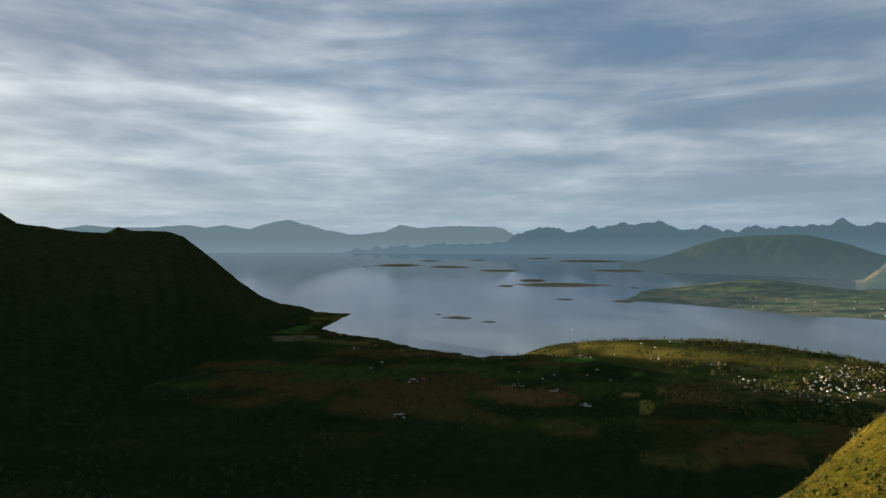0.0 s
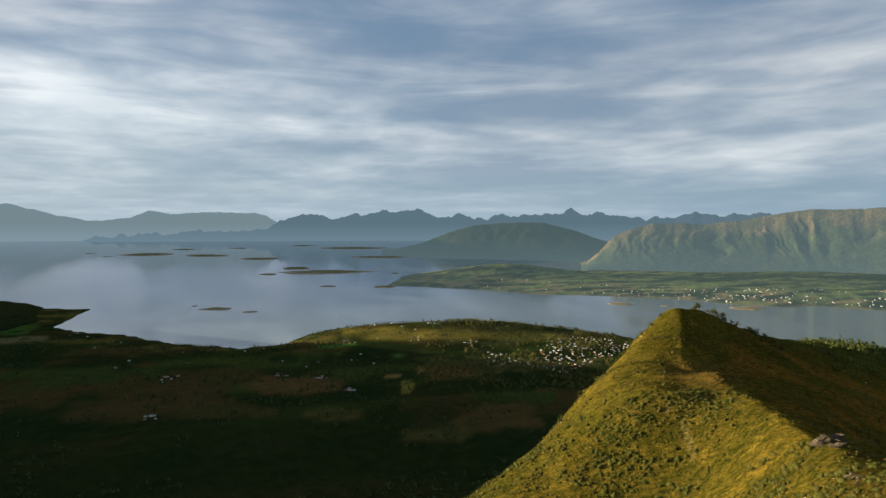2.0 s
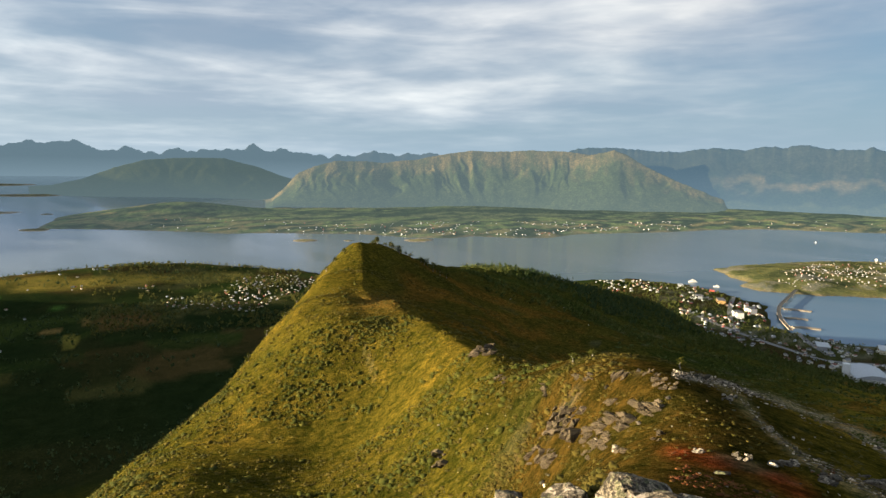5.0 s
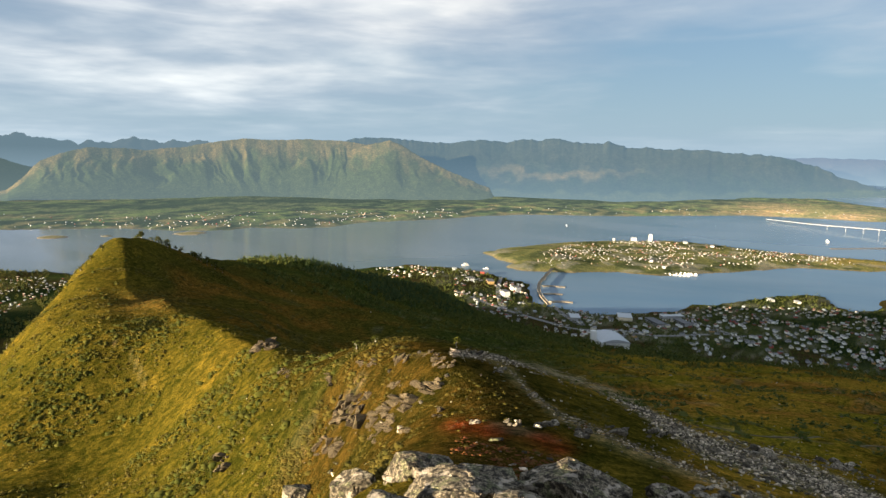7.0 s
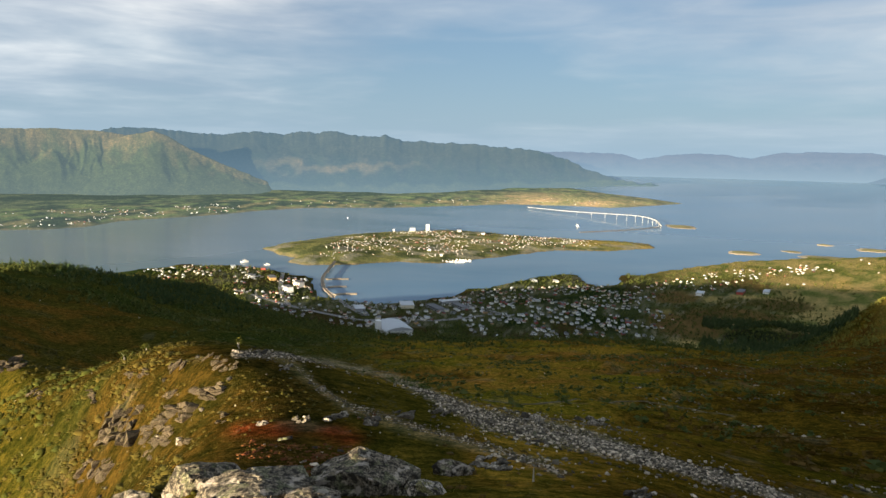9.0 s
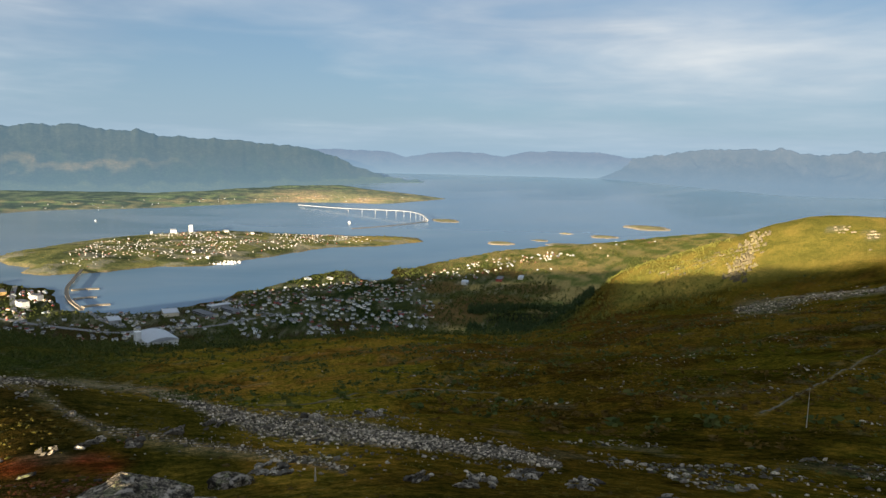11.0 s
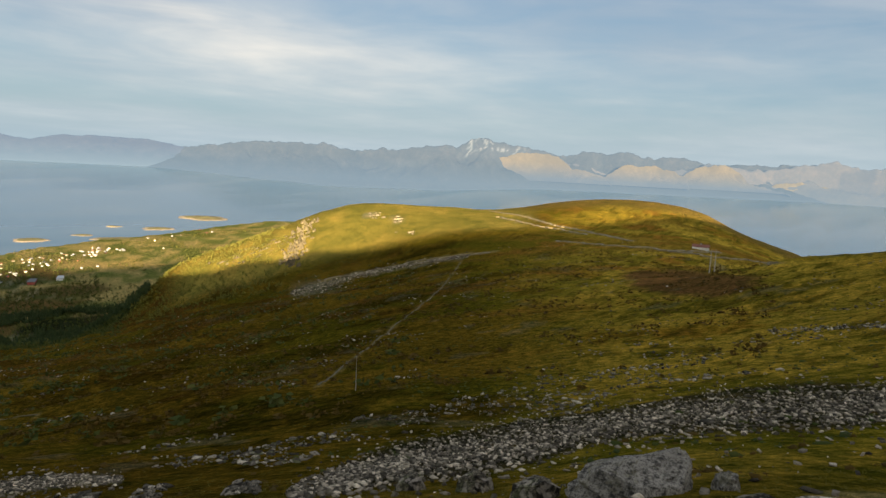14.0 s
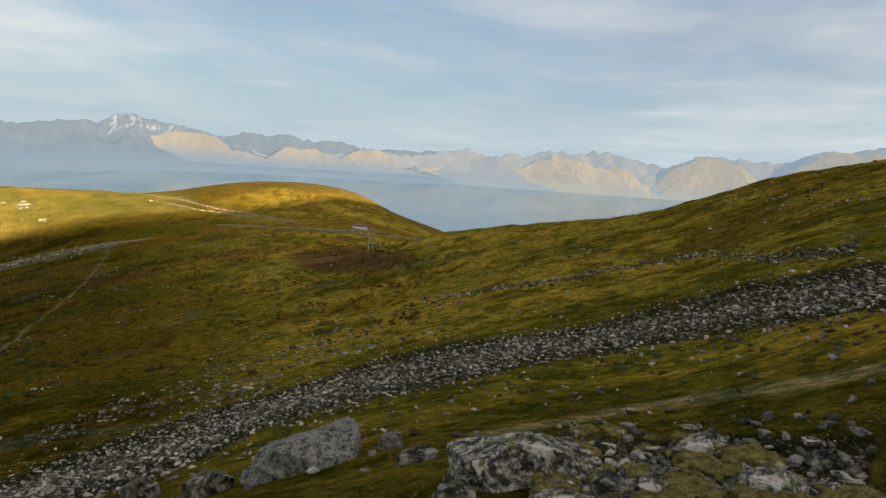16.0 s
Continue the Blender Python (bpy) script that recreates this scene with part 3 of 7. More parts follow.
def in_band(az, el, band):
    b = np.array(band)
    top, bot = np.interp(az, b[:, 0], b[:, 1]), np.interp(az, b[:, 0], b[:, 2])
    return np.clip(np.minimum(top - el, el - bot) * 4 + 0.5, 0, 1) * (az > b[0, 0]) * (az < b[-1, 0])


def near_line(x, y, keys, width):
    p = sight([k[0] for k in keys], [k[1] for k in keys])
    best = np.full(x.shape, 1e9)
    for a, b in zip(p[:-1], p[1:]):
        dx, dy = b[0] - a[0], b[1] - a[1]
        t = np.clip(((x - a[0]) * dx + (y - a[1]) * dy) / (dx * dx + dy * dy + 1e-9), 0, 1)
        best = np.minimum(best, np.hypot(x - a[0] - t * dx, y - a[1] - t * dy))
    wob = width * 0.5 * fbm(x / (width * 8), y / (width * 8), 3, seed=51)
    return smooth(width * 1.0, width * 0.4, best + wob)


def ground_cover(x, y, z, sd):
    r = np.hypot(x, y)
    az = (np.degrees(np.arctan2(x, y)) + 90) % 360 - 90
    az = read_bearing(az)
    el = np.degrees(np.arctan2(z - EYE.z, np.maximum(r, 0.1)))
    n1, n2, n3 = fbm(x / 45, y / 45, 5, seed=41), fbm(x / 160, y / 160, 4, seed=43), fbm(x / 9, y / 9, 4, seed=47)
    n4, n5 = fbm(x / 2.6, y / 2.6, 3, seed=48), fbm(x / 22, y / 22, 4, 0.6, seed=49)
    c = blend(smooth(-0.25, 0.4, n1 + 0.5 * n3 + 0.3 * n4), GRASS, MOSS)
    c = blend(0.75 * smooth(0.0, 0.4, fbm((0.64 * x + 0.77 * y) / 9, (0.64 * y - 0.77 * x) / 30, 4, seed=55) + 0.5 * n4), c, np.array((0.066, 0.056, 0.011)))
    # the shaded bowl: heather, sedge, red dwarf birch; the cover changes along the crest's shade line
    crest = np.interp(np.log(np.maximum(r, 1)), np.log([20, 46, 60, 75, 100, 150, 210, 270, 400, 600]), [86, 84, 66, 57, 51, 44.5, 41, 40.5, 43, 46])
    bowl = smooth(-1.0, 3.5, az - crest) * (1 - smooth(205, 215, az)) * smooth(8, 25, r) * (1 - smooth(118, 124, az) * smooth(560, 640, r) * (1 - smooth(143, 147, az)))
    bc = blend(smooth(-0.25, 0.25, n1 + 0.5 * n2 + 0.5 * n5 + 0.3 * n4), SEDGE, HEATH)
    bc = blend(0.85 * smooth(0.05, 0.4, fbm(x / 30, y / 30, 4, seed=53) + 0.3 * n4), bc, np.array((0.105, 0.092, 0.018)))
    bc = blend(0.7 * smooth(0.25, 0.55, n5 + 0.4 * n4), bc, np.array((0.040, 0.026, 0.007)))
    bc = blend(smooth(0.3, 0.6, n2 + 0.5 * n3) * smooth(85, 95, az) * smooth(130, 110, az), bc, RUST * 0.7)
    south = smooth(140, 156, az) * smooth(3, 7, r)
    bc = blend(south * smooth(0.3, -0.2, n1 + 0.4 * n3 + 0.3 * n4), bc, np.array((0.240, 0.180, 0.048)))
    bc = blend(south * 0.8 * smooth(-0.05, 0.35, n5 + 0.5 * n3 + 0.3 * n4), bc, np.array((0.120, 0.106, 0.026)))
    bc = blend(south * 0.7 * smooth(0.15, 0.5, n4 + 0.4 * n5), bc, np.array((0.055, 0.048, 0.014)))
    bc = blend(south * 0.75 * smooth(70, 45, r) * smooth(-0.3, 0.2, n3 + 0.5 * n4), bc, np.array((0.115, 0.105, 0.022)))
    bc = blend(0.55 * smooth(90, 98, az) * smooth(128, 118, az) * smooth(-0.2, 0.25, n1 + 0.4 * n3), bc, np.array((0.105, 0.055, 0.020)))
    # lightened and darkened by bearing; below the shoulder this stands in for sun
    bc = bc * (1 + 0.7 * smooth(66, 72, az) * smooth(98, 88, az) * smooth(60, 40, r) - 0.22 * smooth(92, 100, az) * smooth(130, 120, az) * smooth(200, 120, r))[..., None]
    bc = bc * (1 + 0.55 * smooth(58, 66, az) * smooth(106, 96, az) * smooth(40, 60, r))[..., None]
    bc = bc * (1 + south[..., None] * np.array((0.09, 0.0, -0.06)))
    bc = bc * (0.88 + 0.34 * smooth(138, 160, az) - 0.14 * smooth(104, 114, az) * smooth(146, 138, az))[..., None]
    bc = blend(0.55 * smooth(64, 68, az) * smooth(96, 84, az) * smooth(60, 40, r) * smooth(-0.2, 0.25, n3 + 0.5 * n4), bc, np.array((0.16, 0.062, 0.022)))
    # dark wood beyond the crest, its colour lowered to add the shade
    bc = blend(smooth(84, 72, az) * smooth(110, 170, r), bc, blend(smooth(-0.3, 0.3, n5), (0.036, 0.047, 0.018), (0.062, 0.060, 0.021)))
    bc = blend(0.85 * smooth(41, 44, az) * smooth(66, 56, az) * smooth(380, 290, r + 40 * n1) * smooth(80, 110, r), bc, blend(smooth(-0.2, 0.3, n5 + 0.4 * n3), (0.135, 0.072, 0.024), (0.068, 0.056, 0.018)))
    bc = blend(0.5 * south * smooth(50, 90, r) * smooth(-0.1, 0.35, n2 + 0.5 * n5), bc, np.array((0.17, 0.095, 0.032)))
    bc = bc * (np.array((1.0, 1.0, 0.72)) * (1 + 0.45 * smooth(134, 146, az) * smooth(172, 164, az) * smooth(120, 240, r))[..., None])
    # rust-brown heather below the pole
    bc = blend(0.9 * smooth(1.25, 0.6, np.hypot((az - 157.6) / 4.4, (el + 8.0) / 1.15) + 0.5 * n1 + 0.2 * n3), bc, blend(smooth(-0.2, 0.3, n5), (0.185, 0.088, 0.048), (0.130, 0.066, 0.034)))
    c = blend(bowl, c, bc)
    # the sunlit hill's grass is brightened in colour where the sun falls short
    yellow = smooth(114, 117, az) * (1 - smooth(143, 146, az)) * smooth(600, 660, r)
    c = blend(yellow, c, blend(smooth(-0.3, 0.3, n1 + 0.4 * n3), (0.34, 0.255, 0.075), (0.23, 0.195, 0.055)))
    # the brown summit behind the yellow one
    c = blend(smooth(800, 900, r) * smooth(141, 145, az) * (1 - smooth(166, 170, az)), c, blend(smooth(-0.3, 0.3, n2), (0.205, 0.14, 0.05), (0.16, 0.12, 0.04)))
    # rusty turf on the shoulder
    turf = smooth(47, 55, az) * smooth(80, 70, az) * smooth(110, 80, r) * smooth(10, 18, r)
    c = blend(0.95 * turf * smooth(-0.9, -0.3, n3), c, blend(smooth(-0.2, 0.3, n5), (0.054, 0.036, 0.010), (0.036, 0.036, 0.010)))
    # brown turf along the crest of the peak
    c = blend(np.exp(-(((az - 41) / 3.0) ** 2 + ((el + 11.4) / 0.9) ** 2)) * 0.75, c, np.array((0.13, 0.075, 0.025)))
    wood = smooth(135, 105, z + 25 * n2) * smooth(480, 600, r) * smooth(40, 52, az)
    c = blend(wood, c, FOREST)
    low = smooth(75, 50, z) * smooth(450, 600, r)
    f = fbm(x / 180, y / 180, 3, seed=61)
    lowc = blend(smooth(-0.15, 0.15, f), BOG, FOREST)
    lowc = blend(smooth(0.30, 0.38, fbm(x / 120, y / 90, 2, seed=67)) * smooth(900, 1100, r), lowc, FIELD)
    lowc = blend(smooth(0.05, 0.3, fbm(x / 140, y / 140, 3, seed=69)) * smooth(98, 103, az), lowc, PLAIN)
    lowc = blend(smooth(300, 60, sd) * smooth(-0.1, 0.3, n1) * 0.8, lowc, PLAIN)
    # coastal plain in lit tones: brightness of the low sun put into colour
    lowc = blend(smooth(97, 103, az) * smooth(135, 125, az), lowc, blend(smooth(-0.15, 0.2, fbm(x / 70, y / 38, 4, seed=64)), (0.13, 0.15, 0.055), (0.33, 0.26, 0.135)))
    lowc = blend(0.8 * smooth(62, 66, az) * smooth(112, 104, az) * smooth(1750, 1600, r) * smooth(-0.4, 0.2, n1), lowc, blend(smooth(0.1, 0.3, n3), (0.050, 0.062, 0.030), (0.17, 0.165, 0.15)))
    lowc = blend(0.85 * smooth(17, 20, az) * smooth(37, 33, az) * smooth(1080, 1180, r) * smooth(-0.3, 0.2, n1), lowc, np.array((0.085, 0.082, 0.040)))
    # darker green with the angle below the eye, then in streaks
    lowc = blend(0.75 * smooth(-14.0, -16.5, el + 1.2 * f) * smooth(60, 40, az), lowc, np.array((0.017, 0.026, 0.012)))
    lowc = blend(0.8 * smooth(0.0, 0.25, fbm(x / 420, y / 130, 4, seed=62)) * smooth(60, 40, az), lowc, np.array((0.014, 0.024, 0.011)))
    for a, e, wa, we, tone in LOWLAND_FIELDS:
        d = (np.abs((az - a) / wa) ** 3 + np.abs((el - e) / we) ** 3) ** (1 / 3) + 0.7 * fbm(x / 90, y / 90, 3, seed=65)
        lowc = blend(0.9 * smooth(1.15, 0.8, d), lowc, np.array(tone))
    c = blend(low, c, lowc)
    for fx, fy, fr in ((1150, -285, 85), (1590, -515, 95), (1420, -330, 70)):
        c = blend(0.9 * smooth(1.15, 0.75, np.hypot(x - fx, (y - fy) * 1.3) / fr + 0.25 * n1), c, np.array((0.13, 0.085, 0.042)))
    # bare stone; the ground under scree is dark to paint shaded gaps between stones
    for band, tone in ((SCREE_SOUTH, SCREE_GAPS), (SCREE_EAST, (0.26, 0.215, 0.155)), (STONE_FIELD, SCREE_GAPS), (SCREE_HILL, (0.20, 0.18, 0.15)), (STONY_PATH, (0.17, 0.125, 0.085)), (EARTH_PATH, (0.34, 0.235, 0.14))):
        c = blend(0.85 * in_band(az, el + 0.25 * n3, band) * smooth(4.5, 7.5, r), c, np.array(tone))
    spots = smooth(0.62, 0.75, n3 + 0.25 * n1) * (r < 400) * smooth(48, 60, az)
    c = blend(spots * 0.3, c, np.array((0.17, 0.155, 0.13)))
    c = blend(np.exp(-(((az - 126.6) / 1.6) ** 2 + ((el + 10.6) / 0.45) ** 2)) * smooth(-0.4, 0.1, n3), c, np.array((0.16, 0.145, 0.12)))
    for a, e in ((131.0, -4.24), (133.2, -4.5)):
        c = blend(smooth(0.5, 0.8, np.exp(-(((az - a) / 1.0) ** 2 + ((el - e) / 0.3) ** 2))), c, np.array((0.26, 0.23, 0.18)))
    for width, *keys in PATHS:
        c = blend((0.75 if width > 2 or width == 0.6 else 0.42) * near_line(x, y, keys, width), c, DIRT)
    for a, e in ((69.8, -22.4), (74.3, -22.7), (75.8, -23.4), (67.2, -22.1)):
        c = blend(0.8 * np.exp(-(((az - a) / 1.6) ** 2 + ((el - e) / 0.5) ** 2)) * smooth(-0.5, 0.2, n3), c, np.array((0.19, 0.035, 0.015)))
    return c


def build_ground():
    az = np.concatenate([np.arange(-40, 14, 0.4), np.arange(14, 205, 0.28), np.arange(205, 320, 1.5)])
    r = np.concatenate([[0.0, 0.5], np.exp(np.linspace(math.log(1.1), math.log(3900), 320))])
    a, rr = np.meshgrid(np.radians(az), r)
    x, y = rr * np.sin(a), rr * np.cos(a)
    z, sd = ground_height(x, y)
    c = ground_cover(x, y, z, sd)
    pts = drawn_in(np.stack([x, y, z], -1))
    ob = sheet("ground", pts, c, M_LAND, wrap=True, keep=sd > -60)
    return tagged(ob, "heath-covered hilltop and dark lowland running down to the fjord", "ground", kind="structure")


GROUND = build_ground()


def build_sea():
    az = np.arange(0, 360, 1.5)
    r = np.exp(np.linspace(math.log(250), math.log(260000), 160))
    a, rr = np.meshgrid(np.radians(az), r)
    pts = drawn_in(np.stack([rr * np.sin(a), rr * np.cos(a), 0 * a], -1))
    ob = sheet("water", pts, np.zeros_like(pts), M_SEA, wrap=True)
    return tagged(ob, "calm grey-blue fjord water under a cloudy sky", "sea", kind="structure")


build_sea()


def build_plate(name, ring, step, height, cover, mat, label, category):
    p = np.array(ring)
    x, y = np.meshgrid(np.arange(p[:, 0].min() - 30, p[:, 0].max() + 30, step), np.arange(p[:, 1].min() - 30, p[:, 1].max() + 30, step))
    sd = shore_distance(x, y, ring) + fbm(x / 50, y / 50, 3, seed=3) * 9
    z = np.where(sd > 0, height(x, y, np.maximum(sd, 0)), np.maximum(-5, sd * 0.2))
    ob = sheet(name, drawn_in(np.stack([x, y, z], -1)), cover(x, y, sd), mat, keep=sd > -step * 1.5)
    return tagged(ob, label, category, kind="structure")


def isle_height(x, y, sd):
    return 1.5 + 15 * (1 - np.exp(-sd / 90)) + 3 * fbm(x / 90, y / 90, 3, seed=71) * smooth(0, 80, sd) + 10 * np.exp(-(((x - 1900) / 160) ** 2 + ((y - 560) / 120) ** 2))


def isle_cover(x, y, sd):
    n = fbm(x / 60, y / 60, 4, seed=73)
    c = blend(smooth(-0.3, 0.25, n), (0.125, 0.130, 0.062), (0.058, 0.070, 0.036))
    c = blend(smooth(2180, 2260, x) * smooth(-150, -230, y), c, (0.20, 0.16, 0.06))
    c = blend(0.8 * smooth(0.2, 0.35, fbm(x / 110, y / 60, 3, seed=74)), c, (0.13, 0.13, 0.055))
    c = blend(0.7 * smooth(0.25, 0.36, fbm(x / 45, y / 45, 3, seed=75)), c, (0.20, 0.19, 0.17))
    return blend(0.7 * smooth(9, 3, sd), c, (0.13, 0.11, 0.075))


build_plate("town_island", TOWN_ISLAND, 9.0, isle_height, isle_cover, M_ISLE, "low grassy town island with pale rocky shore in the fjord", "island")


def far_height(x, y, sd):
    z = 1.5 + 22 * (1 - np.exp(-sd / 400)) + 6 * fbm(x / 400, y / 400, 4, seed=81) * smooth(0, 300, sd)
    return z + 62 * np.exp(-(((x - 1750) / 380) ** 2 + ((y - 3750) / 300) ** 2))


def far_cover(x, y, sd):
    n = fbm(x / 260, y / 180, 5, 0.65, seed=83)
    c = blend(smooth(-0.1, 0.12, n), (0.095, 0.115, 0.065), (0.030, 0.048, 0.030))
    c = blend(0.85 * smooth(0.08, 0.2, fbm(x / 150, y / 70, 3, seed=86)), c, (0.026, 0.042, 0.027))
    c = blend(smooth(0.22, 0.28, fbm(x / 130, y / 60, 2, seed=85)) * smooth(1100, 600, sd), c, (0.125, 0.165, 0.070))
    c = blend(0.85 * smooth(0.25, 0.32, fbm(x / 110, y / 50, 2, seed=87)) * smooth(700, 300, sd), c, (0.21, 0.18, 0.10))
    brown = np.exp(-(((x - 4700) / 700) ** 2 + ((y + 350) / 420) ** 2))
    c = blend(np.clip(brown * 1.3, 0, 1), c, blend(smooth(-0.1, 0.2, n), (0.40, 0.29, 0.18), (0.26, 0.24, 0.12)))
    return blend(smooth(20, 4, sd), c, (0.16, 0.13, 0.09))


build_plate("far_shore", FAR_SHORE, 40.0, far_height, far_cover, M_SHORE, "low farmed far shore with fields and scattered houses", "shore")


# ---- mountain ranges: bearing and height angle along the skyline ----
NORTH_A = [(-40, 1.2), (-29.6, 1.16), (-28.1, 1.48), (-26.2, 1.33), (-23.4, 1.36), (-20.9, 1.61), (-19.6, 1.35), (-17.9, 1.59), (-16.1, 1.28), (-14.35, 1.85), (-13, 2.05), (-11.6, 1.69),
           (-10.2, 1.31), (-7.9, 0.85), (-6.4, 0.94), (-5, 1.09), (-3.6, 1.67), (-2.1, 1.43), (0.8, 1.58), (3.7, 1.57), (5.1, 1.43), (6.05, 0.75), (7.5, 0.95), (10, 1.0), (14, 0.6)]
NORTH_B = [(-9, -0.5), (-4, -0.2), (0, -0.05), (4, 0.15), (5.6, 0.35), (6.05, 0.7), (7, 1.18), (8.7, 1.56), (9.8, 1.32), (10.5, 1.08), (12.2, 1.4), (13.5, 1.39), (15.1, 1.85), (16.2, 1.51), (17.8, 1.82), (18.9, 1.49), (19.9, 1.16), (21.4, 1.6),
           (22.5, 1.23), (23.5, 1.09), (24.7, 1.43), (26.3, 1.2), (28.2, 1.39), (29.3, 1.38), (30.7, 1.87), (31.4, 1.43), (32.9, 1.65), (34.4, 1.22), (36.6, 1.02),
           (38.4, 1.15), (40.1, 1.49), (41.8, 1.3), (43, 1.19), (45.4, 1.34), (47.2, 1.24), (52, 1.3), (58, 1.2)]
DOME = [(11, -2.1), (13, -1.9), (16.1, -1.45), (18.2, -1.01), (20.4, -0.09), (22.6, 0.52), (24.8, 0.73), (28.5, 0.76), (31.3, -0.02), (33.2, -0.72), (36, -1.6), (38, -2.2)]
OPPOSITE = [(31, -2.7), (32.1, -2.46), (33.1, -1.65), (34.25, -0.42), (35.7, 0.22), (37.2, 0.63), (39.9, 0.66), (41.45, 0.57), (43.9, 0.84), (46, 1.25), (47.3, 1.47), (48.6, 1.64), (50.8, 1.6),
            (54.5, 1.74), (57.2, 1.62), (59.0, 1.3), (60.5, 0.4), (62, -1.2), (63.5, -3.0)]
SECOND = [(54, 0.0), (56.5, 0.8), (58.7, 1.35), (60.5, 1.78), (61.4, 1.45), (62.6, 0.75), (64.0, 0.0), (66, -0.9), (68.5, -1.9), (71, -2.8)]
BACK = [(52, 1.2), (56.3, 1.5), (58.2, 2.06), (60.1, 2.1), (62, 1.9), (63.9, 1.75), (65.8, 1.69), (68.1, 1.97), (70.5, 1.77), (71.4, 2.11), (72.9, 1.9), (74.7, 2.25), (76.4, 1.75), (78.8, 1.97),
        (80.2, 1.55), (82.7, 1.48), (84.5, 1.38), (86.5, 1.26), (88.5, 1.1), (90.3, 0.9), (92.2, 0.3), (93.8, -0.6), (96.5, -1.5), (100, -1.8)]
EAST = [(82, 0.6), (84, 0.68), (89, 0.82), (91.7, 0.8), (94.1, 0.81), (96, 0.72), (97.4, 0.28), (99.3, 0.7), (101.2, 0.84), (103.6, 0.76), (105.5, 0.52), (107.4, 0.94), (109.7, 1.08),
        (113.4, 1.02), (116, 0.6), (119, 0.5), (124, 0.4)]
SNOW_RANGE = [(110, -0.6), (113, 0.2), (115.2, 0.6), (117.4, 0.78), (120.4, 1.24), (122.9, 1.55), (124.9, 1.49), (126.8, 1.56), (129.1, 1.1), (131.2, 1.33), (133.3, 1.49), (135.6, 1.78), (136.6, 1.92),
              (138, 1.89), (138.9, 2.39), (139.3, 2.74), (140.5, 2.69), (141.7, 2.46), (143.5, 2.26), (144.9, 2.04), (146.6, 1.57), (148.6, 1.96), (150.4, 1.88), (152.1, 2.16), (153.5, 1.67), (156.3, 1.88),
              (158.2, 1.41), (161, 1.5), (165.8, 1.7), (168, 1.4)]
SOUTH = [(136, 0.4), (139.1, 0.69), (141.5, 1.23), (143.1, 1.63), (146.9, 1.23), (148.6, 0.83), (150.9, 0.31), (154.5, 0.35), (157.3, 1.11), (158.6, 1.49), (161, 1.2), (163.4, 1.3), (165.8, 1.72), (167.2, 2.0),
         (169.1, 1.52), (170.5, 1.94), (172.4, 1.74), (173.8, 2.39), (175.7, 2.14), (177.5, 2.58), (179.8, 2.3), (181.1, 2.07), (183.4, 1.53), (184.6, 2.23), (185.4, 2.5), (186.7, 2.58), (188.3, 2.58),
         (189.9, 2.33), (192.2, 2.58), (194.7, 3.42), (195.8, 3.18), (197.8, 3.87), (201, 4.2)]
WEST = [(-62, 1.0), (-55, 2.2), (-48, 3.0), (-40, 2.9), (-36, 2.7), (-33.4, 2.36), (-32.4, 1.58), (-30.6, 1.36), (-29.2, 1.08), (-26.6, 0.94), (-25.9, 1.42), (-24.8, 1.12), (-23.4, 1.14), (-22.2, 1.06),
        (-21.1, 0.66), (-20.3, -0.01), (-18.8, -1.25), (-17, -2.87), (-15.3, -4.15), (-13.5, -5.02), (-11.6, -5.48), (-9.5, -5.8)]


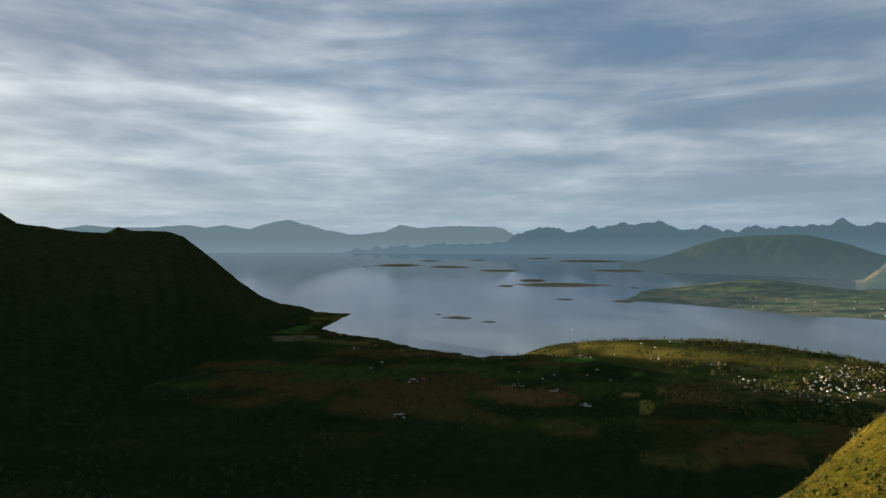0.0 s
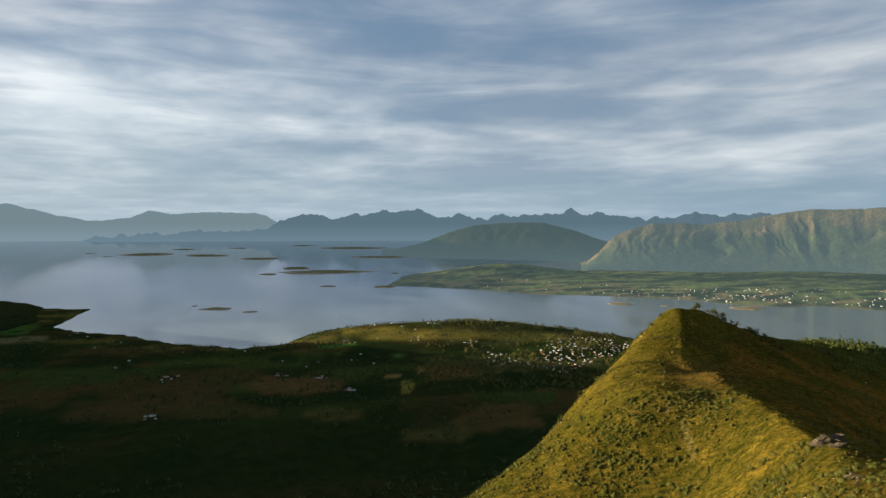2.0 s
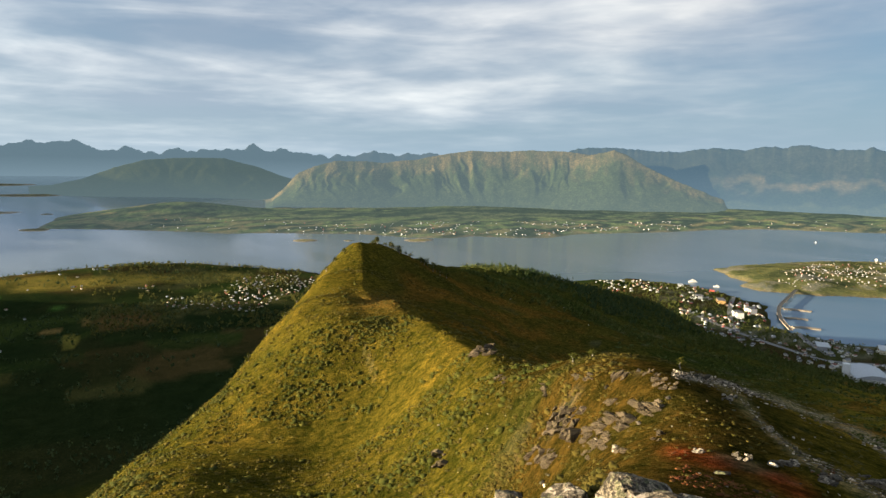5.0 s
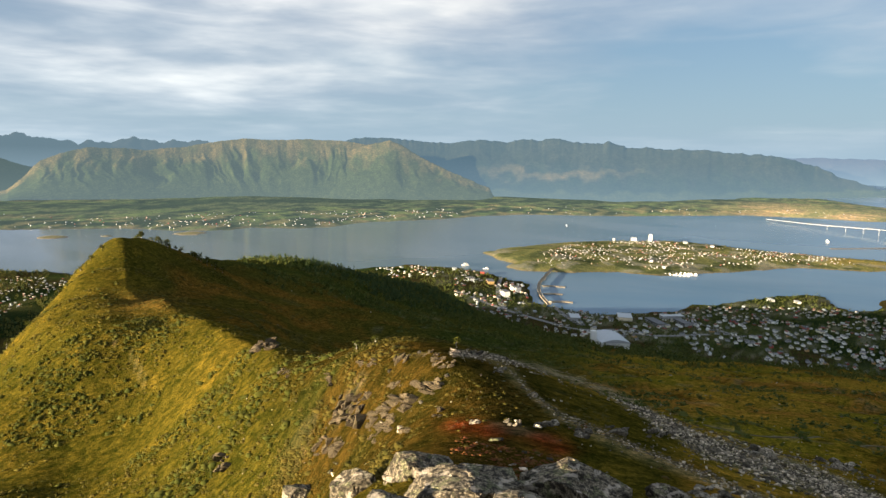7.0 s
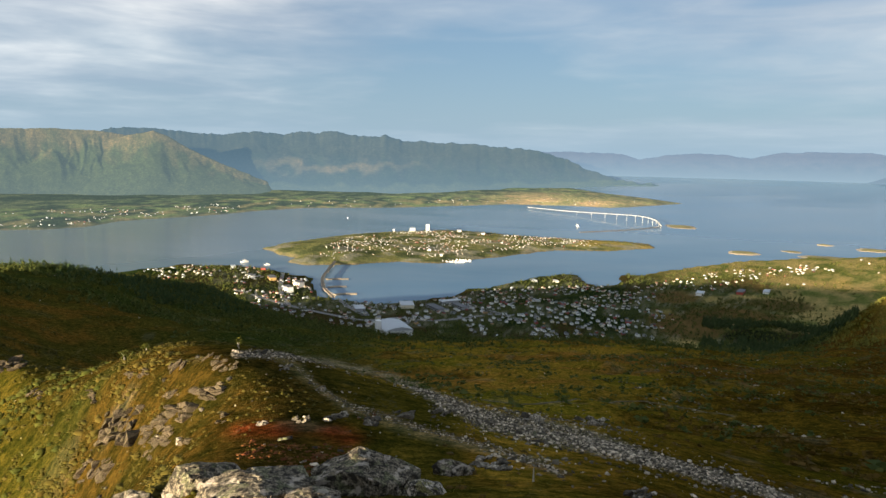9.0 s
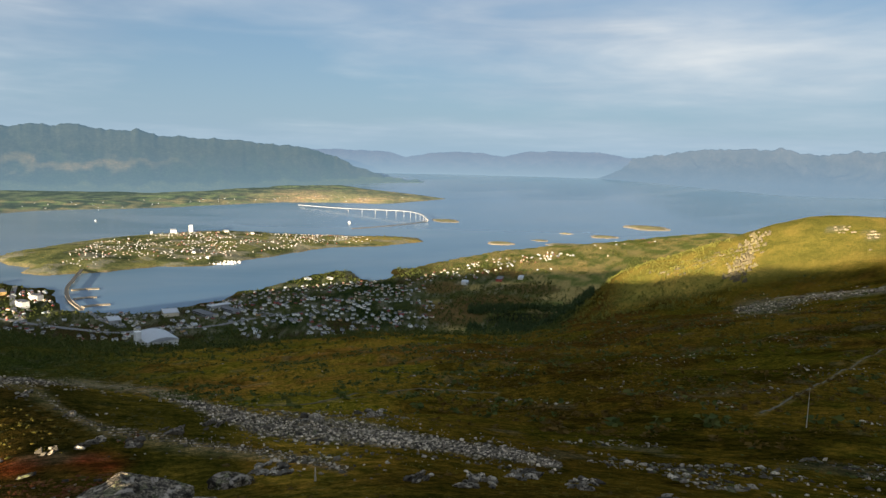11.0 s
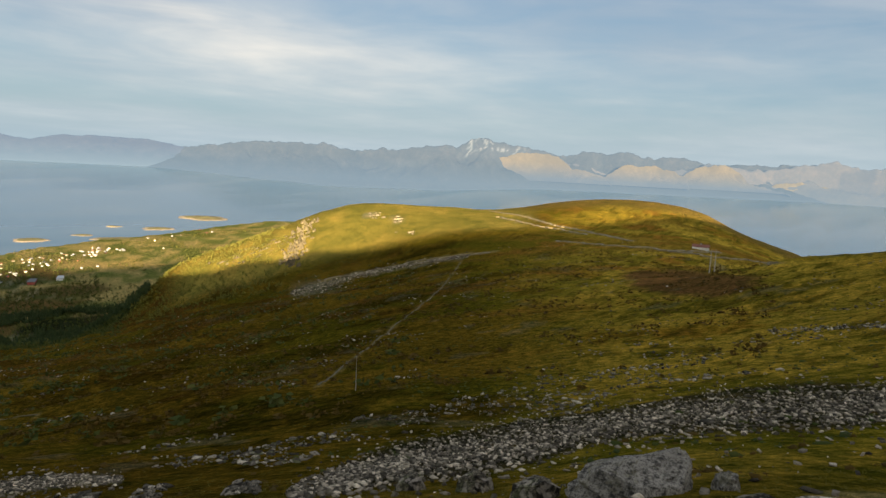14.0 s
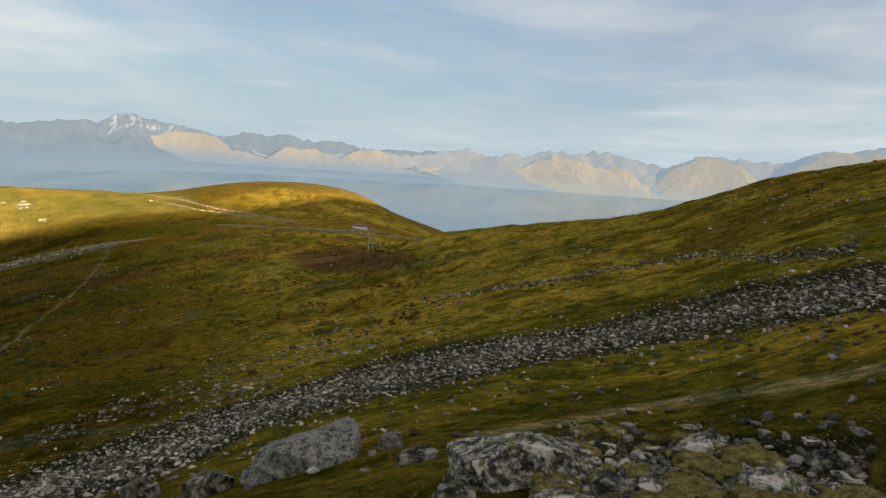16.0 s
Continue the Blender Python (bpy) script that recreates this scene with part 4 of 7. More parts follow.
def mountain(name, skyline, foot, crest, mat, cover, label, rough=0.25, gullies=2.0, seed=1, step=0.16, steep=1.0, jag=0.06, foot_z=0.0, spur=0.5, taper=(2.0, 2.0), slant=0.0, rows=46):
    """A range from its waterline at foot metres to its crest; spurs and gullies run down its face."""
    sk = np.array([(float(true_bearing(a)), e) for a, e in skyline])
    az = np.arange(sk[0, 0], sk[-1, 0], step)
    if isinstance(foot, list):
        feet = np.array([(float(true_bearing(a)), q) for a, q in foot])
        foot = np.interp(az, feet[:, 0], feet[:, 1])[None, :]
        crest = np.interp(az, *np.array([(float(true_bearing(a)), q) for a, q in crest]).T)[None, :] if isinstance(crest, list) else foot * crest
    el = np.interp(az, sk[:, 0], sk[:, 1]) + jag * fbm(az * 1.6, az * 0 + seed, 4, 0.6, seed=seed)
    s = np.linspace(0, 1.35, rows)[:, None]
    a = np.radians(az)[None, :]
    wob = fbm(az[None, :] * gullies * 0.25, s * 0.8, 3, seed=seed + 5) * 0.05
    r = (foot + (crest - foot) * (s + wob * np.clip(1 - s, 0, 1))) * np.ones_like(a)
    top = EYE.z + crest * np.tan(np.radians(el))[None, :]
    # the teeth of the crest fade out down the face
    wide = np.exp(-np.linspace(-2, 2, 2 * int(1.6 / step) + 1) ** 2)
    el_soft = np.convolve(np.pad(el, len(wide) // 2, mode="edge"), wide / wide.sum(), mode="valid")
    teeth = crest * (np.tan(np.radians(el)) - np.tan(np.radians(el_soft)))[None, :]
    ends = smooth(0, taper[0], az - az[0]) * smooth(0, taper[1], az[-1] - az)
    top = foot_z - 12 + (top - foot_z + 12) * ends[None, :]
    t = np.clip(s, 0, 1)
    teeth = teeth * ends[None, :]
    # the face: spurs widen towards the foot
    g = ridged(az[None, :] * gullies + slant * s + 1.1 * fbm(az[None, :] * 0.35 * gullies + 0.0 * s, s * 1.2, 4, seed=seed + 3), s * 0.9 + 0.25 * az[None, :], 4, seed=seed + 7)
    cut = (0.3 + 0.7 * smooth(0.2, 0.6, t)) * (0.35 + 0.65 * smooth(-0.2, 0.2, fbm(az[None, :] * 0.4, s * 0.8, 3, seed=seed + 9)))
    g = 1 - (1 - g) * cut
    shape = t ** steep * (1 - spur * rough * (1 - g) * 4 * t * (1 - t)) - rough * 0.35 * (1 - g) * 4 * t * (1 - t)
    z = foot_z + (top - teeth - foot_z) * np.where(s <= 1, np.clip(shape, 0, 1.0), 1 - (s - 1) * 1.2) + teeth * t ** 5
    z = np.where(s <= 1, np.minimum(z, EYE.z + r * np.tan(np.radians(el))[None, :]), z)
    z = np.where(s <= 1, np.minimum(z, np.maximum(top, foot_z - 12)), z)
    z = np.where(s == 0, foot_z - 8, z) - 14 * (1 - ends)[None, :]
    x, y = r * np.sin(a), r * np.cos(a)
    c = cover(az[None, :] + 0 * s, t + 0 * a, g, z)
    ob = sheet(name, drawn_in(np.stack([x, y, z], -1)), c, mat)
    return tagged(ob, label, "mountain", kind="structure")


def bare_cover(low, high, rock, snow=0.0, patches=0.0, change=(0.15, 0.75)):
    def f(az, t, g, z):
        n = fbm(az * 1.5, t * 5, 4, seed=91)
        c = blend(smooth(*change, t + 0.2 * n), low, high)
        # the gullies are darkened to strengthen their contrast
        c = blend(smooth(0.55, 0.3, g) * 0.7, c, rock)
        # patches: cloud shadow painted on as dark blotches in the rock colour
        if patches:
            c = blend(patches * smooth(-0.1, 0.25, fbm(az * 0.45, t * 1.6, 4, seed=95)), c, rock)
        if snow:
            c = blend(smooth(0.74, 0.82, t) * smooth(0.42, 0.5, fbm(az * 5, t * 14, 3, seed=92)) * smooth(140.0, 141.0, az) * smooth(147.0, 145.0, az) * snow, c, (0.28, 0.30, 0.33))
        return c
    return f


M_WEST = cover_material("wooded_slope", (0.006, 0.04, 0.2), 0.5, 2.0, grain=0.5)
# glow and mist: the air's haze painted on the ranges as emission
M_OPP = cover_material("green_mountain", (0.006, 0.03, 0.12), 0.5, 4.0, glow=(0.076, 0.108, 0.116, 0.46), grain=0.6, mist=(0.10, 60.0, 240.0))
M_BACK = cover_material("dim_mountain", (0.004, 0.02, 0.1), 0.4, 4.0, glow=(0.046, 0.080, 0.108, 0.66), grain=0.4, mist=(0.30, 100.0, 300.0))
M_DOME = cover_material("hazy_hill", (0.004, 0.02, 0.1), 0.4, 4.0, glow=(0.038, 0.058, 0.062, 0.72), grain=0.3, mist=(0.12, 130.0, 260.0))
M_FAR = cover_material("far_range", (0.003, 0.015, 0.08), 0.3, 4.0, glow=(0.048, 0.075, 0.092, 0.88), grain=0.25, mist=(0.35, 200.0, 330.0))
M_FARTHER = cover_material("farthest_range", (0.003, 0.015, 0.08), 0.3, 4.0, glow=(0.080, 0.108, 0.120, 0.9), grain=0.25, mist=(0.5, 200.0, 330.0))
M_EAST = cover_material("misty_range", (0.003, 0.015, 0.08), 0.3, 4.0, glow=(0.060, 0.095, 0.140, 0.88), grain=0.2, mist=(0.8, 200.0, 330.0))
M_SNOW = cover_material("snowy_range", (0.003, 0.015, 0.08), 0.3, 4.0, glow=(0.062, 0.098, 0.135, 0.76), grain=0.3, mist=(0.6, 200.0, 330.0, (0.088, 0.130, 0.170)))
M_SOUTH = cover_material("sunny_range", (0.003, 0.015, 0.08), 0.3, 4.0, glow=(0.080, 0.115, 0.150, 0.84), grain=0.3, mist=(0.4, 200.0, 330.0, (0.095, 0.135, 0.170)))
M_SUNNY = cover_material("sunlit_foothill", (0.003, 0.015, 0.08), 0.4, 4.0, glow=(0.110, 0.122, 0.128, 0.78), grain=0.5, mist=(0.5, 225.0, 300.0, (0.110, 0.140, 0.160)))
# its mist paints cloud shadow over the foot of the ridge
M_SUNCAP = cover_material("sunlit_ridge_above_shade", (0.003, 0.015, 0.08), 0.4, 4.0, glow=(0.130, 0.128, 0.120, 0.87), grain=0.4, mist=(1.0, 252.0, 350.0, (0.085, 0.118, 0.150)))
GREEN = bare_cover((0.044, 0.060, 0.028), (0.125, 0.100, 0.052), (0.026, 0.036, 0.018), change=(0.6, 1.0))
GREY = bare_cover((0.07, 0.08, 0.07), (0.13, 0.13, 0.13), (0.09, 0.10, 0.11))


def back_cover(az, t, g, z):
    """Slopes painted dark as under cloud, a lit brown patch half way up, and farmed land along the foot."""
    c = bare_cover((0.040, 0.056, 0.028), (0.05, 0.056, 0.04), (0.03, 0.04, 0.03))(az, t, g, z)
    n = fbm(az * 0.8, t * 6, 4, seed=96)
    c = blend(smooth(150, 195, z + 60 * n) * smooth(250, 210, z + 60 * n) * smooth(66, 72, az) * smooth(84, 76, az), c, (0.15, 0.125, 0.065))
    return blend(smooth(75, 45, z + 25 * n), c, (0.085, 0.105, 0.045))


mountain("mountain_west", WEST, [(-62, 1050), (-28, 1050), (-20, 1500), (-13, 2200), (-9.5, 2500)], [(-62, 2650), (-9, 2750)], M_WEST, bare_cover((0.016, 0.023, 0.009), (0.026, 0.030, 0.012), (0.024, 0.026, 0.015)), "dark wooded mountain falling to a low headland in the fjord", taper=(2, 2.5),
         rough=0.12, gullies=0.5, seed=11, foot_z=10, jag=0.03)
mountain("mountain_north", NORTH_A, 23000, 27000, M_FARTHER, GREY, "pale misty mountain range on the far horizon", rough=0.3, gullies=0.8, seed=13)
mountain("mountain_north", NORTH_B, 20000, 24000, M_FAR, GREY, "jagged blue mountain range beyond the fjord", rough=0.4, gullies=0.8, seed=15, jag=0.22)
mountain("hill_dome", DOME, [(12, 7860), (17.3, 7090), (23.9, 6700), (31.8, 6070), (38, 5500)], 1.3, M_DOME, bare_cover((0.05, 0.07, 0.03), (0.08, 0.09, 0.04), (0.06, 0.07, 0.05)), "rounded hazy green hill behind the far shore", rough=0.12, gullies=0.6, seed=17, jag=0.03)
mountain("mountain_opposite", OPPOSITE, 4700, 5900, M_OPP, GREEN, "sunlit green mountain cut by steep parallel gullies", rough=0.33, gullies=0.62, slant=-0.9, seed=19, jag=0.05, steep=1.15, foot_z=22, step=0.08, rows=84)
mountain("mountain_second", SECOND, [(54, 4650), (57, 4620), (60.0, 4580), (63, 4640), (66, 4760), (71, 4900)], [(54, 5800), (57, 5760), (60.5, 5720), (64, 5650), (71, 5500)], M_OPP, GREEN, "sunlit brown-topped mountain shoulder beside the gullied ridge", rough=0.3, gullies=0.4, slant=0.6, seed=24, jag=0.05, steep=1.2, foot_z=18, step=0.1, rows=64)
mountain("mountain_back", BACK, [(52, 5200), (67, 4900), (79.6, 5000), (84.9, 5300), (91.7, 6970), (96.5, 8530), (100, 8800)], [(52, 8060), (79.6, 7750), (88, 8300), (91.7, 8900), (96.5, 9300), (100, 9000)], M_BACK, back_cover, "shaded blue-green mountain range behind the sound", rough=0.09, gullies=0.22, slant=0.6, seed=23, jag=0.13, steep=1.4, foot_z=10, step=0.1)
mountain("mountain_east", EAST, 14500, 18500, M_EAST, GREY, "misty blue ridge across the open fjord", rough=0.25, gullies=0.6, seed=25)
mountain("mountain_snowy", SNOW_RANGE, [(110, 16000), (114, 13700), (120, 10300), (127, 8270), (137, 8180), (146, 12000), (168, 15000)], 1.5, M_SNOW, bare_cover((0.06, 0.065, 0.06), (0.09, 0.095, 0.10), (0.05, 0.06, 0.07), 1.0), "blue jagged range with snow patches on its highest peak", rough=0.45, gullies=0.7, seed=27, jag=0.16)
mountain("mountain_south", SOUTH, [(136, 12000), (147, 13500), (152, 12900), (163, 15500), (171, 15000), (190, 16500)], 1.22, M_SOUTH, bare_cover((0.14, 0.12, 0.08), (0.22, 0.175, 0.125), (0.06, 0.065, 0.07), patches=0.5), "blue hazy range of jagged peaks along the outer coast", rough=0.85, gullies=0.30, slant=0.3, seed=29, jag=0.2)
# foothills in front of the outer range, low sun painted on as warm emission: skyline, waterline, material
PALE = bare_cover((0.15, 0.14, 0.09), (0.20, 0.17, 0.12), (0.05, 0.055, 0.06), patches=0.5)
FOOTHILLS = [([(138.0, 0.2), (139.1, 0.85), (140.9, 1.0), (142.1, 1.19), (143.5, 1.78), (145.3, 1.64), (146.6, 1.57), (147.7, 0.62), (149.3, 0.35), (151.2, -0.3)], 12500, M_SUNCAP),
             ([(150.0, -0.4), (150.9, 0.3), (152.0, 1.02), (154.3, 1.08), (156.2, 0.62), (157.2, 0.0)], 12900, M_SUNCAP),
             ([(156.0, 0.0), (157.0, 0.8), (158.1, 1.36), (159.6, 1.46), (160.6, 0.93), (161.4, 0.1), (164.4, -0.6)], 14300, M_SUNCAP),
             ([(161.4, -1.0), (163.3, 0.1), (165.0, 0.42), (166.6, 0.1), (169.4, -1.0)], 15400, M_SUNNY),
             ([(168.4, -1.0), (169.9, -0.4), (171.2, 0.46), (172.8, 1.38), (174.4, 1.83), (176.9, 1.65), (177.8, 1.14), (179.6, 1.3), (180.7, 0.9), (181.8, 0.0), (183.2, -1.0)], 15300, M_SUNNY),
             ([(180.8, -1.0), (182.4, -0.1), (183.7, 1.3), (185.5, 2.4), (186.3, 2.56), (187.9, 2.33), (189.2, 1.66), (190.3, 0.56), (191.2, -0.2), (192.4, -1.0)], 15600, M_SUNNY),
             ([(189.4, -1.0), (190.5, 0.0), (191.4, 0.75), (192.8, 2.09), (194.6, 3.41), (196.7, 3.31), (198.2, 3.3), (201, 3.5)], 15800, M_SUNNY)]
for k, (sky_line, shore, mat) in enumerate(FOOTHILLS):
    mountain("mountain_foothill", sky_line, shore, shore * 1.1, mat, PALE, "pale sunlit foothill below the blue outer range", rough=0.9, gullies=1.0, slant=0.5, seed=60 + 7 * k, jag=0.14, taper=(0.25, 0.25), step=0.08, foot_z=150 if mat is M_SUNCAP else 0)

# ---- mesh helpers ----
def mesh_of(name, verts, faces, mats=(), index=None, flat=True):
    me = bpy.data.meshes.new(name)
    me.from_pydata([tuple(v) for v in verts], [], [tuple(f) for f in faces])
    for m in mats:
        me.materials.append(m)
    if index is not None:
        me.polygons.foreach_set("material_index", np.asarray(index, np.int32))
    if not flat:
        me.polygons.foreach_set("use_smooth", np.ones(len(me.polygons), bool))
    me.update()
    return me


def part(name, data, parent, label="", m=None):
    """One mesh object under a thing or a part. data: a mesh."""
    ob = new(name, data)
    ob.parent = parent
    if m is not None:
        ob.matrix_basis = m
    return tagged(ob, label)


def box(x0, x1, y0, y1, z0, z1):
    v = [(x, y, z) for z in (z0, z1) for x, y in ((x0, y0), (x1, y0), (x1, y1), (x0, y1))]
    return v, [(0, 3, 2, 1), (4, 5, 6, 7), (0, 1, 5, 4), (1, 2, 6, 5), (2, 3, 7, 6), (3, 0, 4, 7)]


def joined(*solids):
    v, f = [], []
    for sv, sf in solids:
        k = len(v)
        v += list(sv)
        f += [tuple(i + k for i in q) for q in sf]
    return v, f


def stuff(name, templates, places, mat, label, category):
    """Very many small pieces in one mesh. templates: (verts, triangles); places: (which, x, y, z, turn, sx, sy, sz)."""
    vs, fs, k = [], [], 0
    places = np.asarray(places, float)
    for w, (tv, tf) in enumerate(templates):
        p = places[places[:, 0] == w]
        if not len(p):
            continue
        tv, tf = np.asarray(tv, float), np.asarray(tf, int)
        q = tv[None] * p[:, None, 5:8]
        c, s = np.cos(p[:, 4])[:, None], np.sin(p[:, 4])[:, None]
        v = np.stack([q[..., 0] * c - q[..., 1] * s, q[..., 0] * s + q[..., 1] * c, q[..., 2]], -1) + p[:, None, 1:4]
        vs.append(v.reshape(-1, 3))
        fs.append((tf[None] + (np.arange(len(p)) * len(tv))[:, None, None] + k).reshape(-1, 3))
        k += len(p) * len(tv)
    v, f = np.concatenate(vs), np.concatenate(fs)
    me = bpy.data.meshes.new(name)
    me.vertices.add(len(v))
    me.vertices.foreach_set("co", v.astype(np.float32).ravel())
    me.loops.add(len(f) * 3)
    me.loops.foreach_set("vertex_index", f.astype(np.int32).ravel())
    me.polygons.add(len(f))
    me.polygons.foreach_set("loop_start", np.arange(0, len(f) * 3, 3, dtype=np.int32))
    me.update(calc_edges=True)
    for m in (mat if isinstance(mat, (list, tuple)) else [mat]):
        me.materials.append(m)
    return tagged(new(name, me), label, category, kind="stuff")


def ico(sub=0):
    bm = bmesh.new()
    bmesh.ops.create_icosphere(bm, subdivisions=sub + 1, radius=1.0)
    v = np.array([x.co[:] for x in bm.verts])
    f = np.array([[q.index for q in p.verts] for p in bm.faces])
    bm.free()
    return v, f


def slab_shape(seed, sub=3, rough=0.08, flat=0.55):
    """A weathered block: steep broken sides and one or two tilted, nearly level tops."""
    g = np.random.default_rng(seed)
    v, f = ico(sub)
    v = v / (np.abs(v) ** 4).sum(1)[:, None] ** 0.25
    a0 = g.uniform(0, 6.28)
    planes = [(a0 + 6.283 * k / 7 + g.uniform(-0.35, 0.35), g.uniform(-0.1, 0.55), g.uniform(0.62, 0.95)) for k in range(7)]
    planes += [(g.uniform(0, 6.28), g.uniform(2.2, 5.0), g.uniform(0.85, 1.1) * flat) for k in range(3)]
    for a, up, h in planes:
        d = np.array((math.cos(a), math.sin(a), up))
        d /= np.linalg.norm(d)
        over = np.maximum(v @ d - h, 0)
        v = v - over[:, None] * d
    n = fbm(v[:, 0] * 2.2 + 3 * v[:, 2] + seed, v[:, 1] * 2.2 - 2 * v[:, 2], 5, 0.6, seed=seed)
    step = np.abs(fbm(v[:, 0] * 1.3 - v[:, 2] * 2.1, v[:, 1] * 1.5 + v[:, 2] * 3.0 + seed, 3, seed=seed + 4))
    v = v * (1 + rough * n - 0.13 * smooth(0.10, 0.0, step))[:, None]
    v[:, 2] /= v[:, 2].max()
    return v / np.array((np.abs(v[:, 0]).max(), np.abs(v[:, 1]).max(), 1.0)), f


# ---- materials of the things ----
def rock_material(name, pale=(0.36, 0.34, 0.31), dark=(0.07, 0.07, 0.07), lichen=(0.20, 0.21, 0.10), amount=0.5, size=1.0, spread=1.0, dirt=(0.56, 0.64), spots=0.0):
    m, n = material(name)
    pos = n.add("ShaderNodeTexCoord", 3)
    rnd = n.add("ShaderNodeNewGeometry", 8)
    a = n.noise(pos, 1.3 * size, 6.0, 0.65)
    b = n.noise(n.vec("ADD", pos, (31.0, 7.0, 3.0)), 4.5 * size, 6.0, 0.7)
    c = n.noise(pos, 14.0 * size, 5.0, 0.75)
    l = n.noise(n.vec("ADD", pos, (5.0, 17.0, 9.0)), 2.4 * size, 3.0, 0.5, distortion=0.8)
    col = n.mix(n.span(a, 0.3, 0.7), (*[v * 0.62 for v in pale], 1), (*pale, 1))
    tone = n.ramp(rnd, (0.0, 0.07), (0.34, 0.20), (0.62, 0.46), (0.82, 0.9), (1.0, 1.5))
    col = n.mix(spread, col, n.mix(1.0, col, tone, "MULTIPLY"))
    col = n.mix(n.span(b, *dirt), col, (*dark, 1))
    col = n.mix(n.math("MULTIPLY", n.span(l, 0.56, 0.60), amount), col, (*lichen, 1))
    col = n.mix(n.math("MULTIPLY", n.span(c, dirt[0] - 0.02, dirt[1]), 0.8), col, (*dark, 1))
    if spots:
        s = n.noise(n.vec("ADD", pos, (2.0, 23.0, 14.0)), 1.9 * size, 4.0, 0.6, distortion=0.5)
        col = n.mix(n.math("MULTIPLY", n.span(s, 0.57, 0.61), spots), col, (0.66, 0.57, 0.47, 1))
    h = n.math("ADD", b, n.math("MULTIPLY", c, 0.4))
    finish(n, surface(n, col, 0.9, h, 0.9, 0.08, **{"Specular IOR Level": 0.08}))
    return m


def piece_material(name, pale, dark, size):
    """Broken stone whose tone goes by the piece."""
    m, n = material(name)
    pos = n.add("ShaderNodeTexCoord", 3)
    rnd = n.add("ShaderNodeObjectInfo", 5)
    place = n.add("ShaderNodeNewGeometry", 0)
    b, c = n.noise(place, 4.5 * size, 6.0, 0.7), n.noise(place, 14.0 * size, 5.0, 0.75)
    tone = n.ramp(rnd, (0.0, 0.16), (0.30, 0.30), (0.58, 0.52), (0.85, 0.9), (1.0, 1.4))
    col = n.mix(1.0, (*pale, 1), tone, "MULTIPLY")
    col = n.mix(n.span(b, 0.50, 0.58), col, (*dark, 1))
    col = n.mix(n.math("MULTIPLY", n.span(c, 0.52, 0.60), 0.8), col, (*dark, 1))
    finish(n, surface(n, col, 0.9, n.math("ADD", b, n.math("MULTIPLY", c, 0.4)), 0.9, 0.06, **{"Specular IOR Level": 0.08}))
    return m


def leaf_material(name, a, b, c):
    m, n = material(name)
    rnd = n.add("ShaderNodeNewGeometry", 8)
    pos = n.add("ShaderNodeTexCoord", 3)
    k = n.noise(pos, 0.05, 3.0, 0.5)
    col = n.ramp(n.math("ADD", n.math("MULTIPLY", rnd, 0.6), n.math("MULTIPLY", k, 0.5)), (0.15, a), (0.5, b), (0.9, c))
    s = surface(n, col, 0.8, **{"Specular IOR Level": 0.05})
    t = n.add("ShaderNodeBsdfTranslucent", 0, {0: col})
    finish(n, n.add("ShaderNodeMixShader", 0, {0: 0.25, 1: s, 2: t}))
    return m


M_STONE = rock_material("lichen_stone", (0.56, 0.47, 0.35), (0.030, 0.027, 0.022))
M_PIECE = piece_material("broken_stone", (0.44, 0.38, 0.29), (0.030, 0.027, 0.022), 1.4)
M_SLAB = rock_material("lichen_slab", (0.34, 0.285, 0.205), (0.030, 0.026, 0.020), spread=0.0, dirt=(0.45, 0.55), spots=0.35)
M_SCREE = rock_material("scree_stone", (0.70, 0.58, 0.43), (0.06, 0.054, 0.045), (0.20, 0.18, 0.10), 0.35, 1.6, dirt=(0.60, 0.68))
M_CLIFF = rock_material("cliff_rock", (0.17, 0.140, 0.085), (0.05, 0.043, 0.024), (0.15, 0.135, 0.042), 0.5, 0.14, spread=0.3)
M_PALEROCK = rock_material("pale_bare_rock", (0.25, 0.205, 0.135), (0.12, 0.10, 0.06), (0.24, 0.205, 0.10), 0.4, 0.3, spread=0.3)
M_CRAG = rock_material("crag_rock", (0.23, 0.175, 0.115), (0.026, 0.021, 0.014), (0.14, 0.12, 0.04), 0.6, 1.6, spread=0.5, dirt=(0.50, 0.57))
M_LEAF = leaf_material("birch_leaves", (0.044, 0.043, 0.009), (0.068, 0.058, 0.011), (0.100, 0.074, 0.015))
M_BUSH = leaf_material("bush_leaves", (0.060, 0.058, 0.010), (0.088, 0.076, 0.013), (0.120, 0.090, 0.016))
M_SCRUB = leaf_material("scrub_leaves", (0.055, 0.062, 0.014), (0.085, 0.085, 0.020), (0.120, 0.108, 0.028))
M_HEATHER = leaf_material("heather", (0.055, 0.040, 0.010), (0.090, 0.058, 0.012), (0.130, 0.075, 0.018))
M_FIR = leaf_material("spruce_needles", (0.030, 0.050, 0.020), (0.045, 0.068, 0.026), (0.065, 0.085, 0.030))
M_WOODS = leaf_material("hillside_leaves", (0.040, 0.056, 0.014), (0.066, 0.082, 0.020), (0.105, 0.105, 0.026))
M_GREENBUSH = leaf_material("willow_leaves", (0.034, 0.043, 0.008), (0.054, 0.060, 0.010), (0.084, 0.078, 0.014))
# brighter yellow copy of the bush leaves; sun on the flank put into colour
M_SUNLITBUSH = leaf_material("sunny_scrub_leaves", (0.105, 0.110, 0.022), (0.15, 0.145, 0.03), (0.20, 0.175, 0.04))
M_TUFT = leaf_material("dry_grass", (0.075, 0.070, 0.012), (0.12, 0.10, 0.016), (0.18, 0.135, 0.03))
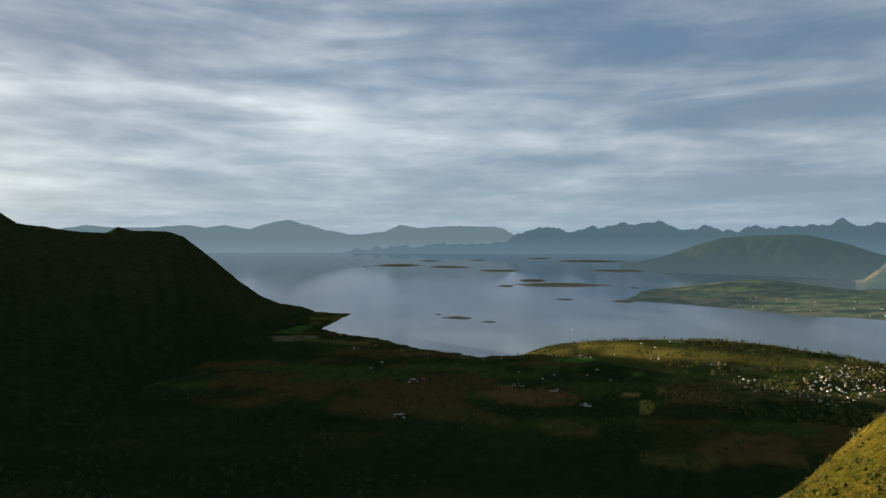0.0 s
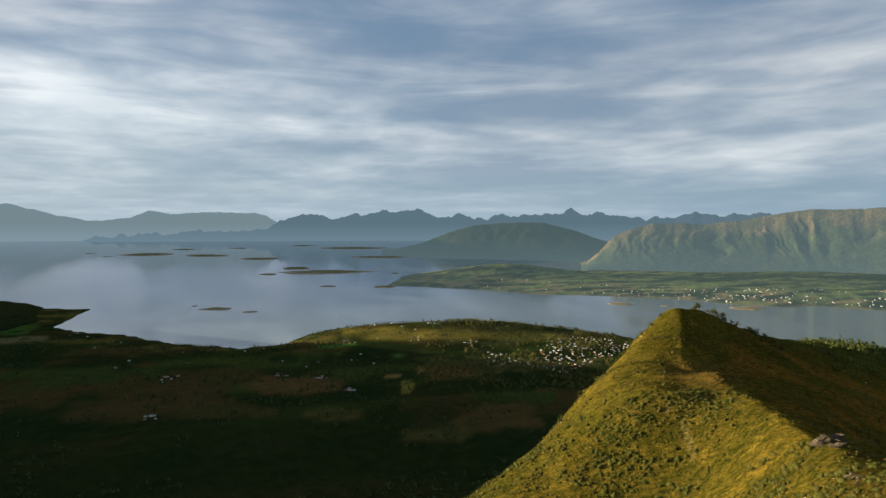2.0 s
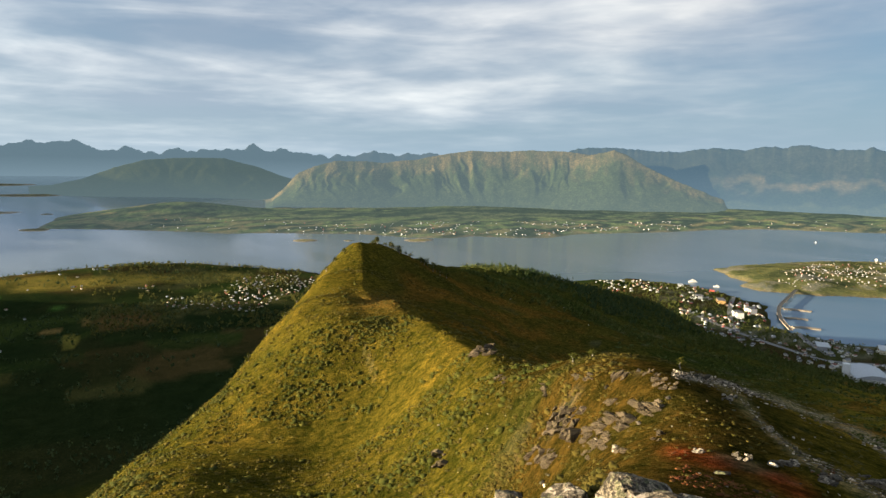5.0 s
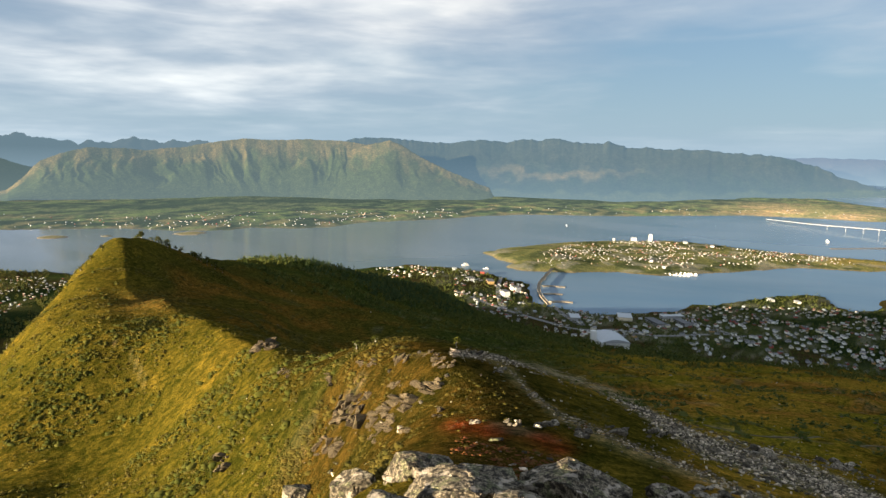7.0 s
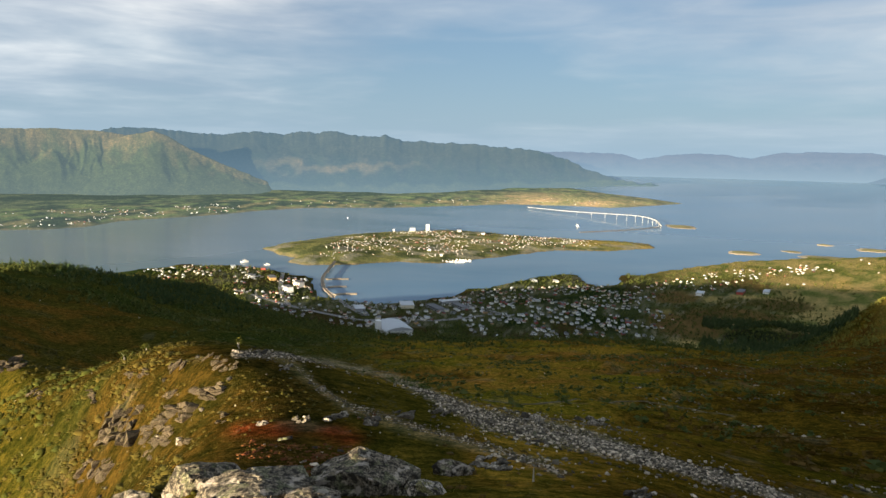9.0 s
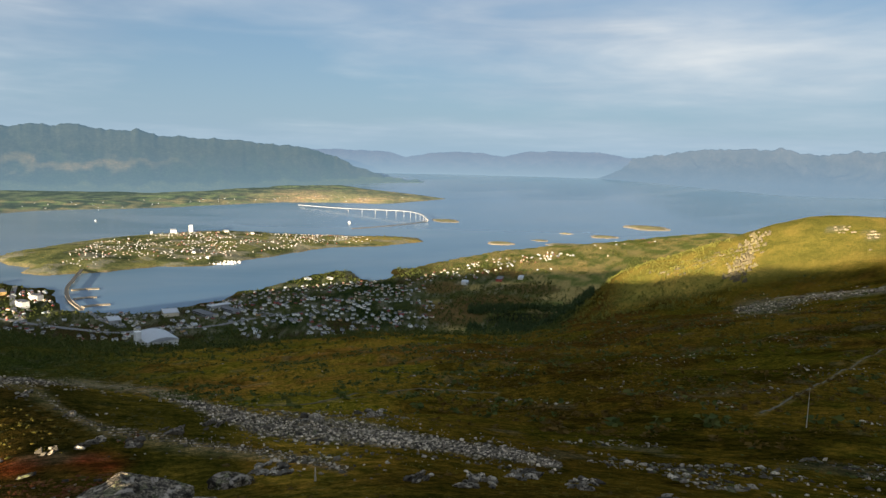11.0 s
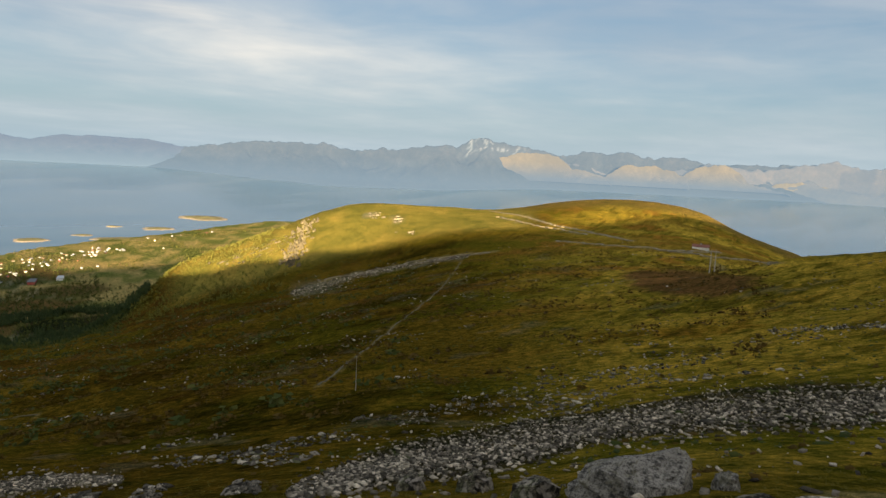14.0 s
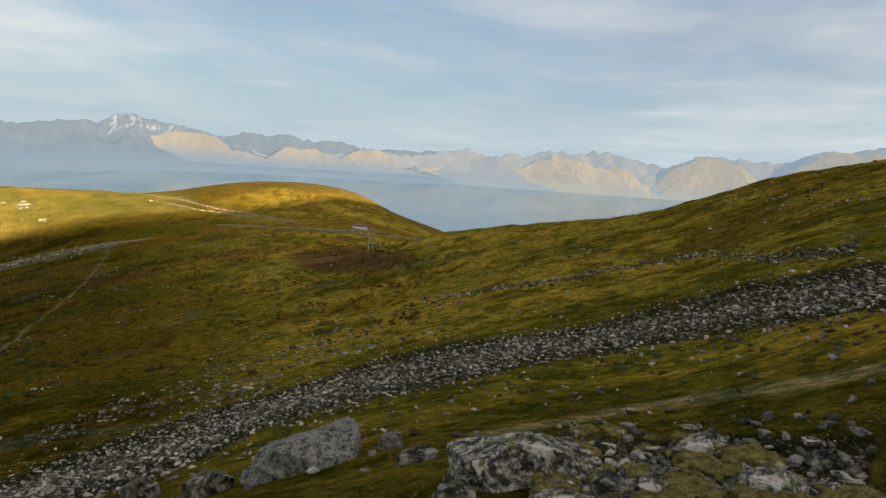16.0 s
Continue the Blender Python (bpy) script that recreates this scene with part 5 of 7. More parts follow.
M_REDLEAF = leaf_material("red_shrub_leaves", (0.075, 0.030, 0.012), (0.13, 0.045, 0.018), (0.16, 0.080, 0.024))
M_BARK = plain_material("bark", (0.28, 0.25, 0.22), 0.9, 9.0, 0.5)
# dimmer copy of the white paint, offsetting strong sun on the far houses
M_OFFWHITE = plain_material("dimmed_white_paint", (0.62, 0.61, 0.57), 0.6, 0.6, 0.15)
M_WHITE = plain_material("white_paint", (0.74, 0.74, 0.71), 0.6, 0.6, 0.06)
M_CREAM = plain_material("cream_paint", (0.62, 0.57, 0.44), 0.6, 0.6, 0.1)
M_BARN = plain_material("red_paint", (0.30, 0.05, 0.035), 0.7, 0.6, 0.15)
M_OCHRE = plain_material("ochre_paint", (0.42, 0.26, 0.10), 0.7, 0.6, 0.15)
M_GREY = plain_material("grey_paint", (0.30, 0.31, 0.32), 0.7, 0.6, 0.15)
M_SLATE = plain_material("slate_roof", (0.08, 0.08, 0.085), 0.6, 1.2, 0.25)
M_GREYROOF = plain_material("grey_roof_felt", (0.22, 0.22, 0.225), 0.7, 1.2, 0.25)
M_TILE = plain_material("tile_roof", (0.20, 0.075, 0.05), 0.7, 1.2, 0.25)
M_METAL = plain_material("pale_metal_roof", (0.40, 0.42, 0.44), 0.4, 0.4, 0.1)
M_CONCRETE = plain_material("concrete", (0.30, 0.29, 0.27), 0.8, 0.3, 0.15)
M_ASPHALT = plain_material("road_asphalt", (0.16, 0.155, 0.15), 0.9, 0.5, 0.2)
M_GRAVEL = plain_material("gravel", (0.21, 0.175, 0.125), 0.95, 0.6, 0.25)
M_EARTH = plain_material("trodden_earth", (0.095, 0.078, 0.035), 0.95, 0.8, 0.4)
M_TRACK = plain_material("track_gravel", (0.23, 0.185, 0.105), 0.95, 0.15, 0.35)
M_TIMBER = plain_material("grey_timber", (0.42, 0.37, 0.29), 0.9, 5.0, 0.35)
M_IRON = plain_material("dark_iron", (0.05, 0.05, 0.05), 0.5, 5.0, 0.2)
M_GLASS = plain_material("window_glass", (0.03, 0.035, 0.04), 0.1, 1.0, 0.1)
M_SAND = plain_material("beach_rock", (0.24, 0.20, 0.14), 0.9, 0.05, 0.35)
M_ISLET = plain_material("islet_heath", (0.11, 0.10, 0.035), 0.95, 0.03, 0.45)

# ---- islets: bearing, angle below the level, half width in degrees, height ----
ISLETS = [(-7.8, -1.66, 0.4, 4), (-6.6, -1.9, 0.45, 4), (-3.8, -1.80, 1.9, 14), (0.5, -1.95, 2.0, 7), (4.7, -2.25, 2.0, 7), (10.3, -3.42, 3.9, 9), (7.6, -3.08, 1.3, 12), (10.2, -4.62, 0.7, 4),
          (15.0, -4.72, 0.95, 5), (1.3, -6.25, 1.3, 4), (3.9, -6.6, 0.65, 2.5), (-0.4, -5.96, 0.35, 2), (-1.1, -1.43, 1.0, 5), (3.0, -1.37, 0.8, 5), (8.2, -1.2, 1.1, 6), (12.5, -1.42, 3.4, 9),
          (15.9, -3.58, 0.45, 4), (5.4, -3.55, 0.8, 2), (34.8, -6.02, 1.1, 3), (38.4, -6.06, 0.5, 2), (44.5, -6.0, 1.4, 3), (14.8, -2.2, 2.6, 7)]
# the last three are strips of low outer coast, built as islets
ISLETS_EAST = [(105.6, -6.82, 1.3, 6), (111.4, -6.8, 2.1, 6), (111.0, -5.8, 0.6, 4), (114.2, -5.92, 1.4, 5), (117.6, -5.02, 1.9, 9), (100.8, -5.03, 1.5, 3), (108.9, -6.45, 0.8, 4), (167.5, -0.86, 4.0, 16), (174.0, -0.76, 4.5, 20), (181.5, -0.70, 4.5, 20)]


def islet(az, el, hw, high, seed):
    n, rings = 44, 7
    th = np.linspace(0, 2 * np.pi, n, endpoint=False)
    edge = 1 + 0.28 * fbm(np.cos(th) * 1.3 + seed, np.sin(th) * 1.3, 4, seed=seed)
    he = min(0.20, max(0.045, hw * 0.11)) * (1 if el < -3 else 0.55)
    verts, faces = [], []
    for k in range(rings):
        q = 1 - k / (rings - 0.4)
        for i in range(n):
            a = az + hw * q * edge[i] * math.cos(th[i])
            e = el + he * q * edge[i] * math.sin(th[i])
            p = over_sea(a, e)
            p[2] = -2.5 if k == 0 else high * (1 - q ** 1.6) * (0.75 + 0.5 * float(fbm(p[0] / (18 * high), p[1] / (18 * high), 3, seed=seed)))
            verts.append(p)
        if k:
            for i in range(n):
                j = (i + 1) % n
                faces.append(((k - 1) * n + i, k * n + i, k * n + j, (k - 1) * n + j))
    faces.append(tuple((rings - 1) * n + i for i in range(n))[::-1])
    v = drawn_in(np.array(verts))
    idx = [0 if i < 2 * n else 1 for i in range(len(faces))]
    ob = new("islet", mesh_of("islet", v, faces, [M_SAND, M_ISLET], idx, flat=False))
    return tagged(ob, "low heath-covered skerry with a pale rocky edge in the fjord", "islet", "skerries in the fjord")


for k, (az, el, hw, high) in enumerate(ISLETS + ISLETS_EAST):
    islet(az, el, hw, high, 100 + k)


# ---- houses ----
def house_meshes(w, d, h, rise, wall, roof):
    g = 0.35
    wv = [(-w, -d, -1.5), (w, -d, -1.5), (w, d, -1.5), (-w, d, -1.5), (-w, -d, h), (w, -d, h), (w, d, h), (-w, d, h), (-w, 0, h + rise), (w, 0, h + rise)]
    wf = [(0, 1, 5, 4), (2, 3, 7, 6), (1, 2, 6, 9, 5), (3, 0, 4, 8, 7)]
    t, o, u = 0.22, 0.5, rise / d * 0.5
    rv, rf = [], []
    for s in (-1, 1):
        k = len(rv)
        rv += [(-w - g, s * (d + o), h - u), (w + g, s * (d + o), h - u), (w + g, 0, h + rise), (-w - g, 0, h + rise)]
        rv += [(x, y, z + t) for x, y, z in rv[k:k + 4]]
        q = [(4, 5, 6, 7), (0, 3, 2, 1), (0, 1, 5, 4), (1, 2, 6, 5), (3, 0, 4, 7)]
        rf += [tuple(k + i for i in (f if s < 0 else f[::-1])) for f in q]
    cv, cf = box(-0.4, 0.4, -0.4, 0.4, h + rise - 0.6, h + rise + 0.9)
    return (mesh_of("wall", wv, wf, [wall]), mesh_of("roof", rv, rf, [roof]), mesh_of("chimney", cv, cf, [M_CONCRETE]))


KINDS = [("white", M_WHITE, M_GREYROOF), ("white", M_WHITE, M_TILE), ("cream", M_CREAM, M_GREYROOF), ("red", M_BARN, M_SLATE), ("ochre", M_OCHRE, M_SLATE), ("grey", M_GREY, M_SLATE),
         ("white", M_WHITE, M_METAL)]
WEIGHTS = np.array([0.42, 0.07, 0.17, 0.09, 0.06, 0.13, 0.06])
HOUSES = []
for k, (word, wall, roof) in enumerate(KINDS):
    for w, d, h, rise in ((5.2, 3.7, 3.4, 2.3), (6.4, 4.1, 4.8, 2.4)):
        HOUSES.append((word, house_meshes(w, d, h, rise, wall, roof), "dark slate" if roof is M_SLATE else "grey felt" if roof is M_GREYROOF else "red tile" if roof is M_TILE else "pale metal", h > 4))


def in_ring(x, y, ring):
    return shore_distance(x, y, ring) > 0


def scattered(ring, spacing, keep, seed, jitter=0.35):
    g = np.random.default_rng(seed)
    p = np.array(ring, float)
    a = np.radians(23)
    cx, cy = p.mean(0)
    n = int(max(np.ptp(p[:, 0]), np.ptp(p[:, 1])) / spacing) + 2
    i, j = np.meshgrid(np.arange(-n, n), np.arange(-n, n))
    u, v = (i + g.uniform(-jitter, jitter, i.shape)) * spacing, (j + g.uniform(-jitter, jitter, i.shape)) * spacing
    x, y = cx + u * math.cos(a) - v * math.sin(a), cy + u * math.sin(a) + v * math.cos(a)
    ok = in_ring(x, y, p) & (g.uniform(size=x.shape) < keep)
    return x[ok], y[ok]


TOWN = true_ring([(1285, 575), (1090, 440), (1064, 367), (1042, 301), (1016, 221), (1056, 92), (1010, 60), (1000, -31), (1011, -153), (1093, -185), (1179, -241), (1400, -215), (1530, -170), (1500, -60),
        (1420, 80), (1300, 150), (1240, 250), (1250, 330), (1290, 400), (1480, 480), (1500, 560), (1450, 640)])
QUAY = [(1436, 893), (1537, 871), (1585, 839), (1611, 770), (1590, 650), (1520, 590), (1420, 660), (1340, 740)]
SHORE_ROW = true_ring([(1400, -215), (1530, -190), (1600, -260), (1830, -480), (1990, -720), (1900, -760), (1650, -470), (1450, -330)])
VILLAGE = [(648, 1247), (840, 1500), (959, 1490), (999, 1369), (808, 1212), (638, 1080), (595, 1144), (537, 1220), (590, 1371)]
ISLE_TOWN = true_ring([(1760, 540), (1740, 470), (1830, 420), (1810, 330), (1830, 230), (1920, 150), (2030, 70), (2170, -30), (2230, -190), (2300, -250), (2420, -100), (2450, 60), (2470, 250), (2420, 420), (2250, 560), (2050, 560)])
FAR_A = [(1600, 2580), (1860, 2280), (1930, 2050), (2060, 1930), (2180, 1930), (2260, 1740), (2400, 1650), (2650, 1680), (3050, 1450), (3400, 1350), (3450, 1600), (3000, 2000), (2500, 2300), (2000, 2600)]
FAR_B = [(1150, 3150), (1400, 2800), (1600, 2600), (2000, 2700), (1900, 3100), (1400, 3400)]
FAR_C = true_ring([(3400, 1330), (3600, 1180), (3830, 690), (4380, 130), (4400, -180), (4340, -420), (4500, -500), (4900, -700), (4900, 200), (4300, 900), (3700, 1500)])
PLAIN_FARMS = true_ring([(1600, -300), (1990, -740), (2330, -1060), (2440, -1330), (2200, -1250), (1800, -800), (1500, -420)])
NORTH_ROWS = [(-330, 2090), (-130, 1870), (20, 1700), (300, 1700), (500, 1850), (560, 1650), (430, 1500), (430, 1300), (100, 1300), (-200, 1400), (-300, 1700)]


def town_houses():
    near, farm = [], np.random.default_rng(91)
    for ring, spacing, keep, seed in ((TOWN, 14.0, 0.70, 1), (QUAY, 19, 0.6, 2), (SHORE_ROW, 17, 0.55, 3), (PLAIN_FARMS, 60, 0.4, 10), (VILLAGE, 17, 0.62, 4), (NORTH_ROWS, 58, 0.30, 5)):
        x, y = scattered(ring, spacing, keep, seed)
        z = ground_height(x, y)[0]
        near += [(a, b, c) for a, b, c in zip(x, y, z)]
    # farmsteads on the bog
    for az, el in ((12.1, -13.4), (9.4, -12.3), (-3.9, -14.5), (-2.2, -11.6), (12.0, -9.45), (19.2, -7.9), (6.2, -12.0), (17.5, -9.2), (22.5, -9.6)):
        x, y, _ = sight(az + 0.35 * farm.normal(size=7), el + 0.10 * farm.normal(size=7)).T
        near += [(a, b, c) for a, b, c in zip(x, y, ground_height(x, y)[0])]
    x, y = scattered(ISLE_TOWN, 15, 0.62, 6)
    sd = shore_distance(x, y, TOWN_ISLAND)
    isl = [(a, b, c, 0.30) for a, b, c in zip(x, y, isle_height(x, y, np.maximum(sd, 0))) if float(fbm(a / 60, b / 60, 3, seed=14)) > -0.3]
    for ring, spacing, keep, seed in ((FAR_A, 26, 0.26, 7), (FAR_B, 44, 0.22, 8), (FAR_C, 60, 0.25, 9)):
        x, y = scattered(ring, spacing, keep, seed)
        sd = shore_distance(x, y, FAR_SHORE)
        ok = (sd > 15) & (fbm(x / 220, y / 220, 3, seed=12) - sd / 700 > -0.65)
        isl += [(a, b, c, 0.46) for a, b, c in zip(x[ok], y[ok], far_height(x[ok], y[ok], sd[ok]))]
    near = [q for q in near if q[0] < 1000 or float(fbm(q[0] / 55, q[1] / 55, 3, seed=13)) > -0.22]
    near.sort(key=lambda p: math.hypot(p[0] - 1080, p[1] - 20))
    return near[:300], [(*p, 0.50 if p[0] > 1000 else 0.38) for p in near[300:]] + isl


NEAR_HOUSES, FAR_HOUSES = town_houses()
for x, y, z in NEAR_HOUSES:
    k = int(rng.choice(len(KINDS), p=WEIGHTS)) * 2 + int(rng.random() < 0.4)
    word, meshes, roof, tall = HOUSES[k]
    turn = 0.4 + 0.9 * float(fbm(x / 220, y / 220, 2, seed=77)) + (math.pi / 2 if rng.random() < 0.35 else 0)
    base = new("house")
    base.matrix_basis = Matrix.Translation((x, y, z)) @ Matrix.Rotation(turn, 4, "Z") @ Matrix.Diagonal((*([rng.uniform(0.46, 0.70)] * 3), 1))
    tagged(base, f"{word} {'two-storey' if tall else 'low'} wooden house with {roof} roof among trees", "house", "houses of the town")
    part("wall", meshes[0], base)
    part("chimney", meshes[2], part("roof", meshes[1], base))


def tri_faces(faces):
    return [(f[0], f[i], f[i + 1]) for f in faces for i in range(1, len(f) - 1)]


def far_houses():
    for which, (mats, label) in enumerate((((M_OFFWHITE, M_SLATE), "white wooden houses with dark roofs scattered along the shore"), ((M_CREAM, M_TILE), "cream houses with red roofs among the white ones"),
                                           ((M_BARN, M_SLATE), "red wooden houses and barns near the water"), ((M_GREY, M_METAL), "grey sheds with pale metal roofs by the quays"))):
        rows = []
        for q, (x, y, z, s) in enumerate(FAR_HOUSES):
            pick = (0, 0, 0, 0, 1, 1, 2, 3)[(q * 7919 + int(abs(x))) % 8]
            if pick == which:
                p = np.array((x, y, z))
                sc, (a, b, c) = drawn_scale(p) * s * rng.uniform(0.85, 1.25), drawn_in(p)
                rows.append((0, a, b, c, rng.uniform(0, 3.1), sc, sc, sc))
        w, r, _ = house_meshes(5.2, 3.7, 3.6, 2.3, *mats)
        for me, mat, word in ((w, mats[0], "house_walls"), (r, mats[1], "house_roofs")):
            t = ([v.co[:] for v in me.vertices], tri_faces([tuple(p.vertices) for p in me.polygons]))
            stuff(word, [t], rows, mat, label, "houses")


far_houses()


def outer_harbour():
    g = np.random.default_rng(44)
    rows = []
    for k in range(110):
        az = 170 + 14 * g.random() ** 1.3
        p = over_sea(az, -0.86 + 0.011 * (az - 167) + 0.025 * g.normal(), 4.0)
        s, (a, b, c) = drawn_scale(p) * g.uniform(2.0, 5.0), drawn_in(p)
        rows.append((0, a, b, c, g.uniform(0, 3.1), s, s, s * 0.8))
    w = house_meshes(5.2, 3.7, 3.6, 2.3, M_OFFWHITE, M_SLATE)[0]
    t = ([v.co[:] for v in w.vertices], tri_faces([tuple(p.vertices) for p in w.polygons]))
    stuff("harbour_buildings", [t], rows, M_OFFWHITE, "pale harbour buildings along the low outer coast", "houses")


outer_harbour()


# ---- larger buildings: each a thing with its own parts ----
def flat_block(name, place, size, turn, wall, roof, label, category, floors=1):
    """A flat-roofed block with bands of windows."""
    s = drawn_scale(place)
    base = new(name)
    base.matrix_basis = Matrix.Translation(drawn_in(place)) @ Matrix.Rotation(radians(turn), 4, "Z") @ Matrix.Scale(s, 4)
    w, d, h = size[0] * 0.40, size[1] * 0.40, size[2] * 0.75
    walls = part("wall", mesh_of("wall", *box(-w, w, -d, d, -4, h), [wall]), base)
    part("roof", mesh_of("roof", *box(-w - 0.4, w + 0.4, -d - 0.4, d + 0.4, h + 0.004, h + 0.6), [roof]), base)
    for f in range(floors):
        z = h * (f + 0.35) / floors
        for s2 in (-1, 1):
            part("window_band", mesh_of("window_band", *box(-w + 1, w - 1, min(s2 * d, s2 * (d + 0.08)), max(s2 * d, s2 * (d + 0.08)), z, z + 1.4), [M_GLASS]), walls)
    return tagged(base, label, category)


def sports_hall():
    p = sight(79.6, -14.9)[0]
    base = new("sports_hall")
    base.matrix_basis = Matrix.Translation(p + (0, 0, 4)) @ Matrix.Rotation(radians(28), 4, "Z") @ Matrix.Scale(0.72, 4)
    w, d, h, n = 27.0, 19.0, 6.5, 14
    part("wall", mesh_of("wall", *box(-w, w, -d, d, -14, h), [M_WHITE]), base)
    v, q = [], []
    for i in range(n + 1):
        y = -d - 1 + (2 * d + 2) * i / n
        z = h + 4.5 * (1 - (y / (d + 1)) ** 2)
        v += [(-w - 1, y, z), (w + 1, y, z), (-w - 1, y, h - 0.3), (w + 1, y, h - 0.3)]
        if i:
            k = 4 * i
            q += [(k - 4, k - 3, k + 1, k), (k - 2, k + 2, k + 3, k - 1), (k - 4, k, k + 2, k - 2), (k - 3, k - 1, k + 3, k + 1)]
    q += [(0, 2, 3, 1), (4 * n, 4 * n + 1, 4 * n + 3, 4 * n + 2)]
    part("roof", mesh_of("roof", v, q, [M_METAL]), base, "pale curved metal roof")
    for x in (-20, -10, 0, 10, 20):
        part("window", mesh_of("window", *box(x - 3, x + 3, -d - 0.1, -d, 3, 6), [M_GLASS]), base)
    part("stair_tower", mesh_of("stair_tower", *box(-2, 6, d + 0.1, d + 7, -14, 16), [M_WHITE]), base)
    tagged(base, "white sports hall with curved pale metal roof at the wood's edge", "hall")


sports_hall()
UPPER_TOWN = [(83.2, -12.9, (62, 20, 7), 35, M_GREY, M_SLATE, "long grey school wing with dark flat roof", "school", 2),
              (85.2, -12.75, (50, 18, 7), 35, M_GREY, M_SLATE, "long grey school wing with dark flat roof", "school", 2),
              (84.4, -12.3, (18, 52, 8), 35, M_GREY, M_METAL, "grey school block with pale flat roof", "school", 2),
              (80.7, -12.6, (46, 30, 9), 15, M_CREAM, M_METAL, "cream workshop with pale flat roof beside the road", "warehouse", 1),
              (76.6, -12.9, (40, 22, 8), 20, M_GREY, M_METAL, "grey shed with pale metal roof beside the road", "warehouse", 1),
              (70.6, -11.3, (34, 16, 15), 40, M_WHITE, M_SLATE, "white four-storey block in the town centre", "apartment block", 4),
              (71.5, -10.9, (30, 16, 13), 50, M_WHITE, M_SLATE, "white hotel block near the harbour", "apartment block", 4),
              (69.3, -10.2, (44, 18, 9), 30, M_OCHRE, M_SLATE, "ochre shop building in the town centre", "shop", 2)]
LOWER_TOWN = [(67.6, -9.95, (34, 12, 8), 42, M_WHITE, M_SLATE, "long white hospital wing on the slope", "hospital", 3),
              (66.2, -9.15, (26, 13, 6), 30, M_WHITE, M_METAL, "white quay shed with pale roof by the water", "warehouse", 1),
              (68.6, -9.45, (28, 14, 7), 20, M_BARN, M_SLATE, "red quay warehouse with dark roof", "warehouse", 1),
              (90.5, -10.2, (24, 10, 5), 25, M_WHITE, M_METAL, "white long building on the wooded point", "warehouse", 2),
              (92.0, -10.1, (20, 9, 5), 25, M_CREAM, M_METAL, "cream long building on the wooded point", "warehouse", 2),
              (102.6, -10.35, (40, 18, 7), -20, M_WHITE, M_METAL, "white long shed near the shore", "warehouse", 1),
              (105.6, -9.95, (52, 16, 7), -25, M_BARN, M_SLATE, "long red shed with dark roof in the fields", "barn", 1),
              (107.4, -9.85, (44, 14, 6), -25, M_WHITE, M_METAL, "long white shed with pale roof in the fields", "barn", 1)]
for az, el, size, turn, wall, roof, label, cat, fl in UPPER_TOWN + LOWER_TOWN:
    flat_block("building", sight(az, el)[0], size, turn, wall, roof, label, cat, fl)
for az, el, z, size, turn, wall, roof, label, cat, fl in (
        (82.4, -6.0, 14, (18, 16, 27), 10, M_OFFWHITE, M_METAL, "tall white grain tower on the island harbour", "tower", 5),
        (81.1, -6.05, 12, (60, 24, 11), 10, M_OFFWHITE, M_METAL, "large white fish plant with pale roof on the island", "factory", 2),
        (79.5, -6.2, 10, (10, 9, 11), 10, M_OFFWHITE, M_METAL, "narrow white tank house on the island quay", "tower", 2),
        (85.0, -6.1, 12, (60, 18, 6), 8, M_CREAM, M_METAL, "long cream warehouse on the island quay", "warehouse", 1),
        (86.8, -6.25, 12, (50, 15, 6), 5, M_OFFWHITE, M_SLATE, "long white store with dark roof on the island", "warehouse", 1),
        (82.6, -7.75, 10, (44, 11, 8), 5, M_OFFWHITE, M_SLATE, "white terrace block on the island", "apartment block", 3),
        (83.6, -8.25, 8, (14, 9, 7), 5, M_OFFWHITE, M_METAL, "white boathouse block beside the marina", "boathouse", 2),
        (93.0, -6.75, 6, (32, 12, 6), -10, M_OCHRE, M_METAL, "ochre shed with pale roof at the island's spit", "warehouse", 1)):
    flat_block("building", over_sea(az, el, z), size, turn, wall, roof, label, cat, fl)


# ---- bridges ----
def ribbon(points, width, thick):
    """A deck that follows a line of points."""
    p = np.array(points)
    t = np.gradient(p[:, :2], axis=0)
    nrm = np.stack([-t[:, 1], t[:, 0]], 1) / np.linalg.norm(t, axis=1)[:, None] * width / 2
    v, f = [], []
    for i in range(len(p)):
        for s, dz in ((-1, 0), (1, 0), (1, -thick), (-1, -thick)):
            v.append((p[i, 0] + s * nrm[i, 0], p[i, 1] + s * nrm[i, 1], p[i, 2] + dz))
        if i:
            k = 4 * i
            f += [(k - 4, k - 3, k + 1, k), (k - 3, k - 2, k + 2, k + 1), (k - 2, k - 1, k + 3, k + 2), (k - 1, k - 4, k, k + 3)]
    f += [(3, 2, 1, 0), tuple(4 * len(p) - 4 + i for i in range(4))]
    return v, f


def curve_through(keys, n):
    k = np.array(keys, float)
    u = np.linspace(0, len(k) - 1, n)
    i = np.clip(u.astype(int), 0, len(k) - 2)
    t = (u - i)[:, None]
    g = np.gradient(k, axis=0)
    h = lambda a, b, c, d: (2 * t ** 3 - 3 * t ** 2 + 1) * a + (t ** 3 - 2 * t ** 2 + t) * b + (-2 * t ** 3 + 3 * t ** 2) * c + (t ** 3 - t ** 2) * d
    return h(k[i], g[i], k[i + 1], g[i + 1])


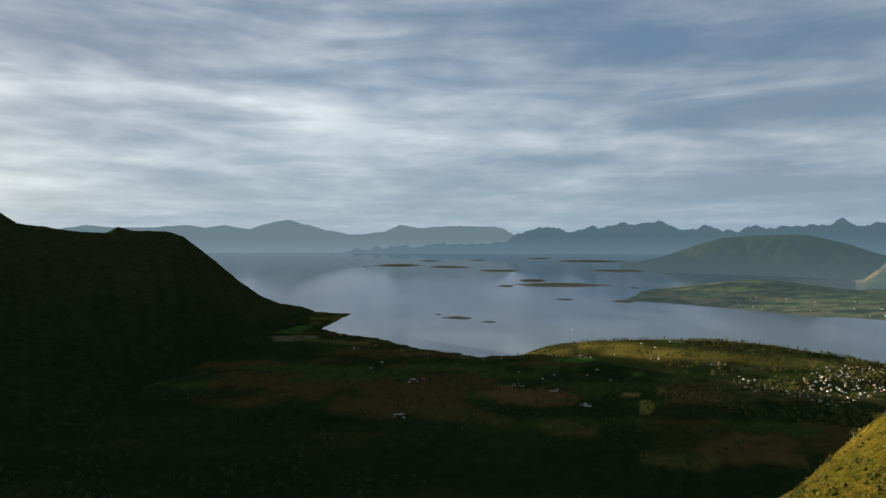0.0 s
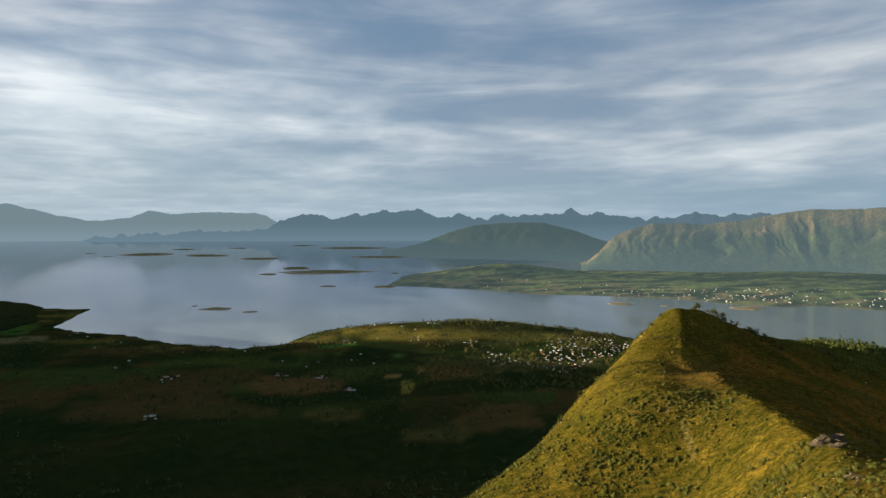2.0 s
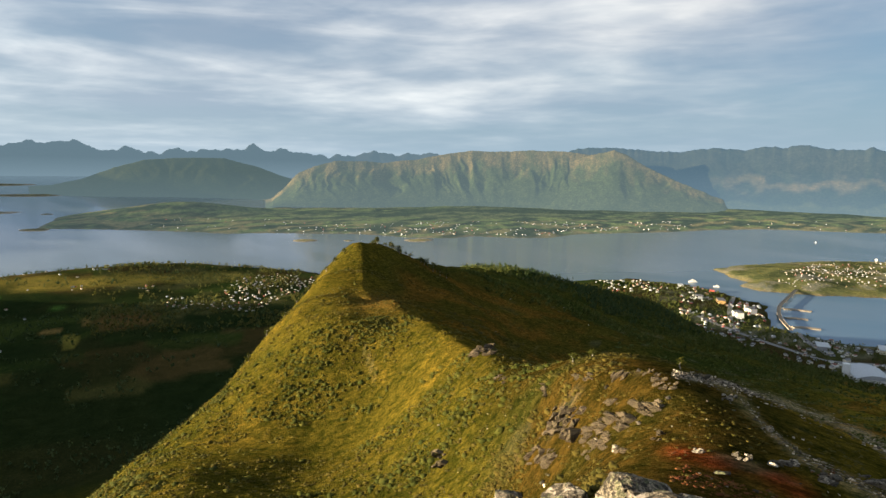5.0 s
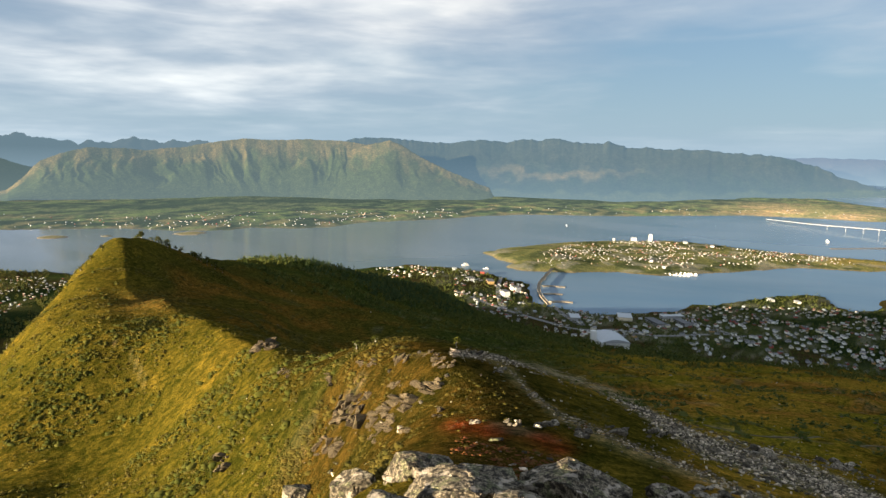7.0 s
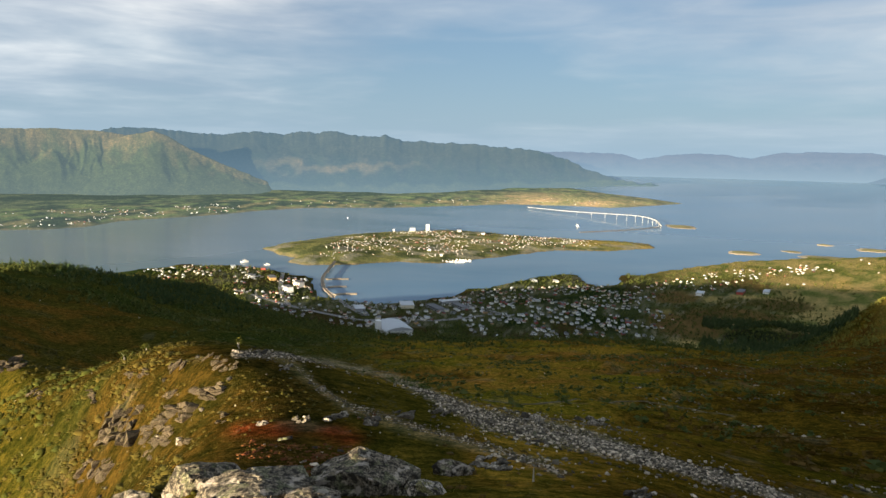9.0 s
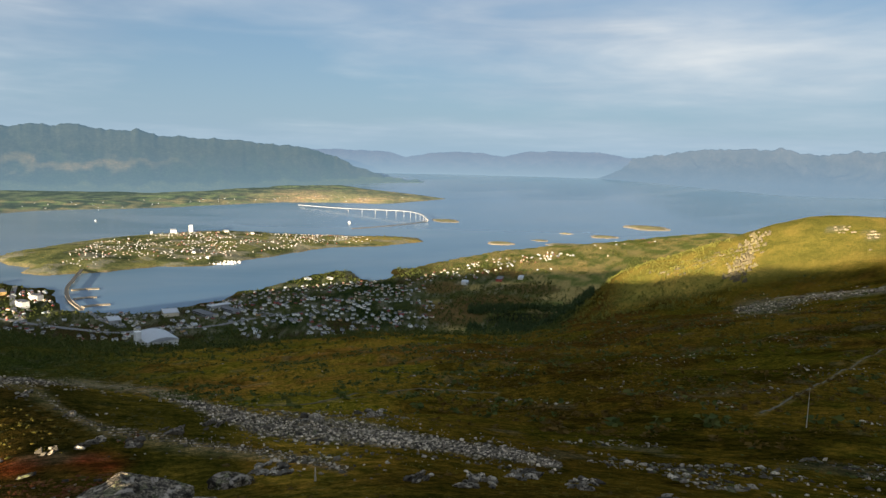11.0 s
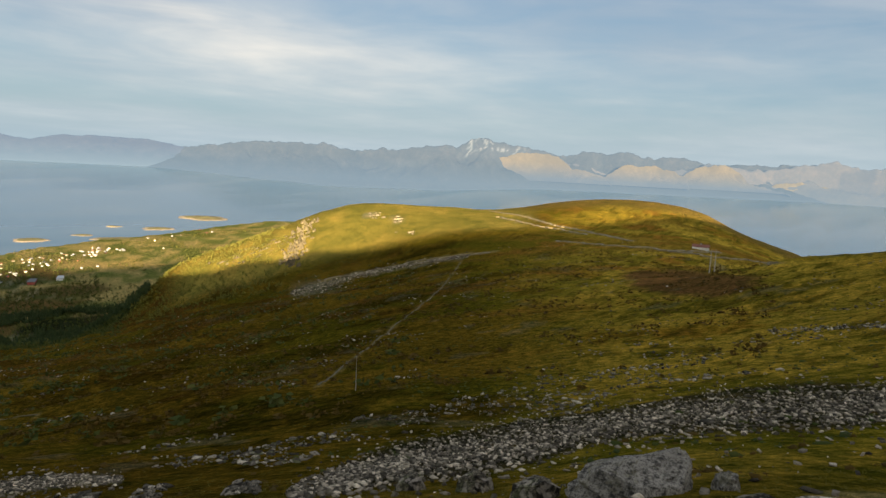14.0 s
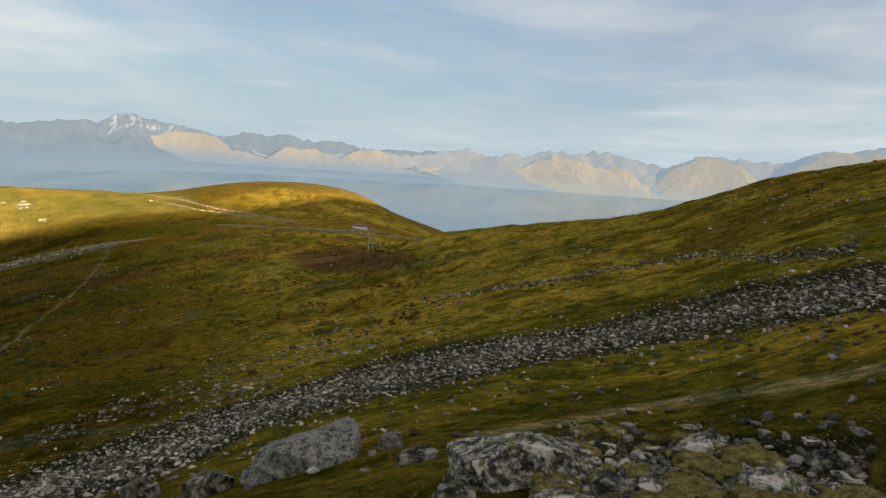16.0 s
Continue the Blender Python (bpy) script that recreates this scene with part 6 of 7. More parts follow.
def bridge(keys, width, thick, piers, pier_width, label, rail=1.1, mat=None):
    line = drawn_in(curve_through([over_sea(*k) for k in keys], 60))
    base = new("bridge")
    origin = Vector(line[0] * (1, 1, 0))
    base.location = origin
    loc = line - np.array(origin)
    deck = part("deck", mesh_of("deck", *ribbon(loc, width, thick), [mat or M_CONCRETE]), base)
    for s in (-1, 1):
        t = np.gradient(loc[:, :2], axis=0)
        nrm = np.stack([-t[:, 1], t[:, 0]], 1) / np.linalg.norm(t, axis=1)[:, None] * (width / 2 - 0.2)
        side = loc.copy()
        side[:, :2] += s * nrm
        side[:, 2] += rail
        part("railing", mesh_of("railing", *ribbon(side, 0.3, rail - 0.004), [mat or M_CONCRETE]), deck)
    for i in piers:
        x, y, z = loc[i]
        a = pier_width / 2
        sea = drawn_in(curve_through([over_sea(*k) for k in keys], 60)[i] * (1, 1, 0))[2]
        v, f = joined(box(x - a, x + a, y - a, y + a, sea - 4, z - thick), box(x - a * 1.6, x + a * 1.6, y - a * 1.6, y + a * 1.6, sea - 4, sea + 2), box(x - a, x + a, y - width * 0.45, y + width * 0.45, z - thick - 1.5, z - thick - 0.004))
        part("pier", mesh_of("pier", v, f, [mat or M_CONCRETE]), base)
    return tagged(base, label, "bridge")


bridge([(89.9, -3.89, 8), (92.7, -4.12, 15), (95.5, -4.22, 24), (97.5, -4.30, 30), (98.7, -4.55, 26), (99.3, -5.03, 9)], 4.5, 0.8, range(14, 59, 4), 1.3,
       "long curved pale concrete bridge on slender piers across the sound")
bridge([(75.7, -6.95, 9), (75.1, -7.73, 7), (74.7, -8.5, 6.5), (74.0, -9.4, 6), (73.5, -10.1, 5.5), (73.6, -10.9, 5), (74.4, -11.75, 5)], 7, 1.0, range(12, 40, 6), 1.4,
       "narrow arched brown-grey road bridge between town and island", mat=M_GRAVEL)


def causeway():
    line = drawn_in(np.array([over_sea(*k) for k in ((99.2, -5.08, 2.5), (97.5, -5.35, 2.5), (95.5, -5.6, 2.5), (93.5, -5.8, 3))]))
    ob = new("causeway", mesh_of("causeway", *ribbon(line, 9, 5), [M_SLATE]))
    tagged(ob, "low dark stone causeway from the bridge to the island", "causeway", kind="structure")


causeway()


# wave breakers below the town
for a, b in (((73.8, -10.2), (75.7, -10.22)), ((74.0, -10.87), (75.5, -10.85)), ((74.5, -11.5), (76.4, -11.46))):
    p, q = over_sea(*a, 2.0), over_sea(*b, 1.2)
    ob = new("breakwater", mesh_of("breakwater", *ribbon(curve_through([p, (p + q) / 2 + (3, 6, 0), q], 12), 12, 6), [M_SAND]))
    tagged(ob, "dark stone breakwater reaching into the sound", "breakwater", "breakwaters")


# ---- boats ----
def boat(place, length, turn, label, tall=1.0):
    s = drawn_scale(place)
    base = new("boat")
    base.matrix_basis = Matrix.Translation(drawn_in(place)) @ Matrix.Rotation(radians(turn), 4, "Z") @ Matrix.Scale(s * length / 10, 4)
    v, f, n = [], [], 9
    for i in range(n):
        u = i / (n - 1)
        x = -5 + 10 * u
        w = 1.4 * (1 - max(0, (u - 0.55) / 0.45) ** 2) + 0.02
        z = 1.1 + 0.5 * u * u
        v += [(x, -w, z), (x, -w * 0.7, -0.4), (x, w * 0.7, -0.4), (x, w, z)]
        if i:
            k = 4 * i
            f += [(k - 4, k - 3, k + 1, k), (k - 3, k - 2, k + 2, k + 1), (k - 2, k - 1, k + 3, k + 2), (k - 1, k - 4, k, k + 3)]
    f += [(0, 3, 2, 1), tuple(4 * n - 4 + i for i in range(4))]
    part("hull", mesh_of("hull", v, f, [M_OFFWHITE]), base)
    part("cabin", mesh_of("cabin", *joined(box(-3.6, 1.8, -1.0, 1.0, 1.1, 1.1 + 1.5 * tall), box(-1.5, 1.2, -0.8, 0.8, 1.1 + 1.5 * tall, 1.1 + 2.4 * tall)), [M_OFFWHITE]), base)
    part("mast", mesh_of("mast", *box(-0.4, -0.25, -0.08, 0.08, 1.2 + 2.4 * tall, 2.4 + 4.4 * tall), [M_IRON]), base)
    return tagged(base, label, "boat", "" if length > 30 else "boats in the marina" if length < 14 else "")


boat(over_sea(67.1, -8.72), 21, 130, "large white coastal ship moored at the town quay", 1.0)
boat(over_sea(68.9, -8.98), 14, 120, "white ferry moored at the town quay", 1.0)
boat(over_sea(10.9, -7.15), 12, 80, "small white boat alone on the calm fjord")
boat(over_sea(75.6, -5.1), 14, 20, "small white boat under way in the sound")
boat(over_sea(93.3, -5.35), 24, 15, "white ship lying off the island")
for k in range(34):
    boat(over_sea(83.0 + 3.1 * (k % 12) / 12 + rng.uniform(-0.05, 0.05), -8.56 - 0.085 * (k // 12) - 0.02 * (k % 12) / 12), rng.uniform(9, 13), 60 + rng.uniform(-12, 12), "small white pleasure boat at a marina jetty")


# ---- roads ----
def road(name, keys, width, mat, label, lift=0.45, n=80, even=False):
    if even:
        k, u = np.array(keys), np.linspace(0, len(keys) - 1, n)
        i = np.arange(len(keys))
        p = sight(np.interp(u, i, k[:, 0]), np.interp(u, i, k[:, 1]))
        for axis in (0, 1):
            p[1:-1, axis] = (p[:-2, axis] + p[1:-1, axis] + p[2:, axis]) / 3
    else:
        p = curve_through(np.array([sight(*k)[0] for k in keys]), n)
    p[:, 2] = ground_height(p[:, 0], p[:, 1])[0] + lift
    tagged(new(name, mesh_of(name, *ribbon(p, width, 0.8), [mat])), label, "road", kind="structure")


road("road", [(66.5, -11.1), (69.5, -12.2), (73.5, -13.1), (77.0, -13.8), (80.0, -13.7), (83.0, -13.75), (87.0, -13.2)], 9, M_ASPHALT, "grey asphalt road along the upper edge of town")
road("road", [(70.2, -9.7), (70.0, -10.6), (70.1, -11.6), (70.6, -12.3)], 9, M_ASPHALT, "grey asphalt street running down to the harbour")
road("road", [(74.4, -11.7), (75.6, -12.6), (77.0, -13.5)], 9, M_ASPHALT, "grey asphalt road leading up from the bridge")
road("road", [(84.6, -11.9), (87.0, -12.7), (89.5, -13.5)], 9, M_ASPHALT, "grey asphalt street between the houses")
for width, *keys in (PATHS[0], PATHS[1], PATHS[2], PATHS[4], PATHS[9]):
    road("road", keys, width * 0.55, M_TRACK, "pale gravel vehicle track over the grassy saddle", 0.5, 80, True)
for width, *keys in (PATHS[3], PATHS[5]):
    road("footpath", keys, width * 0.35, M_EARTH, "narrow trodden footpath through the heather", 0.08, 160)


# ---- stones ----
def shard(seed):
    g = np.random.default_rng(seed)
    v, f = box(-1, 1, -0.7, 0.7, -0.4, 0.4)
    v = np.array(v) * g.uniform(0.45, 1.05, (8, 3))
    a = g.normal(size=3) * 0.5
    m = np.array(Euler(a).to_matrix())
    return v @ m.T, np.array([t for q in f for t in ((q[0], q[1], q[2]), (q[0], q[2], q[3]))])


SHARDS = [shard(230 + k) for k in range(8)]


def band_places(band, count, small, large, seed, sink=0.25, power=2.2):
    g = np.random.default_rng(seed)
    b = np.array(band)
    az = g.uniform(b[0, 0], b[-1, 0], count)
    top, bot = np.interp(az, b[:, 0], b[:, 1]), np.interp(az, b[:, 0], b[:, 2])
    u = np.where(g.random(count) < 0.9, np.clip(g.normal(0.5, 0.25, count), -0.1, 1.1), g.normal(0.5, 0.75, count))
    p = sight(az, bot + (top - bot) * u)
    s = small + (large - small) * g.random(count) ** power
    rows = [(k % 8, x, y, z + q * (0.5 - sink), g.uniform(0, 6.28), q, q * g.uniform(0.5, 1), q * g.uniform(0.3, 0.8)) for k, ((x, y, z), q) in enumerate(zip(p, s))]
    return rows


stuff("scree", SHARDS, band_places(SCREE_SOUTH, 22000, 0.03, 0.17, 1, power=1.8), M_SCREE, "grey band of broken angular stone across the grassy slope", "scree")
stuff("scree", SHARDS, band_places(SCREE_EAST, 22000, 0.03, 0.18, 2), M_SCREE, "grey tongue of broken stone below the shoulder", "scree")
stuff("stones", SHARDS, band_places(STONE_ROWS, 1500, 0.06, 0.34, 10), M_STONE, "broken rows of pale stone high on the grassy slope", "stones")
stuff("stones", SHARDS, band_places(STONY_PATH, 1500, 0.02, 0.12, 9), M_SCREE, "small pale stones along the worn path", "stones")
stuff("scree", SHARDS, band_places(SCREE_HILL, 3800, 0.3, 1.1, 8), M_SCREE, "grey fan of broken stone under the yellow hill", "scree")
stuff("scree", SHARDS, band_places(SCREE_EAST, 260, 0.12, 0.26, 5, 0.38), M_SCREE, "flat grey slabs tilted among the smaller scree", "scree")
stuff("scree", SHARDS, band_places(SCREE_SOUTH, 420, 0.12, 0.26, 6, 0.38), M_SCREE, "flat grey slabs tilted among the smaller scree", "scree")
FIELD_STONES = sorted(band_places(STONE_FIELD, 2600, 0.025, 0.2, 3, power=3.0), key=lambda q: -q[5])
stuff("stones", SHARDS, FIELD_STONES[300:], M_STONE, "lichen-covered broken stones around the hilltop", "stones")


def moss_mounds():
    g = np.random.default_rng(14)
    m, n = material("yellow_moss")
    pos = n.add("ShaderNodeTexCoord", 3)
    a, b = n.noise(pos, 9.0, 5.0, 0.65), n.noise(pos, 45.0, 4.0, 0.7)
    col = n.mix(n.span(a, 0.38, 0.62), (0.16, 0.12, 0.035, 1), (0.46, 0.37, 0.13, 1))
    col = n.mix(n.span(b, 0.40, 0.60), n.mix(1.0, col, (0.5, 0.52, 0.5, 1), "MULTIPLY"), col)
    finish(n, surface(n, col, 0.95, n.math("ADD", a, b), 1.0, 0.06, **{"Specular IOR Level": 0.0}))
    for k in range(110):
        p = sight(g.uniform(177, 202), g.uniform(-30, -19.5))[0]
        v, f = ico(2)
        v = v * (1 + 0.34 * fbm(v[:, 0] * 2.6 + k, v[:, 1] * 2.6 + 2 * v[:, 2], 4, 0.7, seed=k))[:, None]
        q = 0.07 + 0.36 * g.random() ** 1.6
        ob = new("moss_cushion", mesh_of("moss_cushion", v * (q, q * g.uniform(0.6, 1), q * 0.32), f, [m], flat=False))
        ob.matrix_basis = Matrix.Translation(p + (0, 0, 0.03)) @ Matrix.Rotation(g.uniform(0, 6.28), 4, "Z")
        tagged(ob, "low cushion of yellow-green moss between the stones", "moss", "moss cushions")


moss_mounds()


def loose_stones():
    g = np.random.default_rng(12)
    n = 60000
    az, r = g.uniform(46, 202, n), np.exp(g.uniform(math.log(14), math.log(480), n))
    x, y = r * np.sin(np.radians(az)), r * np.cos(np.radians(az))
    # they lie in broken rows along the slope
    ok = fbm(x / 34, y / 34, 3, seed=131) * 0.7 + 0.8 * fbm(x / 7, y / 7, 3, seed=132) > 0.60 - 0.04 * (az > 100)
    ok &= (az > 84) | (g.random(n) < 0.06)
    x, y, r = x[ok], y[ok], r[ok]
    z = ground_height(x, y)[0]
    rows = []
    for k in range(len(x)):
        q = min(0.04 + 0.30 * g.random() ** 4 + r[k] * 0.0011, 0.6)
        rows.append((k % 8, x[k], y[k], z[k] + 0.12 * q, g.uniform(0, 6.28), q, q * g.uniform(0.6, 1), q * 0.55))
    stuff("stones", SHARDS, rows, M_STONE, "pale stones lying loose in the heather", "stones")


loose_stones()


def boulder(az, el, wide, high, seed, label, mat=None, depth=0.7, lean=0.0, sink=0.08, tip=0.0):
    """A boulder as wide and high, in degrees, as it shows from the hilltop; its foot is at az, el."""
    p = sight(az, el)[0]
    d = float(np.linalg.norm(p - np.array(EYE)))
    w, h = d * math.tan(radians(wide)) / 2, d * math.tan(radians(high)) * 1.06
    v, f = slab_shape(seed, 4 if wide > 3 else 3 if wide > 1.2 else 2)
    v[:, 2] *= (1 + lean * v[:, 0]) * (1 - (0.0 if lean else 0.32) * np.abs(v[:, 0] - 0.2 * math.sin(seed)))
    v[:, 2] /= v[:, 2].max()
    v = v * np.array((w, w * depth, h * 1.0))
    v[:, 2] -= h * sink
    if tip:
        g = np.random.default_rng(seed)
        v = v @ np.array(Euler((g.uniform(-tip, tip), g.uniform(-tip, tip), 0)).to_matrix()).T
    out = Vector((p[0], p[1], 0)).normalized() * w * depth * 0.6
    ob = new("boulder", mesh_of("boulder", v, f, [mat or M_STONE]))
    ob.matrix_basis = Matrix.Translation(Vector(p) + out) @ Matrix.Rotation(radians(-az), 4, "Z")
    return tagged(ob, label, "boulder", "boulders on the hilltop")


M_GREYROCK = rock_material("grey_granite", (0.40, 0.36, 0.30), (0.06, 0.054, 0.046), (0.20, 0.18, 0.11), 0.5, 1.6, spread=0.0, dirt=(0.50, 0.60))
M_MOSSROCK = rock_material("mossy_rock", (0.62, 0.54, 0.43), (0.045, 0.040, 0.032), (0.24, 0.22, 0.075), 0.8, 1.3, spread=0.0, dirt=(0.47, 0.55), spots=0.9)
BOULDERS = [(155.0, -25.3, 10.8, 3.2, M_GREYROCK, "large smooth grey boulder half sunk in the grass"), (162.3, -23.4, 2.4, 1.5, M_GREYROCK, "small grey stone beside the large boulder"),
            (164.6, -24.4, 3.6, 1.2, M_SLAB, "flat pale stone in the turf"), (173.6, -25.4, 14.6, 4.0, M_MOSSROCK, "big dark boulder with pale lichen and moss patches"),
            (188.6, -21.4, 5.2, 2.6, M_MOSSROCK, "dark angular boulder among broken stones"), (194.2, -23.0, 7.4, 2.6, M_MOSSROCK, "low mossy boulder among broken stones"),
            (181.5, -25.5, 4.2, 2.0, M_SLAB, "pale lichen-spotted stone beside the dark boulder"), (185.2, -24.8, 4.0, 2.0, M_MOSSROCK, "mossy stone in the stone field"),
            (197.5, -19.5, 3.8, 1.6, M_SLAB, "pale stone at the edge of the stone field"), (191.5, -20.3, 2.6, 1.3, M_SLAB, "pale stone at the edge of the stone field"),
            (147.0, -26.6, 4.5, 1.8, M_SLAB, "pale cracked slab at the lower end of the scree"), (141.5, -26.6, 3.6, 1.6, M_SLAB, "pale cracked slab at the lower end of the scree"),
            (200.0, -24.0, 6.0, 2.8, M_SLAB, "pale broken slab in the stone field"), (178.0, -27.5, 6.0, 2.2, M_MOSSROCK, "mossy slab in the stone field"),
            (190.0, -26.5, 6.0, 2.4, M_SLAB, "pale broken slab in the stone field"), (168.5, -27.5, 5.0, 1.6, M_SLAB, "pale slab beneath the dark boulder"), (135.5, -26.8, 3.0, 1.3, M_SLAB, "pale stone at the foot of the scree")]
LEDGE = [(57.6, -27.6, 4.4, 3.2, M_SLAB, "pale lichen-covered block on the hilltop ledge"), (63.6, -26.2, 6.8, 2.7, M_SLAB, "long pale slab with black lichen on the ledge"),
         (67.5, -28.2, 10.5, 3.2, M_SLAB, "broad flat slab with black lichen on the ledge"), (77.0, -27.8, 9.6, 4.4, M_SLAB, "large rounded lichen boulder on the ledge"),
         (72.0, -28.6, 5.5, 2.2, M_SLAB, "pale broken slab on the ledge"), (53.0, -27.8, 4.0, 2.0, M_SLAB, "pale stone at the end of the ledge"), (85.0, -26.3, 3.6, 1.7, M_SLAB, "pale stone beside the footpath"),
         (82.5, -27.8, 4.0, 1.8, M_MOSSROCK, "mossy stone beside the footpath"), (61.0, -29.2, 6.0, 2.2, M_SLAB, "pale broken slab on the ledge")]
for k, (az, el, w, h, mat, label) in enumerate(BOULDERS + LEDGE):
    boulder(az, el, w, h * (0.55 if k >= len(BOULDERS) else 0.9), 300 + k, label, mat, lean=0.62 if k == 0 else 0.0)


def joint_block(seed):
    """A block broken along its joints: flat angular faces, sheared corners."""
    g = np.random.default_rng(seed)
    bm = bmesh.new()
    for k in range(15):
        q = g.uniform(-1, 1, 3)
        q = np.clip(q / np.abs(q).max() * g.uniform(0.9, 1.25), -1, 1)
        bm.verts.new((q[0] + 0.35 * q[2], q[1] + 0.15 * q[0], q[2] * 0.8))
    hull = bmesh.ops.convex_hull(bm, input=bm.verts[:])
    bmesh.ops.delete(bm, geom=[e for e in hull["geom_interior"] if isinstance(e, bmesh.types.BMVert)], context="VERTS")
    bmesh.ops.recalc_face_normals(bm, faces=bm.faces[:])
    bm.verts.index_update()
    v = np.array([w.co[:] for w in bm.verts])
    f = [tuple(w.index for w in face.verts) for face in bm.faces]
    bm.free()
    return v, f


BLOCKS = [mesh_of("block", *joint_block(440 + k), [M_CRAG if k < 14 else M_PIECE]) for k in range(28)]


def outcrop(az, el, wide, high, seed):
    """Jointed rock breaking through the turf: angular blocks close together that share one lean."""
    g = np.random.default_rng(seed)
    p0 = sight(az, el)[0]
    d = float(np.linalg.norm(p0 - np.array(EYE)))
    base = new("rock_outcrop")
    base.location = p0
    lean = Euler((g.uniform(-0.35, 0.35), g.uniform(-0.5, 0.5), -math.atan2(p0[0], p0[1]) + g.uniform(-0.5, 0.5))).to_matrix().to_4x4()
    count = int(np.clip(5 + 9 * wide * high, 6, 34))
    u, v = g.uniform(-0.5, 0.5, count), g.uniform(-0.5, 0.5, count)
    size = d * math.tan(radians(math.sqrt(wide * high / count))) * np.exp(g.normal(0, 0.3, count).clip(-0.7, 0.6)) * 0.85
    for q, w in zip(sight(az + wide * (u + 0.25 * v), el + high * v), size):
        turn = Euler((g.normal() * 0.15, g.normal() * 0.15, g.normal() * 0.3)).to_matrix().to_4x4()
        place = q - p0 + (0, 0, g.uniform(0.1, 0.5) * w)
        part("block", BLOCKS[int(g.integers(0, 14)) + (14 if az > 66 else 0)], base, m=Matrix.Translation(place) @ turn @ lean @ Matrix.Diagonal((w * g.uniform(0.9, 1.5), w * g.uniform(0.5, 0.9), w * g.uniform(0.6, 1.1), 1)))
    tagged(base, f"jointed {'pale grey' if az > 66 else 'brown-grey'} rock breaking through the grassy slope", "rock", "outcrops on the shoulder")


# bearing, angle, width and height, in degrees
OUTCROPS = [(57.4, -20.9, 2.4, 2.4), (59.9, -22.0, 2.3, 1.5), (61.5, -20.6, 2.2, 1.2), (64.0, -19.3, 2.0, 1.1), (61.3, -19.0, 0.9, 0.6), (65.4, -17.2, 1.9, 0.5), (61.4, -17.0, 1.5, 0.5), (64.3, -16.45, 1.6, 0.12), (55.3, -23.8, 2.2, 1.2),
            (62.0, -22.6, 0.7, 0.6), (55.5, -18.6, 0.6, 0.7), (64.9, -21.2, 0.8, 0.4), (59.3, -23.3, 0.6, 0.7), (50.0, -15.5, 1.6, 0.8), (51.7, -17.6, 0.8, 0.6), (67.8, -16.4, 1.4, 0.25), (70.4, -16.5, 1.6, 0.2), (70.2, -17.6, 0.9, 0.3), (58.6, -17.4, 1.6, 0.4), (68.3, -21.9, 0.9, 0.3), (46.5, -24.4, 1.0, 1.0),
            (71.6, -21.8, 1.2, 0.4), (74.6, -21.7, 1.6, 0.5), (77.6, -22.3, 1.6, 0.5), (80.6, -21.8, 1.8, 0.5), (83.8, -21.5, 1.6, 0.5), (73.2, -19.4, 1.0, 0.3), (104.5, -26.6, 3.0, 0.9), (108.2, -25.8, 2.0, 0.8), (99.0, -26.4, 2.0, 0.7), (88.0, -25.3, 2.6, 0.9),
            (113.5, -26.0, 2.4, 0.8), (121.0, -26.4, 2.8, 0.9), (95.0, -21.3, 2.0, 0.5), (91.0, -21.6, 1.8, 0.5)]
for k, (az, el, w, h) in enumerate(OUTCROPS):
    outcrop(az, el, w, h, 400 + k)


def crag_face():
    g = np.random.default_rng(33)
    blocks = [slab_shape(340 + k, 2, 0.16, 0.8) for k in range(8)]
    rows = []
    for k in range(150):
        u = g.random()
        p = sight(124.4 + 1.7 * u + 0.42 * g.normal(), -8.9 + 4.0 * u)[0]
        q = g.uniform(1.6, 4.6)
        rows.append((k % 8, p[0], p[1], p[2] - 0.6 * q, g.uniform(0, 6.28), q * 0.8, q * 0.65, q * g.uniform(1.1, 2.0)))
    # lesser ribs of rock over the face beside it
    for k in range(130):
        u = g.random()
        p = sight(118.5 + 6.5 * u + 0.3 * g.normal(), -8.9 + 3.2 * u - g.uniform(0, 1.6) * u)[0]
        q = g.uniform(0.8, 2.6)
        rows.append((k % 8, p[0], p[1], p[2] - 0.5 * q, g.uniform(0, 6.28), q, q * 0.8, q * g.uniform(0.7, 1.3)))
    stuff("crag", blocks, rows, M_CLIFF, "brown-grey cliff broken into buttresses on the sunlit hill", "cliff")
    rows = []
    for a, e, wa, we, count in ((131.4, -4.3, 0.55, 0.14, 16), (133.3, -4.6, 0.4, 0.12, 14), (134.8, -5.6, 1.0, 0.15, 5)):
        for p in sight(a + wa * g.normal(size=count) * 0.5, e + we * g.normal(size=count)):
            q = g.uniform(0.8, 3.0)
            rows.append((len(rows) % 8, *p, g.uniform(0, 6.28), q, q * 0.8, q * 0.45))
    stuff("stones", blocks, rows, M_PALEROCK, "pale rock slabs bare of grass on the yellow hill", "rocks")


crag_face()


